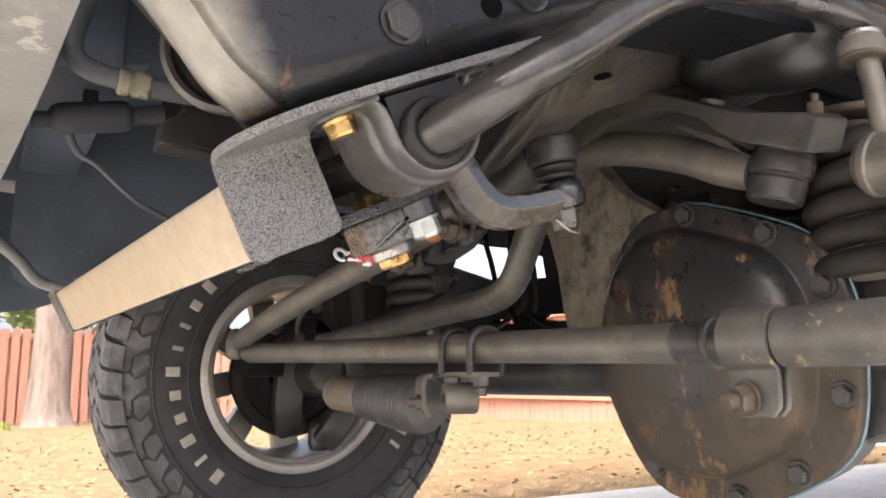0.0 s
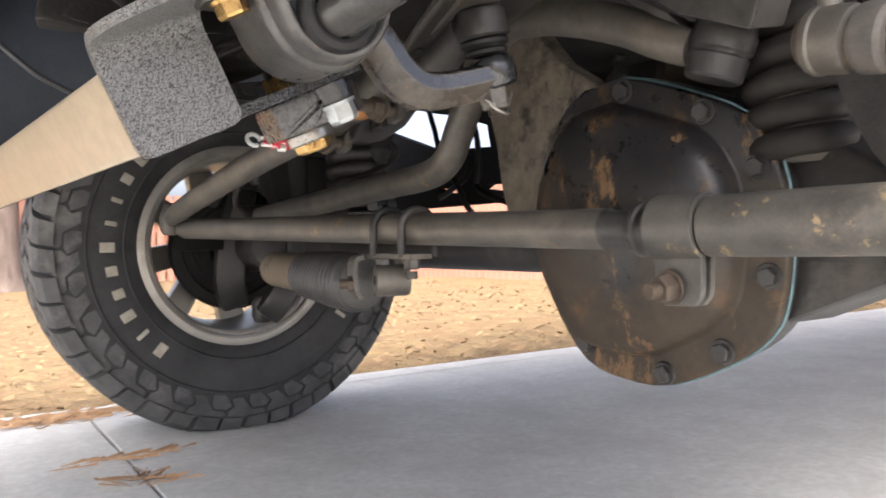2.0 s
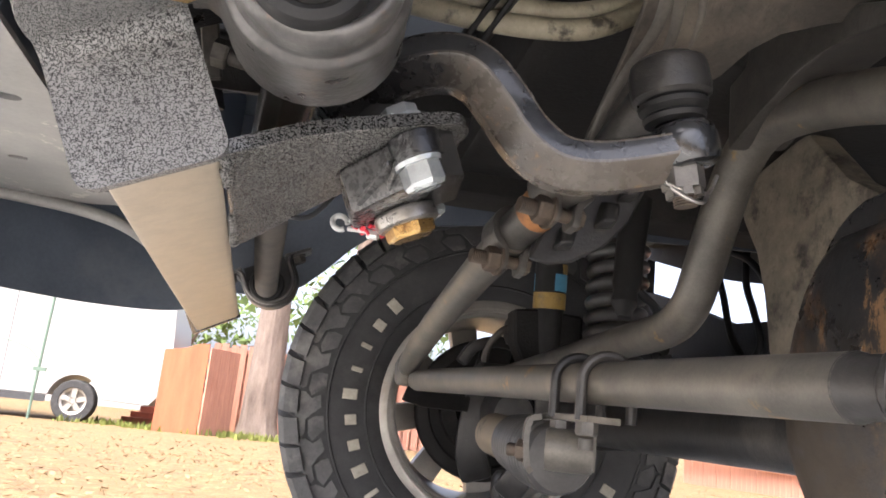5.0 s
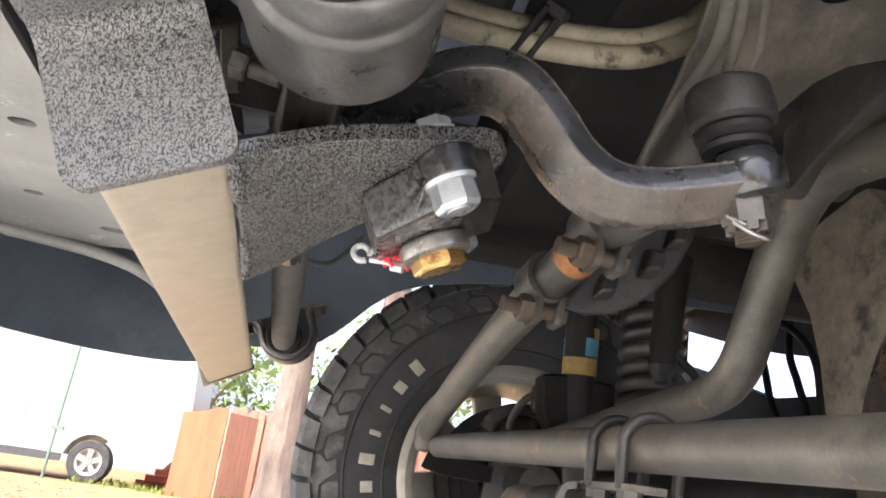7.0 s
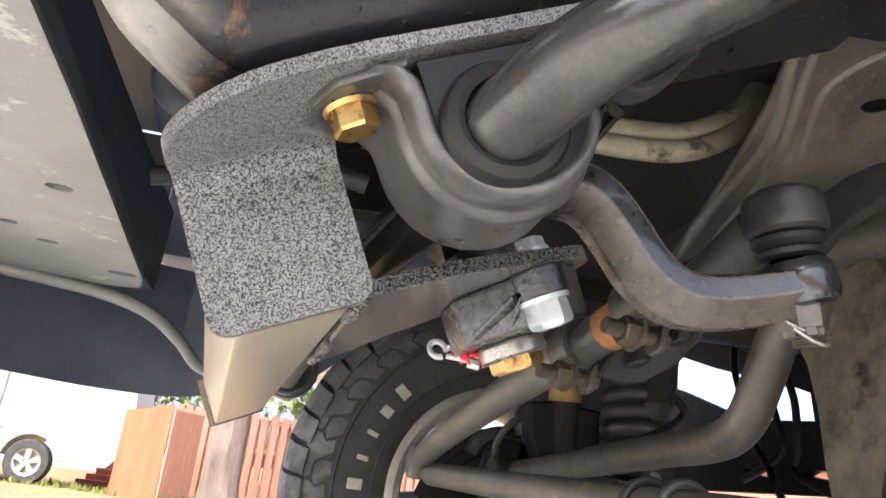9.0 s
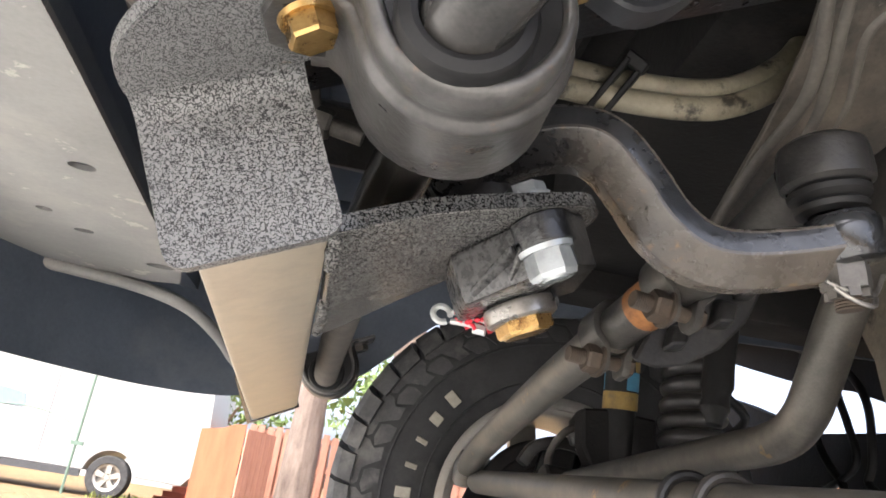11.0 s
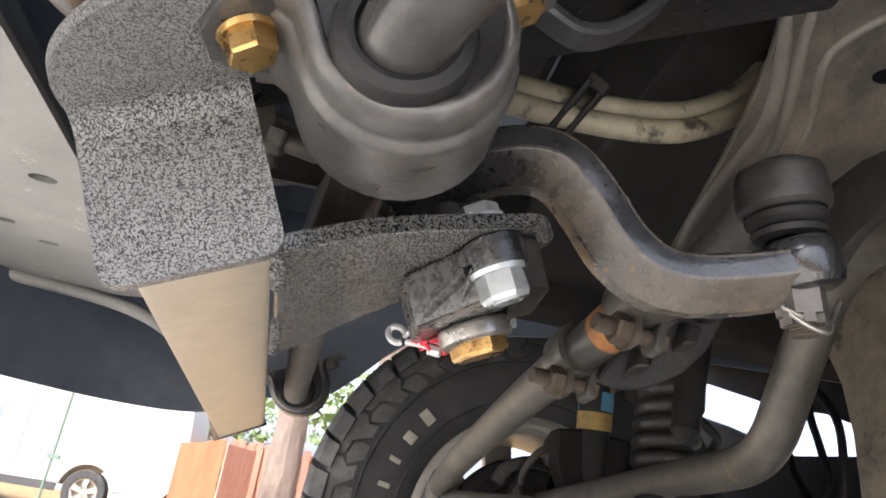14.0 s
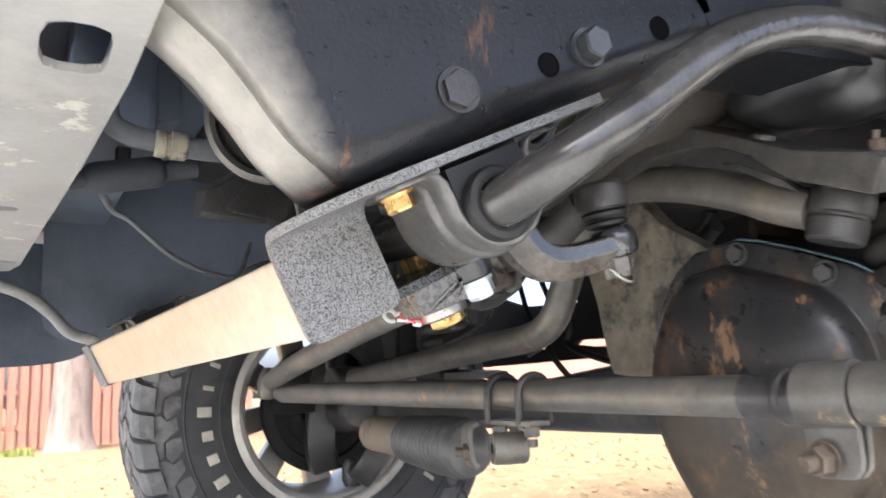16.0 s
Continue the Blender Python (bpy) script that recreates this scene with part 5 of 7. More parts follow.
def build_damper():
    dam = thing("steering_damper", (0.49, 1.0, 0.33), "dusty steering damper with a ribbed rubber boot", "steering damper")
    a, b = Vector((0.500, 1.215, 0.3425)), Vector((0.500, 0.905, 0.3290))
    ax = (b - a).normalized()
    bm = bmesh.new()
    lathe(bm, a, ax, [(0.0001, -0.03), (0.007, -0.03), (0.0075, -0.004), (0.019, 0.0), (0.0255, 0.005), (0.0280, 0.013), (0.0280, 0.155), (0.024, 0.16), (0.0001, 0.16)], 32)
    part("cylinder", bm, TAN_DUST, dam, "tan dusty cylinder with a small label")
    bm = bmesh.new()
    prof = [(0.0285, 0.128), (0.0300, 0.130)]
    for k in range(13):
        h, r = 0.132 + 0.0125 * k, 0.0335 + 0.0055 * min(1, k / 8)
        prof += [(r - 0.0066, h), (r - 0.0058, h + 0.0012), (r - 0.0006, h + 0.0044), (r, h + 0.0063), (r - 0.0006, h + 0.0082), (r - 0.0058, h + 0.0114)]
    prof += [(0.037, 0.298), (0.033, 0.308), (0.014, 0.314), (0.0001, 0.314)]
    lathe(bm, a, ax, prof, 36)
    part("boot", bm, BOOT, dam, "ribbed black rubber boot", 32)
    bm = bmesh.new()
    e = Vector((0.459, 0.752, 0.3405))
    lathe(bm, e + Vector((-0.02, 0.008, 0)), (1, -0.35, 0), [(0.006, 0), (0.016, 0), (0.0172, 0.003), (0.0172, 0.034), (0.016, 0.037), (0.006, 0.037)], 28)
    part("eye", bm, TUBE_DUSTY, dam, "dusty steel mounting eye")
    bm = bmesh.new()
    strap_along(bm, [(0.460, 0.802, 0.3655), (0.462, 0.791, 0.367), (0.465, 0.756, 0.3665), (0.468, 0.711, 0.366)], 0.026, 0.005, (1, 0, 0), 3)
    strap_along(bm, [(0.446, 0.804, 0.3655), (0.437, 0.806, 0.362), (0.434, 0.804, 0.345), (0.435, 0.800, 0.326), (0.438, 0.796, 0.320)], 0.026, 0.005, (0.2, 1, 0), 3)
    strap_along(bm, [(0.478, 0.776, 0.3655), (0.482, 0.776, 0.355), (0.482, 0.776, 0.325)], 0.026, 0.005, (0.2, 1, 0), 3)
    part("bracket", bm, TUBE_DUSTY, dam, "stamped clamp bracket")
    for p in ((0.450, 0.760, 0.3635), (0.452, 0.703, 0.3635)):
        bm = bmesh.new()
        hexa(bm, p, Vector(p) + Vector((0, 0, -0.010)), 0.0085)
        cyl(bm, Vector(p) + Vector((0, 0, -0.012)), Vector(p) + Vector((0, 0, -0.020)), 0.0055)
        part("nut", bm, FORGED, dam)
    bm = bmesh.new()
    hexa(bm, (0.434, 0.798, 0.336), (0.427, 0.802, 0.336), 0.0095)
    cyl(bm, (0.427, 0.802, 0.336), (0.420, 0.806, 0.336), 0.0055)
    part("pivot_bolt", bm, RUST_BOLT, dam)


def build_track_bar():
    tb = thing("track_bar", (0.605, 0.9, 0.5), "bent round track bar between frame and axle", "track bar")
    bm = bmesh.new()
    tube(bm, [(0.611, 0.470, 0.550), (0.606, 0.505, 0.564), (0.605, 0.55, 0.586), (0.605, 0.614, 0.609), (0.605, 0.68, 0.625), (0.605, 0.735, 0.628), (0.605, 0.775, 0.606), (0.605, 0.806, 0.566), (0.605, 0.834, 0.522), (0.605, 0.862, 0.487), (0.604, 0.91, 0.470), (0.598, 1.02, 0.463), (0.585, 1.2, 0.450), (0.565, 1.40, 0.434), (0.56, 1.45, 0.430)], 0.0195, 24, 5)
    part("bar", bm, TUBE_DUSTY, tb, "bent dusty steel tube")
    bm = bmesh.new()
    lathe(bm, (0.616, 0.449, 0.5415), (0.14, -0.22, 0.95), [(0.0001, -0.026), (0.0225, -0.026), (0.0250, -0.023), (0.0262, -0.006), (0.0245, -0.004), (0.0245, -0.002), (0.0275, 0.000), (0.0285, 0.004), (0.0285, 0.014), (0.0270, 0.017), (0.0275, 0.020), (0.025, 0.027), (0.0001, 0.027)], 36)
    part("eye", bm, CAST, tb, "welded bushing eye")
    bm = bmesh.new()
    lathe(bm, (0.55, 1.46, 0.428), (1, 0.1, 0), [(0.0001, -0.03), (0.025, -0.03), (0.028, -0.026), (0.028, 0.026), (0.025, 0.03), (0.0001, 0.03)], 28)
    part("axle_eye", bm, FORGED, tb)


def build_track_bracket():
    br = thing("track_bar_bracket", (0.5, 0.5, 0.62), "dusty stamped frame bracket carrying the track bar", "bracket")
    bm = bmesh.new()
    top = [(0.74, 0.690), (0.69, 0.690), (0.645, 0.684), (0.604, 0.670), (0.565, 0.653), (0.525, 0.634), (0.49, 0.6155), (0.46, 0.600), (0.425, 0.588), (0.388, 0.5765), (0.379, 0.570)]
    low = [(0.390, 0.541), (0.425, 0.556), (0.462, 0.571), (0.485, 0.588), (0.506, 0.6075), (0.54, 0.625), (0.58, 0.634), (0.612, 0.637), (0.643, 0.634), (0.69, 0.622), (0.74, 0.605)]
    slab(bm, [(0.575, y, z) for y, z in top + low], (0.060, 0.010, 0.012))
    round_edges(bm, 0.005, 2, 45)
    part("arm", bm, FORGED, br, "heavy curved arm")
    bm = bmesh.new()
    lathe(bm, (0.600, 0.510, 0.6165), (-0.05, -0.35, 0.93), [(0.0001, 0), (0.021, 0.0), (0.0215, 0.006), (0.012, 0.008), (0.012, 0.014), (0.0001, 0.016)], 28)
    part("bolt", bm, FORGED, br, "large washer and bolt head")
    bm = bmesh.new()
    slab(bm, [(0.572, 0.520, 0.603), (0.572, 0.470, 0.575), (0.572, 0.455, 0.560), (0.572, 0.480, 0.573), (0.572, 0.535, 0.608)], (0.03, 0.005, 0.0))
    part("rib", bm, FORGED, br, "bent lower flange")
    bm = bmesh.new()
    def pressed(x, y):
        return Vector((x, y, 0.655 + 0.2653 * (x - 0.402) - 0.5419 * (y - 0.49)))
    outline = [(0.404, 0.497), (0.415, 0.519), (0.420, 0.538), (0.424, 0.569), (0.425, 0.600), (0.424, 0.665), (0.430, 0.672), (0.446, 0.662), (0.475, 0.643), (0.505, 0.621), (0.517, 0.602), (0.533, 0.592), (0.565, 0.587), (0.61, 0.585), (0.64, 0.560), (0.64, 0.497)]
    slab(bm, [pressed(x, y) for x, y in outline], Vector((-0.0009, 0.0018, 0.0034)))
    round_edges(bm, 0.0008, 1)
    part("sheet", bm, SHEET, br, "dusty brown stamped sheet")
    bm = bmesh.new()
    bmesh.ops.create_icosphere(bm, subdivisions=4, radius=1.0)
    for v in bm.verts:
        lump = 1 + 0.30 * noise.noise(v.co * 1.5) + 0.06 * noise.noise(v.co * 3.0)
        v.co = Vector((0.640, 0.475, 0.700)) + Vector((v.co.x * 0.058, v.co.y * 0.115, v.co.z * 0.068)) * lump
    part("casting", bm, OILY, br, "lumpy oil-blackened casting over the arm", 60)
    bm = bmesh.new()
    for r, line in ((0.0052, [(0.416, 0.508), (0.419, 0.52), (0.427, 0.538), (0.435, 0.558), (0.438, 0.581), (0.431, 0.611), (0.428, 0.64), (0.428, 0.668)]),
                    (0.0046, [(0.428, 0.508), (0.431, 0.52), (0.436, 0.536), (0.443, 0.555), (0.452, 0.585), (0.452, 0.615), (0.446, 0.65)]),
                    (0.0038, [(0.469, 0.600), (0.467, 0.578), (0.458, 0.555), (0.453, 0.54), (0.455, 0.531), (0.466, 0.52), (0.486, 0.510), (0.51, 0.504)])):
        bm = bmesh.new()
        tube(bm, [pressed(x, y) + Vector((0, 0.0008, 0.0014)) for x, y in line], lambda t, r=r: r * (0.35 + 0.65 * math.sin(math.pi * min(1, max(0, t))) ** 0.4), 14, 5)
        part("ridge", bm, SHEET_EDGE, br, "pressed stiffening ridge", 60)
    bm = bmesh.new()
    rim = [pressed(0.4975 + 0.0112 * math.cos(w), 0.5475 + 0.0044 * math.sin(w)) for w in (2 * math.pi * k / 18 for k in range(18))]
    # Black oval laid on the sheet paints the slot's dark inside.
    slab(bm, [p - Vector((0, 0.0004, 0.0006)) for p in rim], Vector((-0.0006, 0.0010, 0.0020)))
    part("slot", bm, HOLE, br, "black oval plate drawn for the dark inside of a slot")
    bm = bmesh.new()
    cyl(bm, (0.606, 0.402, 0.572), (0.606, 0.402, 0.590), 0.0072, 0.0066)
    hexa(bm, (0.606, 0.402, 0.588), (0.605, 0.401, 0.595), 0.0070)
    cyl(bm, (0.605, 0.401, 0.595), (0.603, 0.399, 0.602), 0.0032)
    part("stud", bm, RUST_BOLT, br, "rusty stud end")


# ---- axle ----
def on_cover(y, z, d=0.0):
    """A point of the tilted cover plane, d metres proud of it."""
    return Vector((0.645 - 0.16 * (y - 0.5) - 0.1 * (z - 0.39), y, z)) + Vector((-1, -0.16, -0.1)).normalized() * d


def cover_outline():
    """Egg-shaped outline with ten bolt lobes' worth of straightish sides."""
    corners = [(0.570, 0.541), (0.500, 0.517), (0.447, 0.489), (0.420, 0.445), (0.415, 0.385), (0.423, 0.325), (0.440, 0.289), (0.480, 0.259), (0.545, 0.232), (0.600, 0.232), (0.645, 0.248), (0.676, 0.295), (0.696, 0.350), (0.694, 0.405), (0.677, 0.460), (0.650, 0.510), (0.615, 0.535)]
    loop = smooth_path([corners[-1]+(0,), *[c + (0,) for c in corners], corners[0] + (0,)], 3)[3:-3]
    return [(p.x, p.y) for p in loop]


def build_axle():
    ax = thing("front_axle", (0.70, 0.56, 0.39), "oily black front axle with a round differential cover", "axle")
    bm = bmesh.new()
    tube(bm, [(0.715, 0.62, 0.375), (0.715, 0.80, 0.375), (0.708, 1.2, 0.375), (0.70, 1.50, 0.377)], lambda t: 0.048 - 0.010 * min(1, t * 4), 28, 4)
    part("axle_tube", bm, CAST, ax, "long dark axle tube")
    bm = bmesh.new()
    tube(bm, [(0.715, 0.48, 0.385), (0.715, 0.38, 0.385), (0.71, 0.12, 0.385)], 0.042, 28, 3)
    part("axle_tube", bm, CAST, ax)
    ring = cover_outline()
    bm = bmesh.new()
    rows = []
    for f, d in ((1.0, -0.012), (1.005, -0.05), (0.92, -0.10), (0.6, -0.16)):
        rows.append([bm.verts.new(on_cover(0.556 + (y - 0.556) * f, 0.388 + (z - 0.388) * f, d)) for y, z in ring])
    for a, b in zip(rows, rows[1:]):
        for i in range(len(a)):
            bm.faces.new((a[i], a[(i + 1) % len(a)], b[(i + 1) % len(a)], b[i]))
    bm.faces.new(rows[-1])
    part("housing", bm, CAST, ax, "cast differential housing")
    bm = bmesh.new()
    rows = []
    for f, d in ((1.0, -0.0115), (1.0, -0.003), (0.985, 0.0), (0.842, 0.0005), (0.826, 0.003), (0.808, 0.012), (0.786, 0.021), (0.73, 0.030), (0.6, 0.0385), (0.4, 0.044), (0.15, 0.047)):
        rows.append([bm.verts.new(on_cover(0.556 + (y - 0.556) * f + 0.015 * min(1, (1 - f) / 0.18), 0.388 + (z - 0.388) * f + 0.003 * min(1, (1 - f) / 0.18), d)) for y, z in ring])
    for a, b in zip(rows, rows[1:]):
        for i in range(len(a)):
            bm.faces.new((a[i], a[(i + 1) % len(a)], b[(i + 1) % len(a)], b[i]))
    bm.faces.new(rows[-1])
    roughen(bm, 0.0012, 14)
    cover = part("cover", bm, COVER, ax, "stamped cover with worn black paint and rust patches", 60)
    bm = bmesh.new()
    tube(bm, [on_cover(0.556 + (y - 0.556) * 1.004, 0.388 + (z - 0.388) * 1.004, -0.0115) for y, z in ring + ring[:2]], 0.0014, 8, 1, False)
    part("gasket", bm, SEALANT, ax, "squeezed bead of pale blue sealant")
    for y, z in ((0.566, 0.527), (0.483, 0.496), (0.437, 0.442), (0.434, 0.345), (0.484, 0.273), (0.548, 0.245), (0.640, 0.268), (0.675, 0.352), (0.672, 0.438), (0.632, 0.500)):
        o = on_cover(y, z, 0.001)
        n = Vector((-1, -0.16, -0.1)).normalized()
        bm = bmesh.new()
        cyl(bm, o, o + n * 0.0025, 0.0125, 0.0115)
        hexa(bm, o + n * 0.0025, o + n * 0.0095, 0.0092)
        part("cover_bolt", bm, CAST, ax, "oily flange bolt")
    bm = bmesh.new()
    web = [(0.69, 0.93, 0.640), (0.69, 0.915, 0.600), (0.69, 0.888, 0.559), (0.69, 0.872, 0.511), (0.69, 0.862, 0.455), (0.69, 0.85, 0.415), (0.69, 0.70, 0.40), (0.69, 0.66, 0.55), (0.69, 0.74, 0.60), (0.69, 0.80, 0.665)]
    slab(bm, web, (0.03, 0.0, 0.0))
    round_edges(bm, 0.006, 2)
    part("web", bm, CAST_TAN, ax, "tan dust-covered cast web")
    bm = bmesh.new()
    slab(bm, [(0.684, 0.50, 0.46), (0.684, 0.42, 0.485), (0.684, 0.33, 0.425), (0.684, 0.33, 0.345), (0.684, 0.44, 0.30), (0.684, 0.5, 0.30)], (0.09, 0, 0))
    round_edges(bm, 0.008, 2)
    part("spring_perch", bm, CAST, ax, "dark cast shoulder under the coil spring")
    bm = bmesh.new()
    strap_along(bm, [(0.70, 1.22, 0.425), (0.70, 1.24, 0.43), (0.70, 1.46, 0.44)], 0.13, 0.012, (1, 0, 0), 2)
    part("spring_perch", bm, CAST, ax, "dark flat spring seat")
    bm = bmesh.new()
    slab(bm, [(0.62, 0.352, 0.505), (0.62, 0.338, 0.47), (0.62, 0.322, 0.44), (0.62, 0.305, 0.42), (0.62, 0.285, 0.36), (0.62, 0.20, 0.36), (0.62, 0.20, 0.52)], (0.07, 0, 0))
    round_edges(bm, 0.005, 2)
    part("link_bracket", bm, CAST, ax, "dark axle bracket for the sway bar link")


def build_coil(cx, cy, z0, z1, r, wire, turns, material, label):
    sp = thing("coil_spring", (cx, cy, z0), label, "coil spring", "front coil springs")
    bm = bmesh.new()
    n = int(turns * 20)
    tube(bm, [(cx + r * math.cos(2 * math.pi * turns * i / n), cy + r * math.sin(2 * math.pi * turns * i / n), z0 + (z1 - z0) * i / n) for i in range(n + 1)], wire, 12, 1)
    part("coil", bm, material, sp, "black coated steel coil")
    bm = bmesh.new()
    prof = [(0.0001, z0)]
    for k in range(int((z1 - z0) / 0.022)):
        h = z0 + 0.022 * k
        prof += [(0.024, h), (0.0315, h + 0.006), (0.033, h + 0.011), (0.0315, h + 0.016)]
    lathe(bm, (cx, cy, 0), (0, 0, 1), prof + [(0.024, z1), (0.0001, z1)], 28)
    part("bump_stop", bm, RUBBER_DUSTY, sp, "ribbed rubber bump stop inside the coil", 60)
    bm = bmesh.new()
    lathe(bm, (cx, cy, z1), (0, 0, 1), [(r - 0.02, 0.004), (r + 0.008, 0.004), (r + 0.010, 0.006), (r + 0.010, 0.010), (r + 0.006, 0.012), (r - 0.02, 0.012)], 40)
    part("isolator", bm, RUST_BOLT, sp, "rusty upper spring isolator")


# ---- far wheel ----
WC = Vector((0.578, 1.719, 0.379))


def build_wheel():
    wheel = thing("wheel", (WC.x, WC.y, 0.0), "all-terrain tyre with white raised lettering on an alloy wheel", "wheel")
    bm = bmesh.new()
    half = [(0.200, -0.108), (0.206, -0.116), (0.222, -0.124), (0.250, -0.131), (0.285, -0.1325), (0.315, -0.130), (0.345, -0.124), (0.362, -0.115), (0.372, -0.098), (0.377, -0.05)]
    prof = half + [(0.378, 0.0)] + [(r, -h) for r, h in half[::-1]]
    lathe(bm, WC, Y, prof, 96)
    for r in (0.232, 0.300):
        lathe(bm, WC, Y, [(r - 0.0025, -0.1325 if r > 0.25 else -0.127), (r, -0.1345 if r > 0.25 else -0.1295), (r + 0.0025, -0.1325 if r > 0.25 else -0.127)], 96)
    for v in bm.verts:
        v.co.z = max(v.co.z, 0.003)
    tyre = part("tyre", bm, TYRE, wheel, "black rubber sidewall")
    bm = bmesh.new()
    n = 44
    rng = random.Random(9)

    def lug(w0, w1, skew, rows):
        ends = []
        for k, w in ((0, w0), (1, w1)):
            ring = []
            for r, h in rows:
                a = w + skew * (h + 0.13)
                ring.append(bm.verts.new(WC + Vector((math.cos(a) * r, h, math.sin(a) * r))))
            ends.append(ring)
        m = len(rows)
        for i in range(m):
            bm.faces.new((ends[0][i], ends[0][(i + 1) % m], ends[1][(i + 1) % m], ends[1][i]))
        bm.faces.new(ends[0][::-1])
        bm.faces.new(ends[1])
    step = 2 * math.pi / n
    for side in (-1, 1):
        for i in range(n):
            w = i * step + (0.5 * step if side > 0 else 0)
            rows = [(0.352, -0.1255), (0.3535, -0.1315), (0.362, -0.1290), (0.378, -0.122), (0.3880, -0.107), (0.3890, -0.075), (0.374, -0.073), (0.364, -0.10)]
            lug(w, w + step * (0.86 if i % 2 else 0.80), 0.9 * side, [(r, h if side < 0 else -h) for r, h in rows])
    def side_height(r):
        for (a, p), (b, q) in zip(half, half[1:]):
            if r <= b:
                return p + (q - p) * (r - a) / (b - a)
        return half[-1][1]

    def side_block(poly, side, proud):
        outer = [bm.verts.new(WC + Vector((math.cos(w) * r, (side_height(r) - proud) * -side, math.sin(w) * r))) for w, r in poly]
        base = [bm.verts.new(WC + Vector((math.cos(w) * r, (side_height(r) + 0.004) * -side, math.sin(w) * r))) for w, r in poly]
        for k in range(len(poly)):
            m = (k + 1) % len(poly)
            bm.faces.new((outer[k], outer[m], base[m], base[k]))
        bm.faces.new(outer)
    big = 2 * math.pi / 26
    for side in (-1, 1):
        for i in range(26):
            w = i * big
            side_block([(w + f * big, r) for f, r in ((0.02, 0.357), (0.40, 0.358), (0.90, 0.357), (0.96, 0.347), (0.90, 0.341), (0.62, 0.339), (0.50, 0.327), (0.36, 0.311), (0.06, 0.313), (0.16, 0.329), (0.02, 0.341))], side, 0.0040)
            side_block([(w + f * big, r) for f, r in ((0.64, 0.334), (0.94, 0.336), (1.10, 0.330), (1.00, 0.318), (0.88, 0.306), (0.56, 0.307), (0.56, 0.322))], side, 0.0030)
    for lane, (h0, h1) in enumerate(((-0.066, -0.028), (-0.020, 0.020), (0.028, 0.066))):
        for i in range(n):
            w = i * step + lane * 0.35 * step
            lug(w, w + step * 0.74, (-1.1, 0.9, -1.1)[lane], [(0.3885, h0), (0.3885, h1), (0.374, h1), (0.374, h0)])
    for v in bm.verts:
        v.co.z = max(v.co.z, 0.002)
    part("tread", bm, LUG, tyre, "chunky worn tread and shoulder lugs", 25)
    for k in range(10):
        w = radians(229.5 - 10.0 * k)
        big, thin = k in (0, 1, 2, 5, 9), k in (1, 6, 7)
        letter_bar(tyre, w, 0.262 if big else 0.259, 0.027 if big else 0.021, 0.009 if thin else 0.019)
    for w in (324.0, 332.0):
        letter_bar(tyre, radians(w), 0.264, 0.027, 0.009 if w < 330 else 0.019)
    bm = bmesh.new()
    lathe(bm, WC, Y, [(0.192, -0.119), (0.2045, -0.1185), (0.2090, -0.113), (0.2085, -0.106), (0.199, -0.103), (0.1935, -0.094), (0.1905, -0.070), (0.178, -0.055), (0.172, 0.02), (0.176, 0.06), (0.186, 0.09), (0.200, 0.106), (0.207, 0.112), (0.2, 0.118),
                      (0.19, 0.11), (0.18, 0.095), (0.166, 0.07), (0.166, 0.02), (0.170, -0.05), (0.174, -0.075), (0.1755, -0.098), (0.1790, -0.104), (0.1850, -0.1055), (0.1865, -0.116), (0.192, -0.119)], 80)
    rim = part("rim", bm, ALLOY, wheel, "silver cast alloy rim with a dusty barrel", 50)
    bm = bmesh.new()
    lathe(bm, WC, Y, [(0.0001, 0.055), (0.082, 0.055), (0.095, 0.065), (0.095, 0.09), (0.07, 0.098), (0.0001, 0.098)], 48)
    part("hub_disc", bm, ALLOY, wheel, "alloy hub face")
    for k in range(8):
        w0 = 2 * math.pi * k / 8 + 0.2
        bm = bmesh.new()
        a = [WC + Vector((math.cos(w) * 0.088, h, math.sin(w) * 0.088)) for w, h in ((w0 - 0.30, 0.06), (w0 + 0.30, 0.06), (w0 + 0.30, 0.09), (w0 - 0.30, 0.09))]
        b = [WC + Vector((math.cos(w) * 0.172, h, math.sin(w) * 0.172)) for w, h in ((w0 - 0.17, 0.05), (w0 + 0.17, 0.05), (w0 + 0.17, 0.09), (w0 - 0.17, 0.09))]
        hull8(bm, a, b)
        round_edges(bm, 0.006, 2)
        part("spoke", bm, ALLOY, wheel)


def letter_bar(parent, w, r, tall, wide):
    """A plain raised white bar on the sidewall, as tall and wide as one letter."""
    bm = bmesh.new()
    radial, along = Vector((math.cos(w), 0, math.sin(w))), Vector((math.sin(w), 0, -math.cos(w)))
    base = WC + radial * r - Y * 0.1312
    m_ = Matrix.Translation(base) @ Matrix((tuple(radial), tuple(along), tuple(-Y))).transposed().to_4x4()
    block(bm, (-tall / 2, -wide / 2, 0), (tall / 2, wide / 2, 0.0030), m_)
    round_edges(bm, 0.0012, 1)
    part("lettering", bm, LETTER, parent, "plain white raised bar")


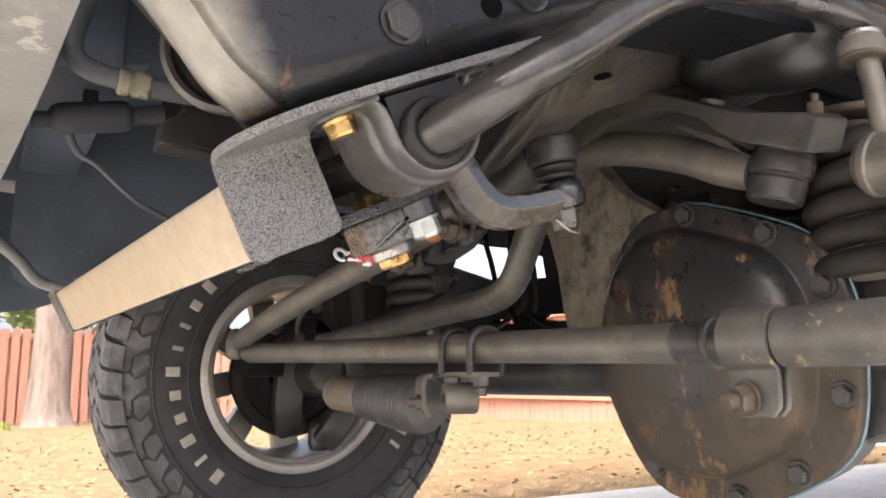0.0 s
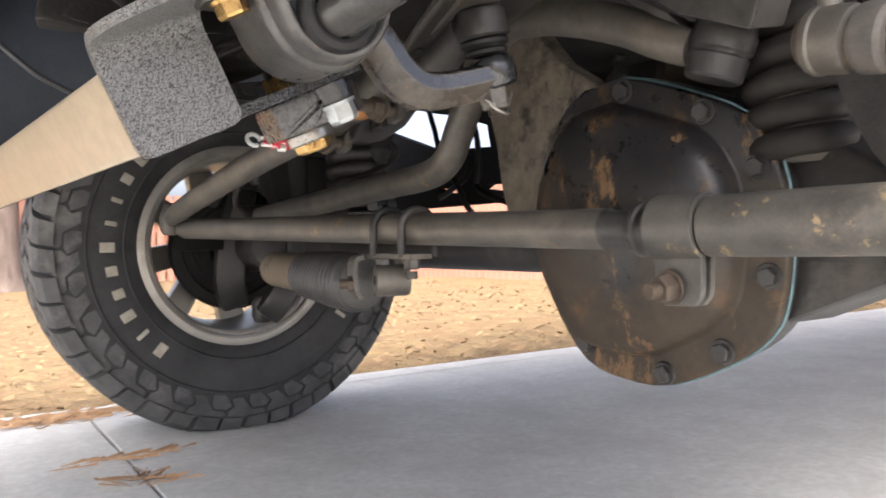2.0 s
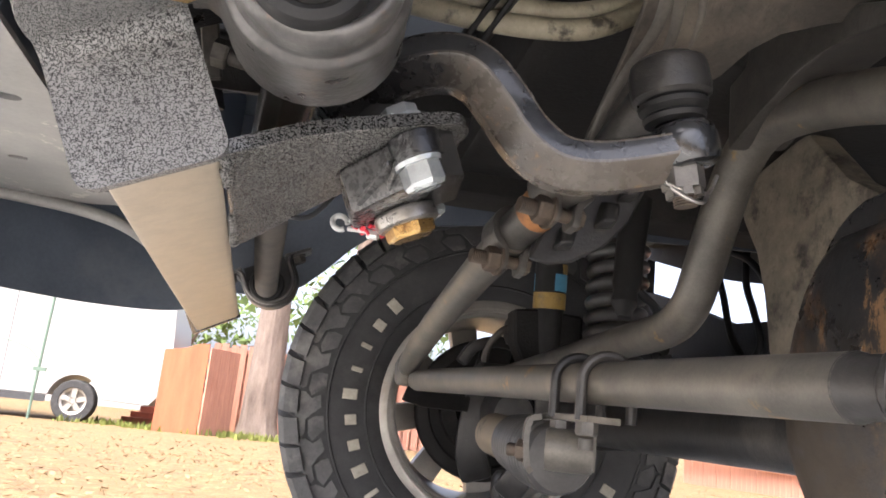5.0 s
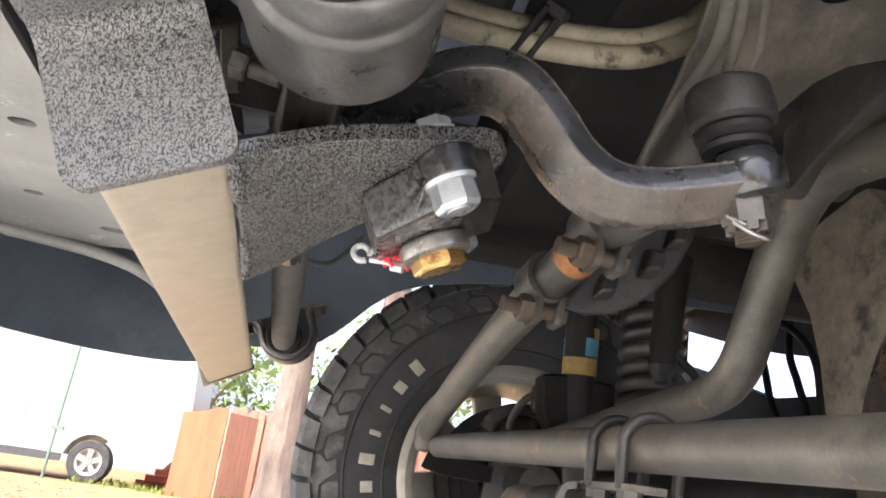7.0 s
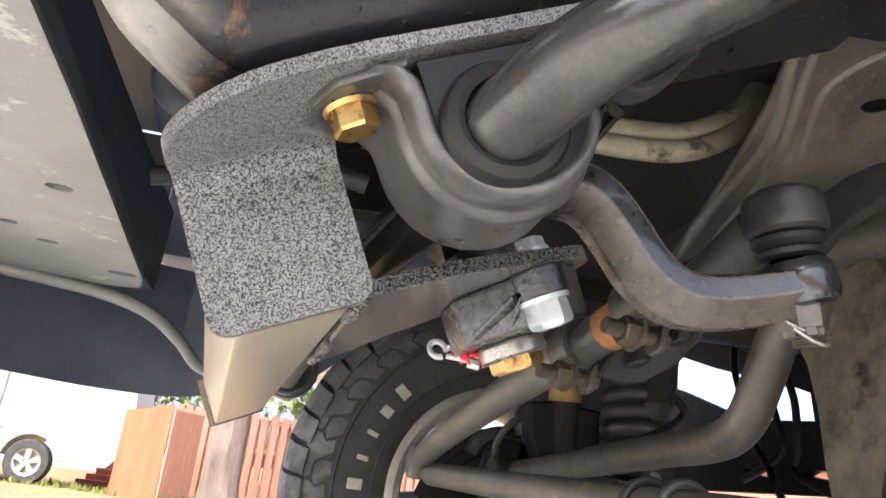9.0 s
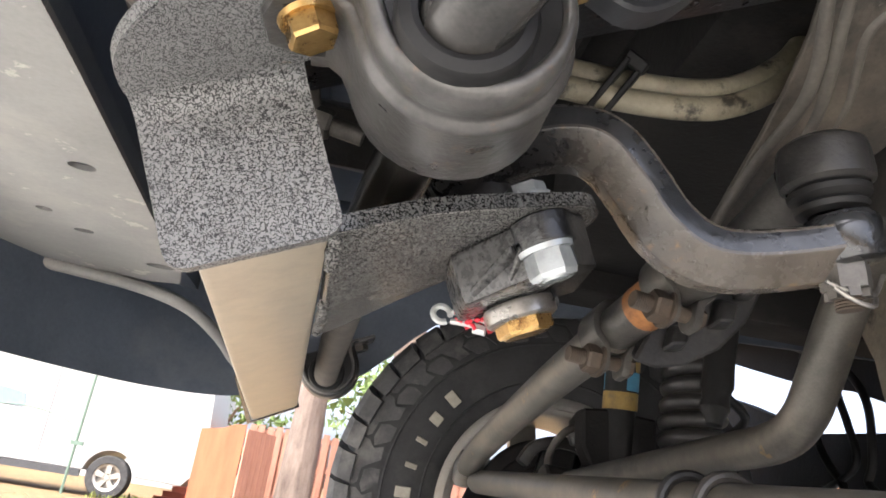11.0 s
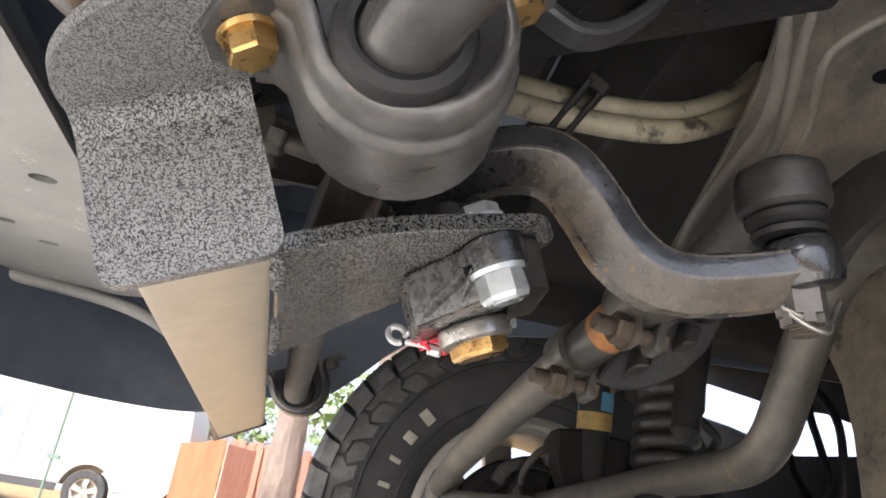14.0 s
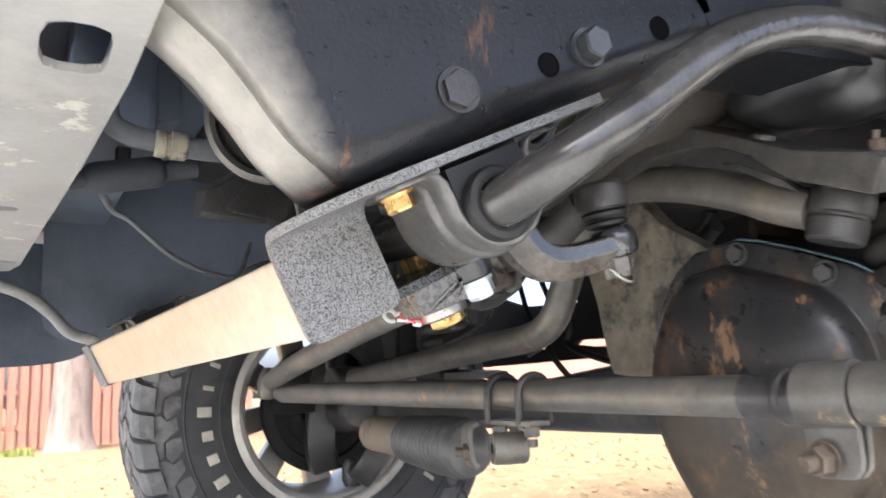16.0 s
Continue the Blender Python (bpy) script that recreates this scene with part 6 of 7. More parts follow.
def build_knuckle():
    kn = thing("steering_knuckle", (0.68, 1.58, 0.3), "dark dusty steering knuckle and brake inside the wheel", "steering knuckle")
    bm = bmesh.new()
    lathe(bm, (WC.x, 1.655, WC.z), Y, [(0.0001, 0.0), (0.05, 0.0), (0.056, -0.012), (0.084, -0.012), (0.088, -0.002), (0.106, -0.002), (0.110, -0.010), (0.128, -0.010), (0.134, -0.004), (0.135, 0.004), (0.132, 0.008), (0.0001, 0.008)], 56)
    part("brake_shield", bm, DARK, kn, "dark pressed brake dust shield", 50)
    bm = bmesh.new()
    strap_along(bm, [(0.60, 1.53, 0.235), (0.62, 1.51, 0.27), (0.655, 1.51, 0.33), (0.665, 1.515, 0.40), (0.645, 1.52, 0.47), (0.61, 1.55, 0.515)], 0.075, 0.05, (0.3, 1, 0), 4)
    round_edges(bm, 0.012, 2, 50)
    part("yoke", bm, CAST, kn, "cast C-shaped yoke")
    bm = bmesh.new()
    strap_along(bm, [(0.57, 1.62, 0.25), (0.55, 1.60, 0.31), (0.56, 1.60, 0.40), (0.585, 1.61, 0.50)], 0.06, 0.06, (0.2, 1, 0), 4)
    round_edges(bm, 0.012, 2, 50)
    part("knuckle_body", bm, CAST, kn)
    bm = bmesh.new()
    strap_along(bm, [(0.55, 1.60, 0.385), (0.50, 1.565, 0.385), (0.445, 1.505, 0.385), (0.404, 1.445, 0.390)], 0.045, 0.028, (0.4, 1, 0), 4)
    round_edges(bm, 0.008, 2, 50)
    part("steering_arm", bm, CAST, kn, "forged steering arm")
    bm = bmesh.new()
    hull8(bm, [(0.630, 1.585, 0.440), (0.715, 1.585, 0.420), (0.725, 1.585, 0.500), (0.640, 1.585, 0.520)], [(0.630, 1.66, 0.440), (0.725, 1.66, 0.415), (0.735, 1.66, 0.505), (0.640, 1.66, 0.525)])
    round_edges(bm, 0.010, 2)
    part("caliper", bm, CAST, kn, "dusty cast brake caliper")
    bm = bmesh.new()
    strap_along(bm, [(0.515, 1.60, 0.46), (0.535, 1.59, 0.492), (0.58, 1.585, 0.505), (0.64, 1.585, 0.495)], 0.030, 0.022, (0, 1, 0), 4)
    round_edges(bm, 0.006, 2, 50)
    part("caliper_bracket", bm, CAST, kn)
    bm = bmesh.new()
    tube(bm, [(0.66, 1.57, 0.49), (0.62, 1.53, 0.53), (0.57, 1.52, 0.52), (0.545, 1.53, 0.47), (0.56, 1.50, 0.42), (0.60, 1.46, 0.45)], 0.0065, 10, 6)
    part("brake_hose", bm, RUBBER_DUSTY, kn, "looped rubber brake hose")
    for z in (0.250, 0.53):
        bm = bmesh.new()
        lathe(bm, (0.605, 1.56, z), (0, 0, 1), [(0.0001, -0.03), (0.016, -0.028), (0.022, -0.015), (0.022, 0.012), (0.014, 0.025), (0.0001, 0.027)], 24)
        part("ball_joint", bm, CAST, kn)
    bm = bmesh.new()
    lathe(bm, (0.60, 1.50, 0.375), Y, [(0.0001, 0), (0.035, 0.0), (0.045, 0.02), (0.042, 0.05), (0.05, 0.08), (0.05, 0.15), (0.0001, 0.15)], 32)
    part("axle_joint", bm, CAST, kn)


def build_far_side():
    sh = thing("shock_absorber", (0.70, 1.40, 0.44), "black shock absorber with yellow and blue bands", "shock absorber")
    bm = bmesh.new()
    cyl(bm, (0.625, 1.42, 0.47), (0.615, 1.40, 0.75), 0.026)
    part("body", bm, RUBBER, sh)
    for z0, z1, m_, lab in ((0.553, 0.580, BAND_YELLOW, "faded yellow band"), (0.583, 0.612, BLUE, "blue band"), (0.614, 0.63, BAND_YELLOW, "faded yellow band")):
        bm = bmesh.new()
        cyl(bm, (0.6225, 1.4135, z0), (0.6215, 1.4115, z1), 0.0275)
        part("band", bm, m_, sh, lab)
    arm = thing("control_arm", (0.9, 1.3, 0.4), "dark stamped lower control arm running rearward", "control arm")
    bm = bmesh.new()
    hull8(bm, [(0.70, 1.33, 0.33), (0.70, 1.39, 0.33), (0.70, 1.39, 0.38), (0.70, 1.33, 0.38)], [(1.25, 1.20, 0.42), (1.25, 1.26, 0.42), (1.25, 1.26, 0.47), (1.25, 1.20, 0.47)])
    round_edges(bm, 0.008, 2)
    part("arm", bm, DARK, arm)
    br = thing("shock_bracket", (0.63, 1.42, 0.42), "dark folded shock mount bracket", "bracket")
    bm = bmesh.new()
    slab(bm, [(0.56, 1.40, 0.545), (0.60, 1.40, 0.55), (0.68, 1.40, 0.545), (0.68, 1.40, 0.43), (0.60, 1.40, 0.42), (0.565, 1.40, 0.49)], (0, 0.05, 0))
    round_edges(bm, 0.004, 1)
    part("plate", bm, DARK, br)
    stop = thing("bump_stop_mount", (0.628, 1.075, 0.5), "dark lumpy bump stop mount beside the far coil", "bump stop")
    bm = bmesh.new()
    lathe(bm, (0.622, 1.075, 0.500), (0.05, 0, 1), [(0.0001, 0), (0.009, 0.002), (0.011, 0.012), (0.017, 0.022), (0.015, 0.036), (0.019, 0.048), (0.017, 0.070), (0.02, 0.09), (0.02, 0.16)], 24)
    roughen(bm, 0.003, 45)
    part("mount", bm, RUBBER, stop)
    wire = thing("brake_line", (0.66, 1.2, 0.5), "thin black brake hose looping to the wheel", "brake hose")
    bm = bmesh.new()
    tube(bm, [(0.60, 1.05, 0.66), (0.62, 1.08, 0.62), (0.66, 1.14, 0.56), (0.72, 1.2, 0.53), (0.70, 1.36, 0.49), (0.64, 1.5, 0.47)], 0.006, 10, 5)
    part("hose", bm, RUBBER, wire)
    fuel = thing("fuel_lines", (0.93, 1.35, 0.55), "three thin black lines hanging behind the axle", "hose")
    for line in ([(0.95, 1.45, 0.74), (0.93, 1.421, 0.665), (0.93, 1.399, 0.610), (0.93, 1.374, 0.545), (0.93, 1.340, 0.508), (0.93, 1.315, 0.488), (0.93, 1.295, 0.455), (0.95, 1.28, 0.42)],
                 [(0.95, 1.36, 0.72), (0.93, 1.328, 0.630), (0.93, 1.302, 0.575), (0.93, 1.280, 0.520), (0.93, 1.315, 0.493), (0.94, 1.40, 0.47)],
                 [(0.95, 1.50, 0.73), (0.93, 1.404, 0.697), (0.93, 1.33, 0.668), (0.93, 1.279, 0.631), (0.93, 1.251, 0.587), (0.93, 1.244, 0.515), (0.93, 1.252, 0.484), (0.93, 1.193, 0.459), (0.95, 1.10, 0.43)]):
        bm = bmesh.new()
        tube(bm, line, 0.0062, 10, 5)
        part("line", bm, RUBBER, fuel)
    ex = thing("exhaust_pipe", (1.1, 1.0, 0.5), "dark pipes and cables behind the axle", "pipe")
    bm = bmesh.new()
    tube(bm, [(0.86, 0.80, 0.62), (0.88, 0.92, 0.55), (0.92, 0.98, 0.45), (1.0, 1.02, 0.42), (1.5, 1.05, 0.42)], 0.012, 12, 4)
    tube(bm, [(0.92, 0.86, 0.66), (0.95, 0.96, 0.56), (0.98, 1.0, 0.46), (1.05, 1.02, 0.40)], 0.009, 12, 4)
    part("pipe", bm, RUBBER, ex)


def build_near_side():
    sh = thing("shock_absorber", (0.80, 0.325, 0.58), "yellow-bodied shock absorber beside the coil spring", "shock absorber")
    bm = bmesh.new()
    lathe(bm, (0.80, 0.322, 0), (0, 0, 1), [(0.0001, 0.602), (0.018, 0.602), (0.024, 0.608), (0.024, 0.80), (0.0001, 0.80)], 28)
    part("body", bm, YELLOW, sh)
    bm = bmesh.new()
    cyl(bm, (0.80, 0.322, 0.50), (0.80, 0.322, 0.604), 0.009)
    part("rod", bm, STEEL_DULL, sh, "bare steel rod")
    bm = bmesh.new()
    lathe(bm, (0.77, 0.322, 0.505), (1, 0, 0), [(0.0001, 0), (0.02, 0), (0.022, 0.004), (0.022, 0.05), (0.0001, 0.052)], 24)
    part("eye", bm, RUBBER_DUSTY, sh)
    hose = thing("axle_hose", (0.74, 0.36, 0.6), "thick dusty black hose looped over the axle bracket", "hose")
    bm = bmesh.new()
    tube(bm, [(0.73, 0.21, 0.650), (0.74, 0.285, 0.644), (0.742, 0.345, 0.634), (0.742, 0.380, 0.622), (0.742, 0.382, 0.600), (0.74, 0.360, 0.584), (0.735, 0.315, 0.590), (0.72, 0.255, 0.606), (0.70, 0.20, 0.615)], 0.0150, 18, 6)
    part("hose", bm, RUBBER_DUSTY, hose)
    bm = bmesh.new()
    lathe(bm, (0.742, 0.300, 0.642), (-0.03, -1, 0.1), [(0.0150, 0), (0.0172, 0.001), (0.0172, 0.010), (0.0150, 0.011)], 24)
    part("clip", bm, STEEL_DULL, hose, "narrow steel hose clip")


# ---- bumper, air dam, hoses, underbody ----
def build_bumper():
    bp = thing("front_bumper", (-0.2, 0.8, 0.57), "dusty beige bumper valance above a blue-black air dam", "bumper")
    bm = bmesh.new()
    outline = [(0.035, 0.22), (0.033, 0.38), (0.032, 0.46), (0.0235, 0.62), (0.011, 0.80), (0.0, 0.95), (-0.010, 1.10), (-0.022, 1.155), (-0.06, 1.17), (-0.42, 1.16), (-0.52, 0.9), (-0.52, 0.22)]

    def oval(cx, cy, rx, ry, power=2.0, n=16, turn=0.0):
        out = []
        for i in range(n):
            w = 2 * math.pi * i / n
            k = (abs(math.cos(w)) ** power + abs(math.sin(w)) ** power) ** (-1 / power)
            a, b = rx * k * math.cos(w), ry * k * math.sin(w)
            out.append((cx + a * math.cos(turn) - b * math.sin(turn), cy + a * math.sin(turn) + b * math.cos(turn), 0.575))
        return out
    holes = [oval(0.003, 0.427, 0.016, 0.030, 4.0), oval(-0.030, 1.083, 0.016, 0.010), oval(-0.027, 0.793, 0.011, 0.009), oval(-0.085, 0.985, 0.010, 0.007), oval(-0.105, 0.93, 0.008, 0.007), oval(-0.20, 0.72, 0.012, 0.010), oval(-0.19, 0.98, 0.01, 0.008)]
    slab_with_holes(bm, [(x, y, 0.575) for x, y in outline], holes, (0, 0, 0.005))
    panel = part("valance_panel", bm, VALANCE, bp, "dusty beige underside panel with slots", 30)
    bm = bmesh.new()
    strap_along(bm, [(x - 0.004, y, 0.5885) for x, y in outline[:8]], 0.018, 0.003, (0, 0, 1), 3)
    part("rear_lip", bm, NAVY, bp, "upturned rear lip")
    bm = bmesh.new()
    tube(bm, [(-0.30, 1.10, 0.572), (-0.16, 1.15, 0.571), (-0.07, 1.17, 0.566), (-0.01, 1.18, 0.552), (0.03, 1.205, 0.527), (0.055, 1.225, 0.503), (0.09, 1.235, 0.492)], 0.008, 12, 5)
    part("rolled_edge", bm, VALANCE, bp, "pale rolled edge of the panel")
    bm = bmesh.new()
    low = smooth_path([(-0.46, 0.20, 0.455), (-0.40, 0.55, 0.455), (-0.30, 0.85, 0.455), (-0.20, 1.07, 0.456), (-0.13, 1.19, 0.457), (-0.06, 1.255, 0.458), (0.02, 1.285, 0.462), (0.07, 1.295, 0.473), (0.11, 1.30, 0.50), (0.16, 1.305, 0.55)], 5)
    rows = [low, [p + Vector((-0.004, 0.012, 0.05)) for p in low], [Vector((p.x - 0.004, p.y + 0.02, max(p.z + 0.06, 0.64))) for p in low]]
    vs = [[bm.verts.new(p) for p in row] for row in rows]
    back = [[bm.verts.new(p + Vector((-0.002, 0.004, 0))) for p in row] for row in rows]
    for a, b in zip(vs, vs[1:]):
        for i in range(len(low) - 1):
            bm.faces.new((a[i], a[i + 1], b[i + 1], b[i]))
    for a, b in zip(back, back[1:]):
        for i in range(len(low) - 1):
            bm.faces.new((a[i], b[i], b[i + 1], a[i + 1]))
    for i in range(len(low) - 1):
        bm.faces.new((vs[0][i], back[0][i], back[0][i + 1], vs[0][i + 1]))
    part("air_dam", bm, NAVY, bp, "curved blue-black plastic air dam", 50)
    bm = bmesh.new()
    block(bm, (-0.50, 0.22, 0.60), (-0.03, 1.30, 0.72))
    part("beam", bm, NAVY, bp, "dark bumper core")


def build_hoses():
    hz = thing("cooler_hoses", (0.35, 0.62, 0.64), "pair of grubby cream hydraulic hoses", "hose")
    line = [(0.20, 0.600, 0.630), (0.268, 0.608, 0.620), (0.330, 0.610, 0.6165), (0.385, 0.610, 0.6195), (0.418, 0.611, 0.631), (0.448, 0.613, 0.655), (0.47, 0.618, 0.69)]
    for dx in (0.0, 0.0152):
        bm = bmesh.new()
        tube(bm, [Vector(p) + Vector((0.0, dx * 0.25, dx * 0.95)) for p in line], 0.0076, 14, 5)
        part("hose", bm, HOSE, hz)
    clip = thing("hose_clip", (0.349, 0.62, 0.63), "black plastic clip round the two hoses", "clip")
    bm = bmesh.new()
    o = Vector((0.336, 0.611, 0.6205))
    for s in (-1, 1):
        m_ = Matrix.Translation(o + Vector((0.0055 * s, 0, 0))) @ Euler((0.58, 0.55, 0)).to_matrix().to_4x4()
        block(bm, (-0.002, -0.0125, -0.026), (0.002, 0.0125, 0.024), m_)
    m_ = Matrix.Translation(o) @ Euler((0.58, 0.55, 0)).to_matrix().to_4x4()
    block(bm, (-0.0075, -0.0125, 0.018), (0.0075, 0.0125, 0.026), m_)
    block(bm, (-0.0045, -0.0125, -0.036), (0.0045, -0.006, -0.018), m_)
    round_edges(bm, 0.001, 1)
    part("clip_body", bm, RUBBER, clip)
    pipe = thing("coolant_pipe", (0.08, 0.72, 0.63), "grey bent pipe with a pale hose fitting", "pipe")
    bm = bmesh.new()
    tube(bm, [(0.076, 0.72, 0.785), (0.060, 0.72, 0.722), (0.050, 0.72, 0.684), (0.045, 0.72, 0.658), (0.049, 0.72, 0.640), (0.064, 0.72, 0.631), (0.084, 0.72, 0.6275), (0.12, 0.72, 0.624), (0.20, 0.72, 0.625)], lambda t: 0.0122 - 0.0026 * min(1, t * 2.2), 16, 5)
    part("pipe", bm, PIPE_GREY, pipe)
    bm = bmesh.new()
    lathe(bm, (0.084, 0.720, 0.6255), (1, 0, -0.04), [(0.0001, 0), (0.0105, 0), (0.0120, 0.002), (0.0120, 0.009), (0.0105, 0.010), (0.0105, 0.013), (0.0125, 0.014), (0.0125, 0.026), (0.0105, 0.028), (0.0001, 0.028)], 24)
    part("fitting", bm, HOSE, pipe, "pale crimped hose fitting")
    cable = thing("wiring_cable", (0.05, 0.9, 0.6), "thin dark cable hanging behind the bumper", "cable")
    bm = bmesh.new()
    tube(bm, [(0.060, 0.92, 0.650), (0.062, 0.935, 0.636), (0.075, 0.95, 0.617), (0.093, 0.95, 0.607), (0.116, 0.95, 0.587), (0.138, 0.95, 0.569), (0.161, 0.95, 0.557), (0.183, 0.95, 0.549), (0.22, 0.97, 0.55), (0.25, 1.02, 0.60)], lambda t: 0.0030 + 0.0028 * max(0, 1 - t * 3.2), 10, 5)
    part("cable", bm, PIPE_GREY, cable)
    can = thing("vapour_canister", (0.075, 0.86, 0.633), "dark plastic canister with a thin neck behind the bumper", "canister")
    bm = bmesh.new()
    lathe(bm, (0.040, 0.86, 0.625), (1, 0, 0.21), [(0.0001, -0.018), (0.0085, -0.018), (0.0092, -0.016), (0.0085, -0.002), (0.0115, 0.0), (0.0150, 0.004), (0.0165, 0.012), (0.0165, 0.068), (0.0150, 0.074), (0.0105, 0.078), (0.0105, 0.110), (0.0001, 0.110)], 26)
    part("body", bm, CANISTER, can)
    bm = bmesh.new()
    block(bm, (0.068, 0.852, 0.640), (0.082, 0.868, 0.675))
    round_edges(bm, 0.002, 1)
    part("hanger", bm, DARK, can)


def build_underbody():
    ub = thing("underbody", (1.0, 0.9, 0.8), "dark dusty engine bay underside and inner fenders", "vehicle body", kind="structure")

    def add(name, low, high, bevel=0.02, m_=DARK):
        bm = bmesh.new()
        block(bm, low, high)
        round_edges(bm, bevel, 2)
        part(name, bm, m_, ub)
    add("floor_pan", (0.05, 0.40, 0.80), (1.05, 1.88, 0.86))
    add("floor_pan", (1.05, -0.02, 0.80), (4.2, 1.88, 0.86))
    # Navy here paints blue haze over the inner fender.
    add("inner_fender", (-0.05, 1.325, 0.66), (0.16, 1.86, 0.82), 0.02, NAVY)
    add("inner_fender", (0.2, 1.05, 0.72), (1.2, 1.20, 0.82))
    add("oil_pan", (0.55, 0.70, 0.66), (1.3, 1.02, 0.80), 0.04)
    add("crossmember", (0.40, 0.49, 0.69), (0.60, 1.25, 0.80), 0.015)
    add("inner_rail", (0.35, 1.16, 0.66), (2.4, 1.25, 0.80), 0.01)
    # Navy tone again stands in for haze behind the bumper.
    add("radiator_support", (0.02, 0.80, 0.66), (0.10, 1.25, 0.80), 0.01, NAVY)
    bm = bmesh.new()
    hull8(bm, [(0.045, 0.83, 0.668), (0.128, 0.83, 0.690), (0.128, 0.83, 0.80), (0.045, 0.83, 0.80)], [(0.045, 1.0, 0.668), (0.128, 1.0, 0.690), (0.128, 1.0, 0.80), (0.045, 1.0, 0.80)])
    round_edges(bm, 0.006, 2)
    part("washer_tank", bm, NAVY, ub, "dusty blue-grey plastic tank")
    # Added filler panel; its navy hides a black gap above.
    add("navy_filler_panel", (-0.02, 0.50, 0.772), (0.36, 1.30, 0.782), 0.003, NAVY)
    # Unseen upper body, added so the vehicle casts its shadow.
    add("hood", (-0.35, -0.02, 1.05), (1.0, 1.86, 1.10), 0.03, VAN_TRIM)
    add("cabin", (1.0, -0.02, 0.86), (4.2, 1.88, 1.75), 0.08, VAN_TRIM)
    add("fender_side", (-0.3, 1.84, 0.84), (1.0, 1.88, 1.05), 0.015, VAN_TRIM)
    add("fender_side", (-0.3, -0.04, 0.93), (1.0, 0.0, 1.05), 0.015, VAN_TRIM)
    # Two unseen plates, added to keep the sun off the brace.
    add("inner_fender", (-0.40, -0.02, 0.700), (0.08, 0.36, 0.715), 0.004)
    add("unseen_fender_block", (-0.44, -0.045, 0.60), (0.10, -0.005, 0.815), 0.015, VAN_TRIM)
    add("grille_panel", (-0.48, 0.0, 0.70), (-0.44, 1.84, 1.06), 0.015, VAN_TRIM)
    bm = bmesh.new()
    rows = []
    for k in range(25):
        w = radians(50 + 108 * k / 24)
        rows.append([bm.verts.new((WC.x + math.cos(w) * (0.47 + dr), y, WC.z + math.sin(w) * (0.47 + dr))) for y, dr in ((1.312, 0.0), (1.86, 0.0), (1.86, 0.006), (1.312, 0.006))])
    for a, b in zip(rows, rows[1:]):
        for i in range(4):
            bm.faces.new((a[i], a[(i + 1) % 4], b[(i + 1) % 4], b[i]))
    part("wheel_arch_liner", bm, NAVY, ub, "blue-black plastic wheel arch liner")
    bm = bmesh.new()
    slab(bm, [(x, 1.30, z) for x, z in ((0.09, 0.500), (0.18, 0.503), (0.215, 0.524), (0.245, 0.552), (0.275, 0.585), (0.305, 0.611), (0.35, 0.630), (0.41, 0.643), (0.55, 0.665), (0.75, 0.665), (1.3, 0.69), (1.3, 0.86), (0.02, 0.86), (0.02, 0.50))], (0, 0.006, 0))
    part("liner_wall", bm, NAVY, ub)
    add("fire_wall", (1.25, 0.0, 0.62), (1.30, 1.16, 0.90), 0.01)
    # Added backdrop sheet for the dark behind the axle; bright gaps are cut out.
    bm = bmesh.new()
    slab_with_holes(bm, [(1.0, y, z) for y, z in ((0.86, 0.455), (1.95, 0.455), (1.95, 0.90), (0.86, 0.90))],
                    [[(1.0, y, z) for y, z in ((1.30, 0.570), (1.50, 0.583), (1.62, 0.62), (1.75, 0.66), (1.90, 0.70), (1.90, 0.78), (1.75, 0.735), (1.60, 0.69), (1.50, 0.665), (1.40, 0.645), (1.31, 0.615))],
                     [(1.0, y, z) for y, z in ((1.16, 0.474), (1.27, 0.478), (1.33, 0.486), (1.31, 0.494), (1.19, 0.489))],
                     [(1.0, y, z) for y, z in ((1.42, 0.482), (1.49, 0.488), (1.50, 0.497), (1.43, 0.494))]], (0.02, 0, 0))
    part("dark_backdrop", bm, DARK, ub, "added dark sheet with openings, standing for the dark behind the axle")
    bm = bmesh.new()
    hull8(bm, [(0.100, 0.600, 0.538), (0.104, 0.600, 0.556), (0.140, 0.600, 0.577), (0.150, 0.600, 0.534)], [(0.110, 0.68, 0.552), (0.112, 0.68, 0.575), (0.150, 0.68, 0.60), (0.165, 0.68, 0.55)])
    hull8(bm, [(0.114, 0.596, 0.540), (0.140, 0.596, 0.574), (0.178, 0.596, 0.569), (0.160, 0.596, 0.533)], [(0.215, 0.66, 0.556), (0.215, 0.66, 0.60), (0.26, 0.66, 0.60), (0.251, 0.66, 0.560)])
    round_edges(bm, 0.003, 2)
    part("bracket", bm, CAST, ub, "dark folded bracket behind the frame nose")
    # Dark blocks added to fill the view behind the axle.
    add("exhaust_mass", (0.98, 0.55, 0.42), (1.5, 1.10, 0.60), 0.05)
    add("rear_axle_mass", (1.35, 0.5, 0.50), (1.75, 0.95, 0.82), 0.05)


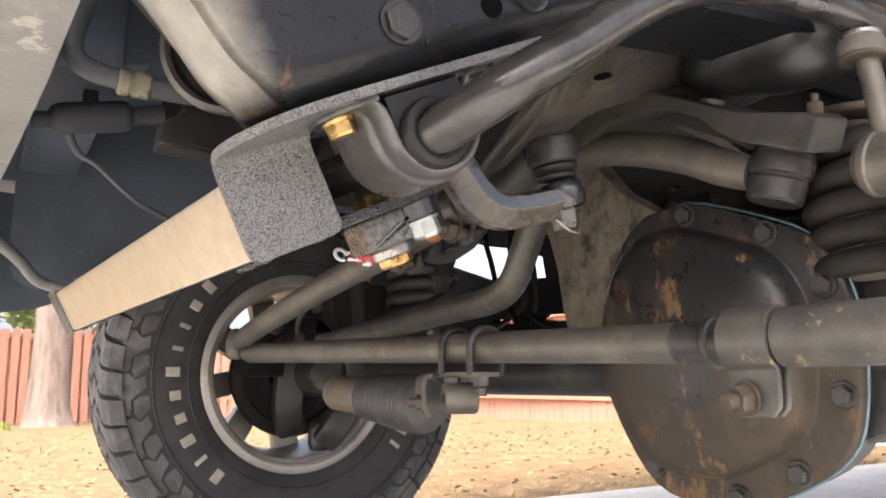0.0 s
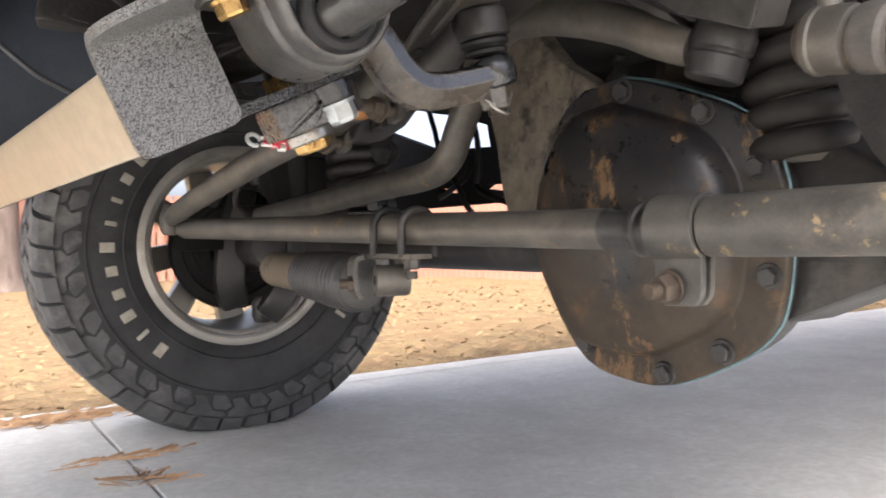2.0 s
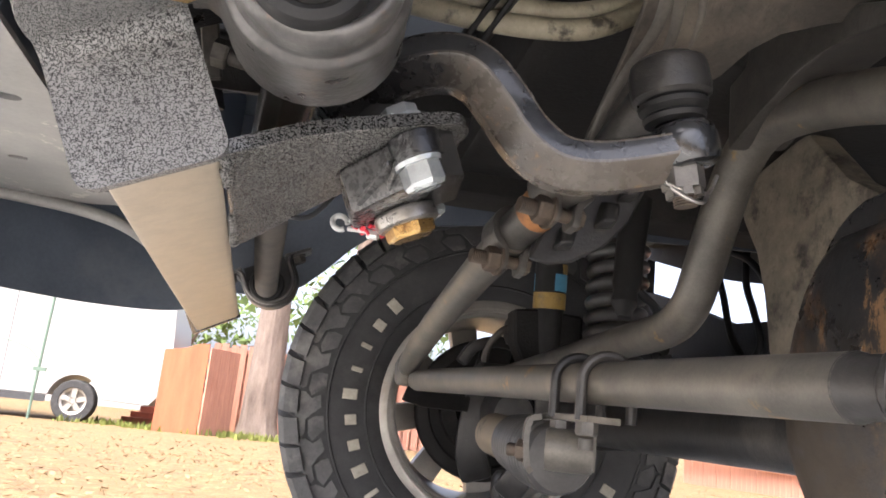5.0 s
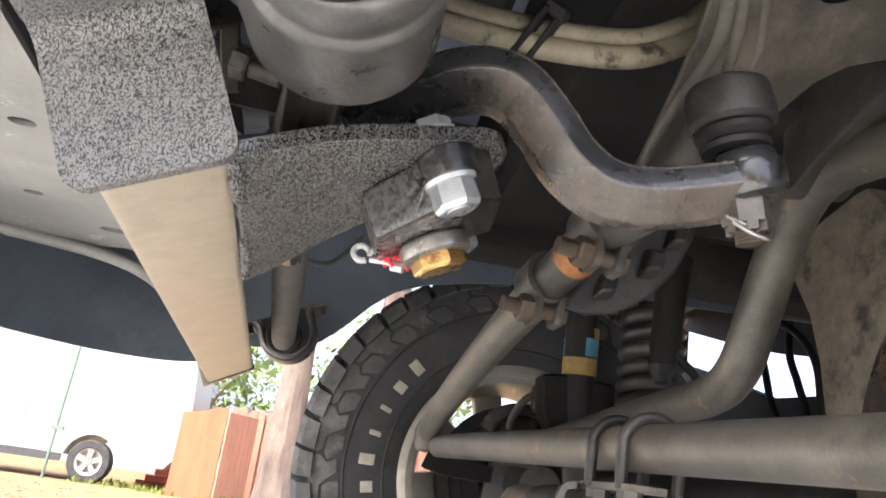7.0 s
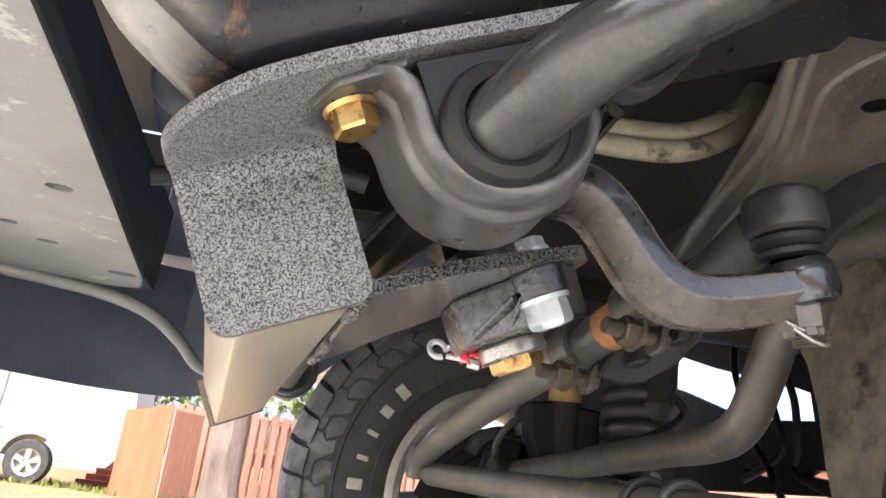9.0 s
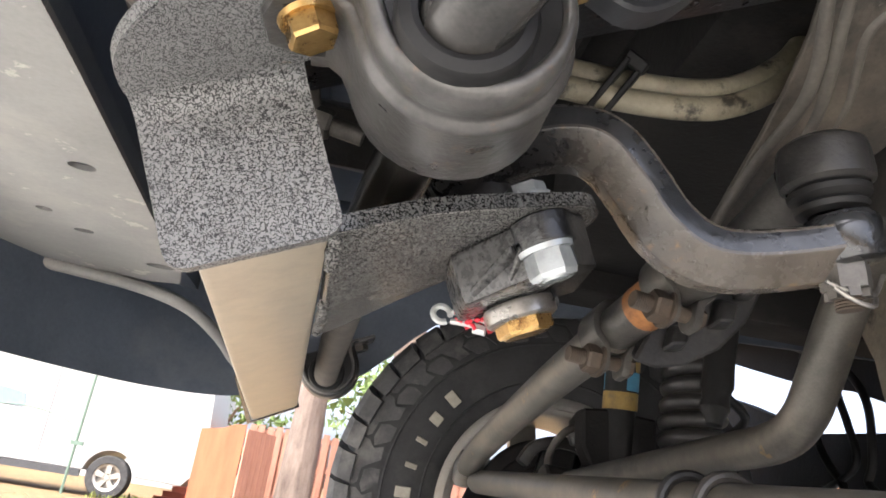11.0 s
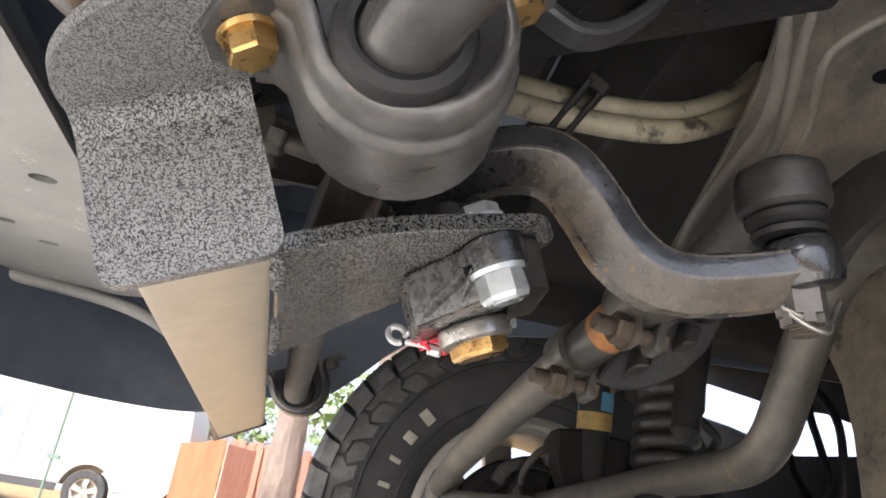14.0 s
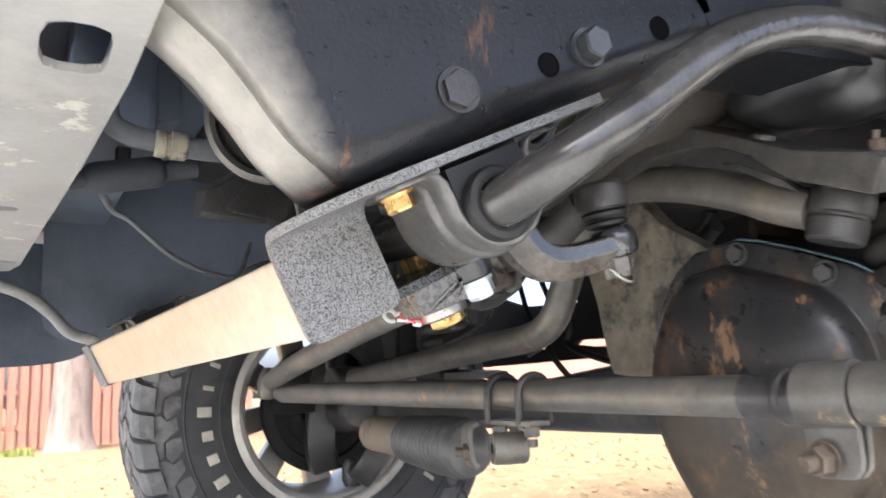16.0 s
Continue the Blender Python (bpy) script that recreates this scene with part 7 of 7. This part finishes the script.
# ---- the yard beyond ----
def build_fence():
    fence = thing("picket_fence", (0.5, 15.6, -0.3), "reddish-brown stained wooden picket fence", "fence")
    rng = random.Random(6)
    bm = bmesh.new()
    block(bm, (-0.062, -0.012, 0), (0.062, 0.012, 1.62))
    bm.to_mesh(pick := bpy.data.meshes.new("picket"))
    bm.free()
    pick.materials.append(FENCE)
    x = -1.66
    while x < 4.2:
        ob = new("picket", pick)
        ob.parent = fence
        ob.matrix_parent_inverse = Matrix.Translation(-fence.location)
        ob.location = (x, 15.6 + rng.uniform(-0.006, 0.006), -0.32)
        ob.rotation_euler = (0, rng.uniform(-0.008, 0.008), 0)
        ob.scale = (1, 1, rng.uniform(0.985, 1.02))
        x += 0.165 if not (-0.7 < x < 0.1) else 0.19
    # Second row added behind to stop light showing through the gaps.
    x = -1.58
    while x < 4.2:
        ob = new("gap_backing", pick)
        ob.parent = fence
        ob.matrix_parent_inverse = Matrix.Translation(-fence.location)
        ob.location = (x, 15.69 + rng.uniform(-0.006, 0.006), -0.35)
        ob.scale = (1.1, 1, rng.uniform(0.94, 0.98))
        x += 0.165
    for z in (0.02, 0.62, 1.15):
        bm = bmesh.new()
        block(bm, (-1.72, 15.62, z), (4.2, 15.665, z + 0.09))
        part("rail", bm, FENCE, fence)
    panel = thing("fence_panel", (-1.8, 13.0, -0.3), "flat orange-stained fence side panel", "fence")
    bm = bmesh.new()
    slab(bm, [(-2.12, 13.0, -0.36), (-1.46, 13.06, -0.36), (-1.46, 13.06, 1.12), (-1.62, 13.04, 1.10), (-1.80, 13.02, 1.02), (-2.12, 13.0, 0.96)], (0.0, 0.05, 0))
    part("board_face", bm, FENCE_ORANGE, panel)
    for k in range(6):
        bm = bmesh.new()
        block(bm, (-0.07, -0.012, 0), (0.07, 0.012, 1.42), pose(-1.40 + 0.062 * k, 13.12 + 0.14 * k, -0.36, 0, 0, 66))
        part("board", bm, FENCE, panel, "reddish-brown return board")
    side = thing("board_fence", (6.6, 7.5, -0.2), "reddish-brown board fence closing the side of the yard", "fence")
    y = 2.6
    bm = bmesh.new()
    block(bm, (-0.012, -0.07, 0), (0.012, 0.07, 1.8))
    bm.to_mesh(board := bpy.data.meshes.new("board"))
    bm.free()
    board.materials.append(FENCE)
    while y < 13.5:
        ob = new("board", board)
        ob.parent = side
        ob.matrix_parent_inverse = Matrix.Translation(-side.location)
        ob.location = (6.55 + 0.02 * (y - 2.6) + rng.uniform(-0.008, 0.008), y, -0.34)
        y += 0.150
    for z in (0.1, 1.2):
        bm = bmesh.new()
        block(bm, (6.60, 2.5, z), (6.66, 13.5, z + 0.09))
        part("rail", bm, FENCE, side)


def build_tree(name, x, y, r, h, label, crown_z, crown_r, seed):
    rng = random.Random(seed)
    z = lawn_height(x, y)
    tree = thing(name, (x, y, z), label, "tree")
    bm = bmesh.new()
    n = 22
    rows = []
    for zz, k in ((-0.05, 1.5), (0.08, 1.22), (0.3, 1.06), (0.8, 1.0), (1.6, 0.95), (3.0, 0.85), (h * 0.6, 0.6), (h, 0.2)):
        rows.append([bm.verts.new((x + math.cos(2 * math.pi * i / n) * r * k * (1 + 0.09 * rng.uniform(-1, 1)), y + math.sin(2 * math.pi * i / n) * r * k * (1 + 0.09 * rng.uniform(-1, 1)), z + zz)) for i in range(n)])
    for a, b in zip(rows, rows[1:]):
        for i in range(n):
            bm.faces.new((a[i], a[(i + 1) % n], b[(i + 1) % n], b[i]))
    bm.faces.new(rows[-1])
    part("trunk", bm, BARK, tree, "rough grey-brown bark")
    bm = bmesh.new()
    for k in range(9):
        a, z0 = rng.uniform(0, 6.28), z + crown_z + rng.uniform(-0.5, 1.5)
        tip = Vector((x + math.cos(a) * crown_r * 0.8, y + math.sin(a) * crown_r * 0.8, z0 + rng.uniform(0.5, 1.6)))
        tube(bm, [(x, y, z0), Vector((x, y, z0)).lerp(tip, 0.5) + Vector((0, 0, 0.2)), tip], lambda t: r * 0.3 * (1 - 0.8 * t), 7, 3)
    part("limb", bm, BARK, tree)
    bm = bmesh.new()
    for k in range(2200):
        d = Vector((rng.gauss(0, 1), rng.gauss(0, 1), rng.gauss(0, 0.7))).normalized() * crown_r * rng.uniform(0.35, 1.0)
        c = Vector((x, y, z + crown_z + crown_r * 0.75)) + d
        s = rng.uniform(0.08, 0.20)
        e = [Vector((rng.uniform(-1, 1), rng.uniform(-1, 1), rng.uniform(-1, 1))) * s for _ in range(3)]
        bm.faces.new([bm.verts.new(c + q) for q in e])
    part("crown", bm, LEAF, tree, "loose crown of small leaves")


def build_van():
    van = thing("parked_van", (-4.3, 14.0, -0.28), "white parked van with dark sills and alloy wheels", "van")
    o = Vector((-4.85, 13.4, -0.28))
    prof = [(-2.9, 0.42), (-2.9, 1.1), (-2.6, 1.30), (-1.9, 1.42), (-1.3, 2.15), (-0.9, 2.3), (2.6, 2.3), (2.74, 1.9), (2.80, 1.2), (2.72, 0.55), (2.55, 0.34)]
    wheels = (-1.65, 1.42)
    low = []
    for cx in wheels[::-1]:
        low += [(cx + 0.40 * math.cos(w), 0.30 + 0.40 * math.sin(w)) for w in (0.15 + (2.84) * i / 12 for i in range(13))]
    bm = bmesh.new()
    slab(bm, [o + Vector((a, 0, b)) for a, b in prof + low], (0, 1.75, 0))
    round_edges(bm, 0.03, 2, 60)
    body = part("body", bm, VAN_WHITE, van, "plain white painted body")
    bm = bmesh.new()
    slab(bm, [o + Vector((a, -0.012, b)) for a, b in ((-1.23, 0.25), (1.0, 0.25), (1.0, 0.36), (-1.23, 0.36))], (0, 0.04, 0))
    part("sill", bm, VAN_TRIM, van, "dark plastic sill")
    bm = bmesh.new()
    slab(bm, [o + Vector((a, -0.004, b)) for a, b in ((0.30, 0.45), (0.31, 0.45), (0.31, 2.1), (0.30, 2.1))], (0, 0.02, 0))
    part("door_gap", bm, VAN_TRIM, van, "thin dark door gap")
    bm = bmesh.new()
    slab(bm, [o + Vector((a, -0.010, b)) for a, b in ((-1.75, 1.16), (-0.12, 1.14), (-0.08, 1.20), (-0.12, 1.36), (-0.3, 1.40), (-1.4, 1.50))], (0, 0.03, 0))
    round_edges(bm, 0.008, 1, 60)
    part("side_window", bm, VAN_GLASS, van, "pale blue-grey reflecting side window")
    for cx in wheels:
        c = o + Vector((cx, -0.02, 0.30))
        bm = bmesh.new()
        lathe(bm, c, Y, [(0.20, 0.02), (0.215, 0.0), (0.31, 0.0), (0.33, 0.03), (0.33, 0.2), (0.20, 0.2)], 40)
        w = part("tyre", bm, TYRE, van)
        bm = bmesh.new()
        lathe(bm, c, Y, [(0.17, 0.03), (0.205, 0.012), (0.212, 0.02), (0.20, 0.1), (0.0001, 0.11)], 40)
        lathe(bm, c, Y, [(0.0001, 0.02), (0.055, 0.02), (0.06, 0.1)], 24)
        for k in range(5):
            a = 2 * math.pi * k / 5 + 0.3
            p, q = Vector((math.cos(a), 0, math.sin(a))), Vector((-math.sin(a), 0, math.cos(a)))
            hull8(bm, [c + p * 0.04 + q * s * 0.035 + Y * h for s, h in ((-1, 0.02), (1, 0.02), (1, 0.08), (-1, 0.08))], [c + p * 0.19 + q * s * 0.045 + Y * h for s, h in ((-1, 0.02), (1, 0.02), (1, 0.08), (-1, 0.08))])
        part("alloy_rim", bm, ALLOY, van, "five-spoke alloy rim")


def build_yard_bits():
    post = thing("wire_post", (-3.6, 12.6, -0.28), "thin green metal post with a wire", "post")
    bm = bmesh.new()
    cyl(bm, (-3.78, 12.6, -0.3), (-3.74, 12.6, 1.9), 0.022, seg=10)
    part("post", bm, POLE_GREEN, post)
    bm = bmesh.new()
    tube(bm, [(-3.76, 12.59, 0.55), (-4.0, 12.6, 0.75), (-4.6, 12.6, 0.86), (-5.4, 12.6, 0.80)], 0.008, 6, 4)
    part("wire", bm, POLE_GREEN, post)
    bm = bmesh.new()
    block(bm, (-3.84, 12.57, 0.42), (-3.66, 12.63, 0.48))
    part("bracket", bm, POLE_GREEN, post)
    steps = thing("brick_steps", (-2.4, 14.3, -0.3), "low red brick steps beyond the van", "steps")
    for k in range(4):
        bm = bmesh.new()
        block(bm, (-3.1 + 0.12 * k, 15.35 + 0.14 * k, -0.34), (-1.9, 15.6 + 0.14 * k, -0.20 + 0.10 * k))
        part("step", bm, BRICK, steps)
    house = thing("neighbour_house", (-9, 24, -0.3), "pale house wall behind the yard", "house")
    bm = bmesh.new()
    block(bm, (-16, 24, -0.4), (-4.5, 32, 3.0))
    part("wall", bm, VAN_WHITE, house)
    bm = bmesh.new()
    slab(bm, [(-16.4, 23.6, 3.0), (-4.1, 23.6, 3.0), (-4.1, 28, 5.2), (-16.4, 28, 5.2)], (0, 0, 0.15))
    part("roof", bm, VAN_TRIM, house)



build_ground()
build_underbody()
build_rail()
build_brace()
build_sway_bar()
build_sway_link()
build_gearbox()
build_pitman()
build_drag_link()
build_drag_bracket()
build_tie_rod()
build_damper()
build_track_bar()
build_track_bracket()
build_axle()
build_coil(0.690, 0.423, 0.445, 0.592, 0.036, 0.0128, 5.4, COIL, "black coil spring under a rusty isolator ring")
build_coil(0.728, 1.38, 0.45, 0.68, 0.041, 0.0118, 8.6, BOOT, "black coil spring beyond the axle tube")
build_wheel()
build_knuckle()
build_far_side()
build_near_side()
build_bumper()
build_hoses()
build_van()
build_fence()
build_tree("pine_tree", 0.93, 14.2, 0.30, 9.0, "pine tree with a pale furrowed trunk on the lawn", 5.0, 2.2, 21)
build_tree("pine_tree", -0.62, 14.4, 0.29, 9.0, "pine tree with a thick furrowed trunk by the fence", 5.0, 2.2, 3)
build_tree("shade_tree", 1.5, 21.0, 0.25, 7.0, "leafy tree beyond the fence", 1.4, 2.2, 5)
build_tree("shade_tree", -3.4, 22.0, 0.22, 7.0, "leafy tree beyond the fence", 1.2, 2.4, 8)
build_tree("shade_tree", 9.8, 9.0, 0.25, 7.0, "leafy tree behind the board fence", 1.5, 2.3, 12)
build_yard_bits()
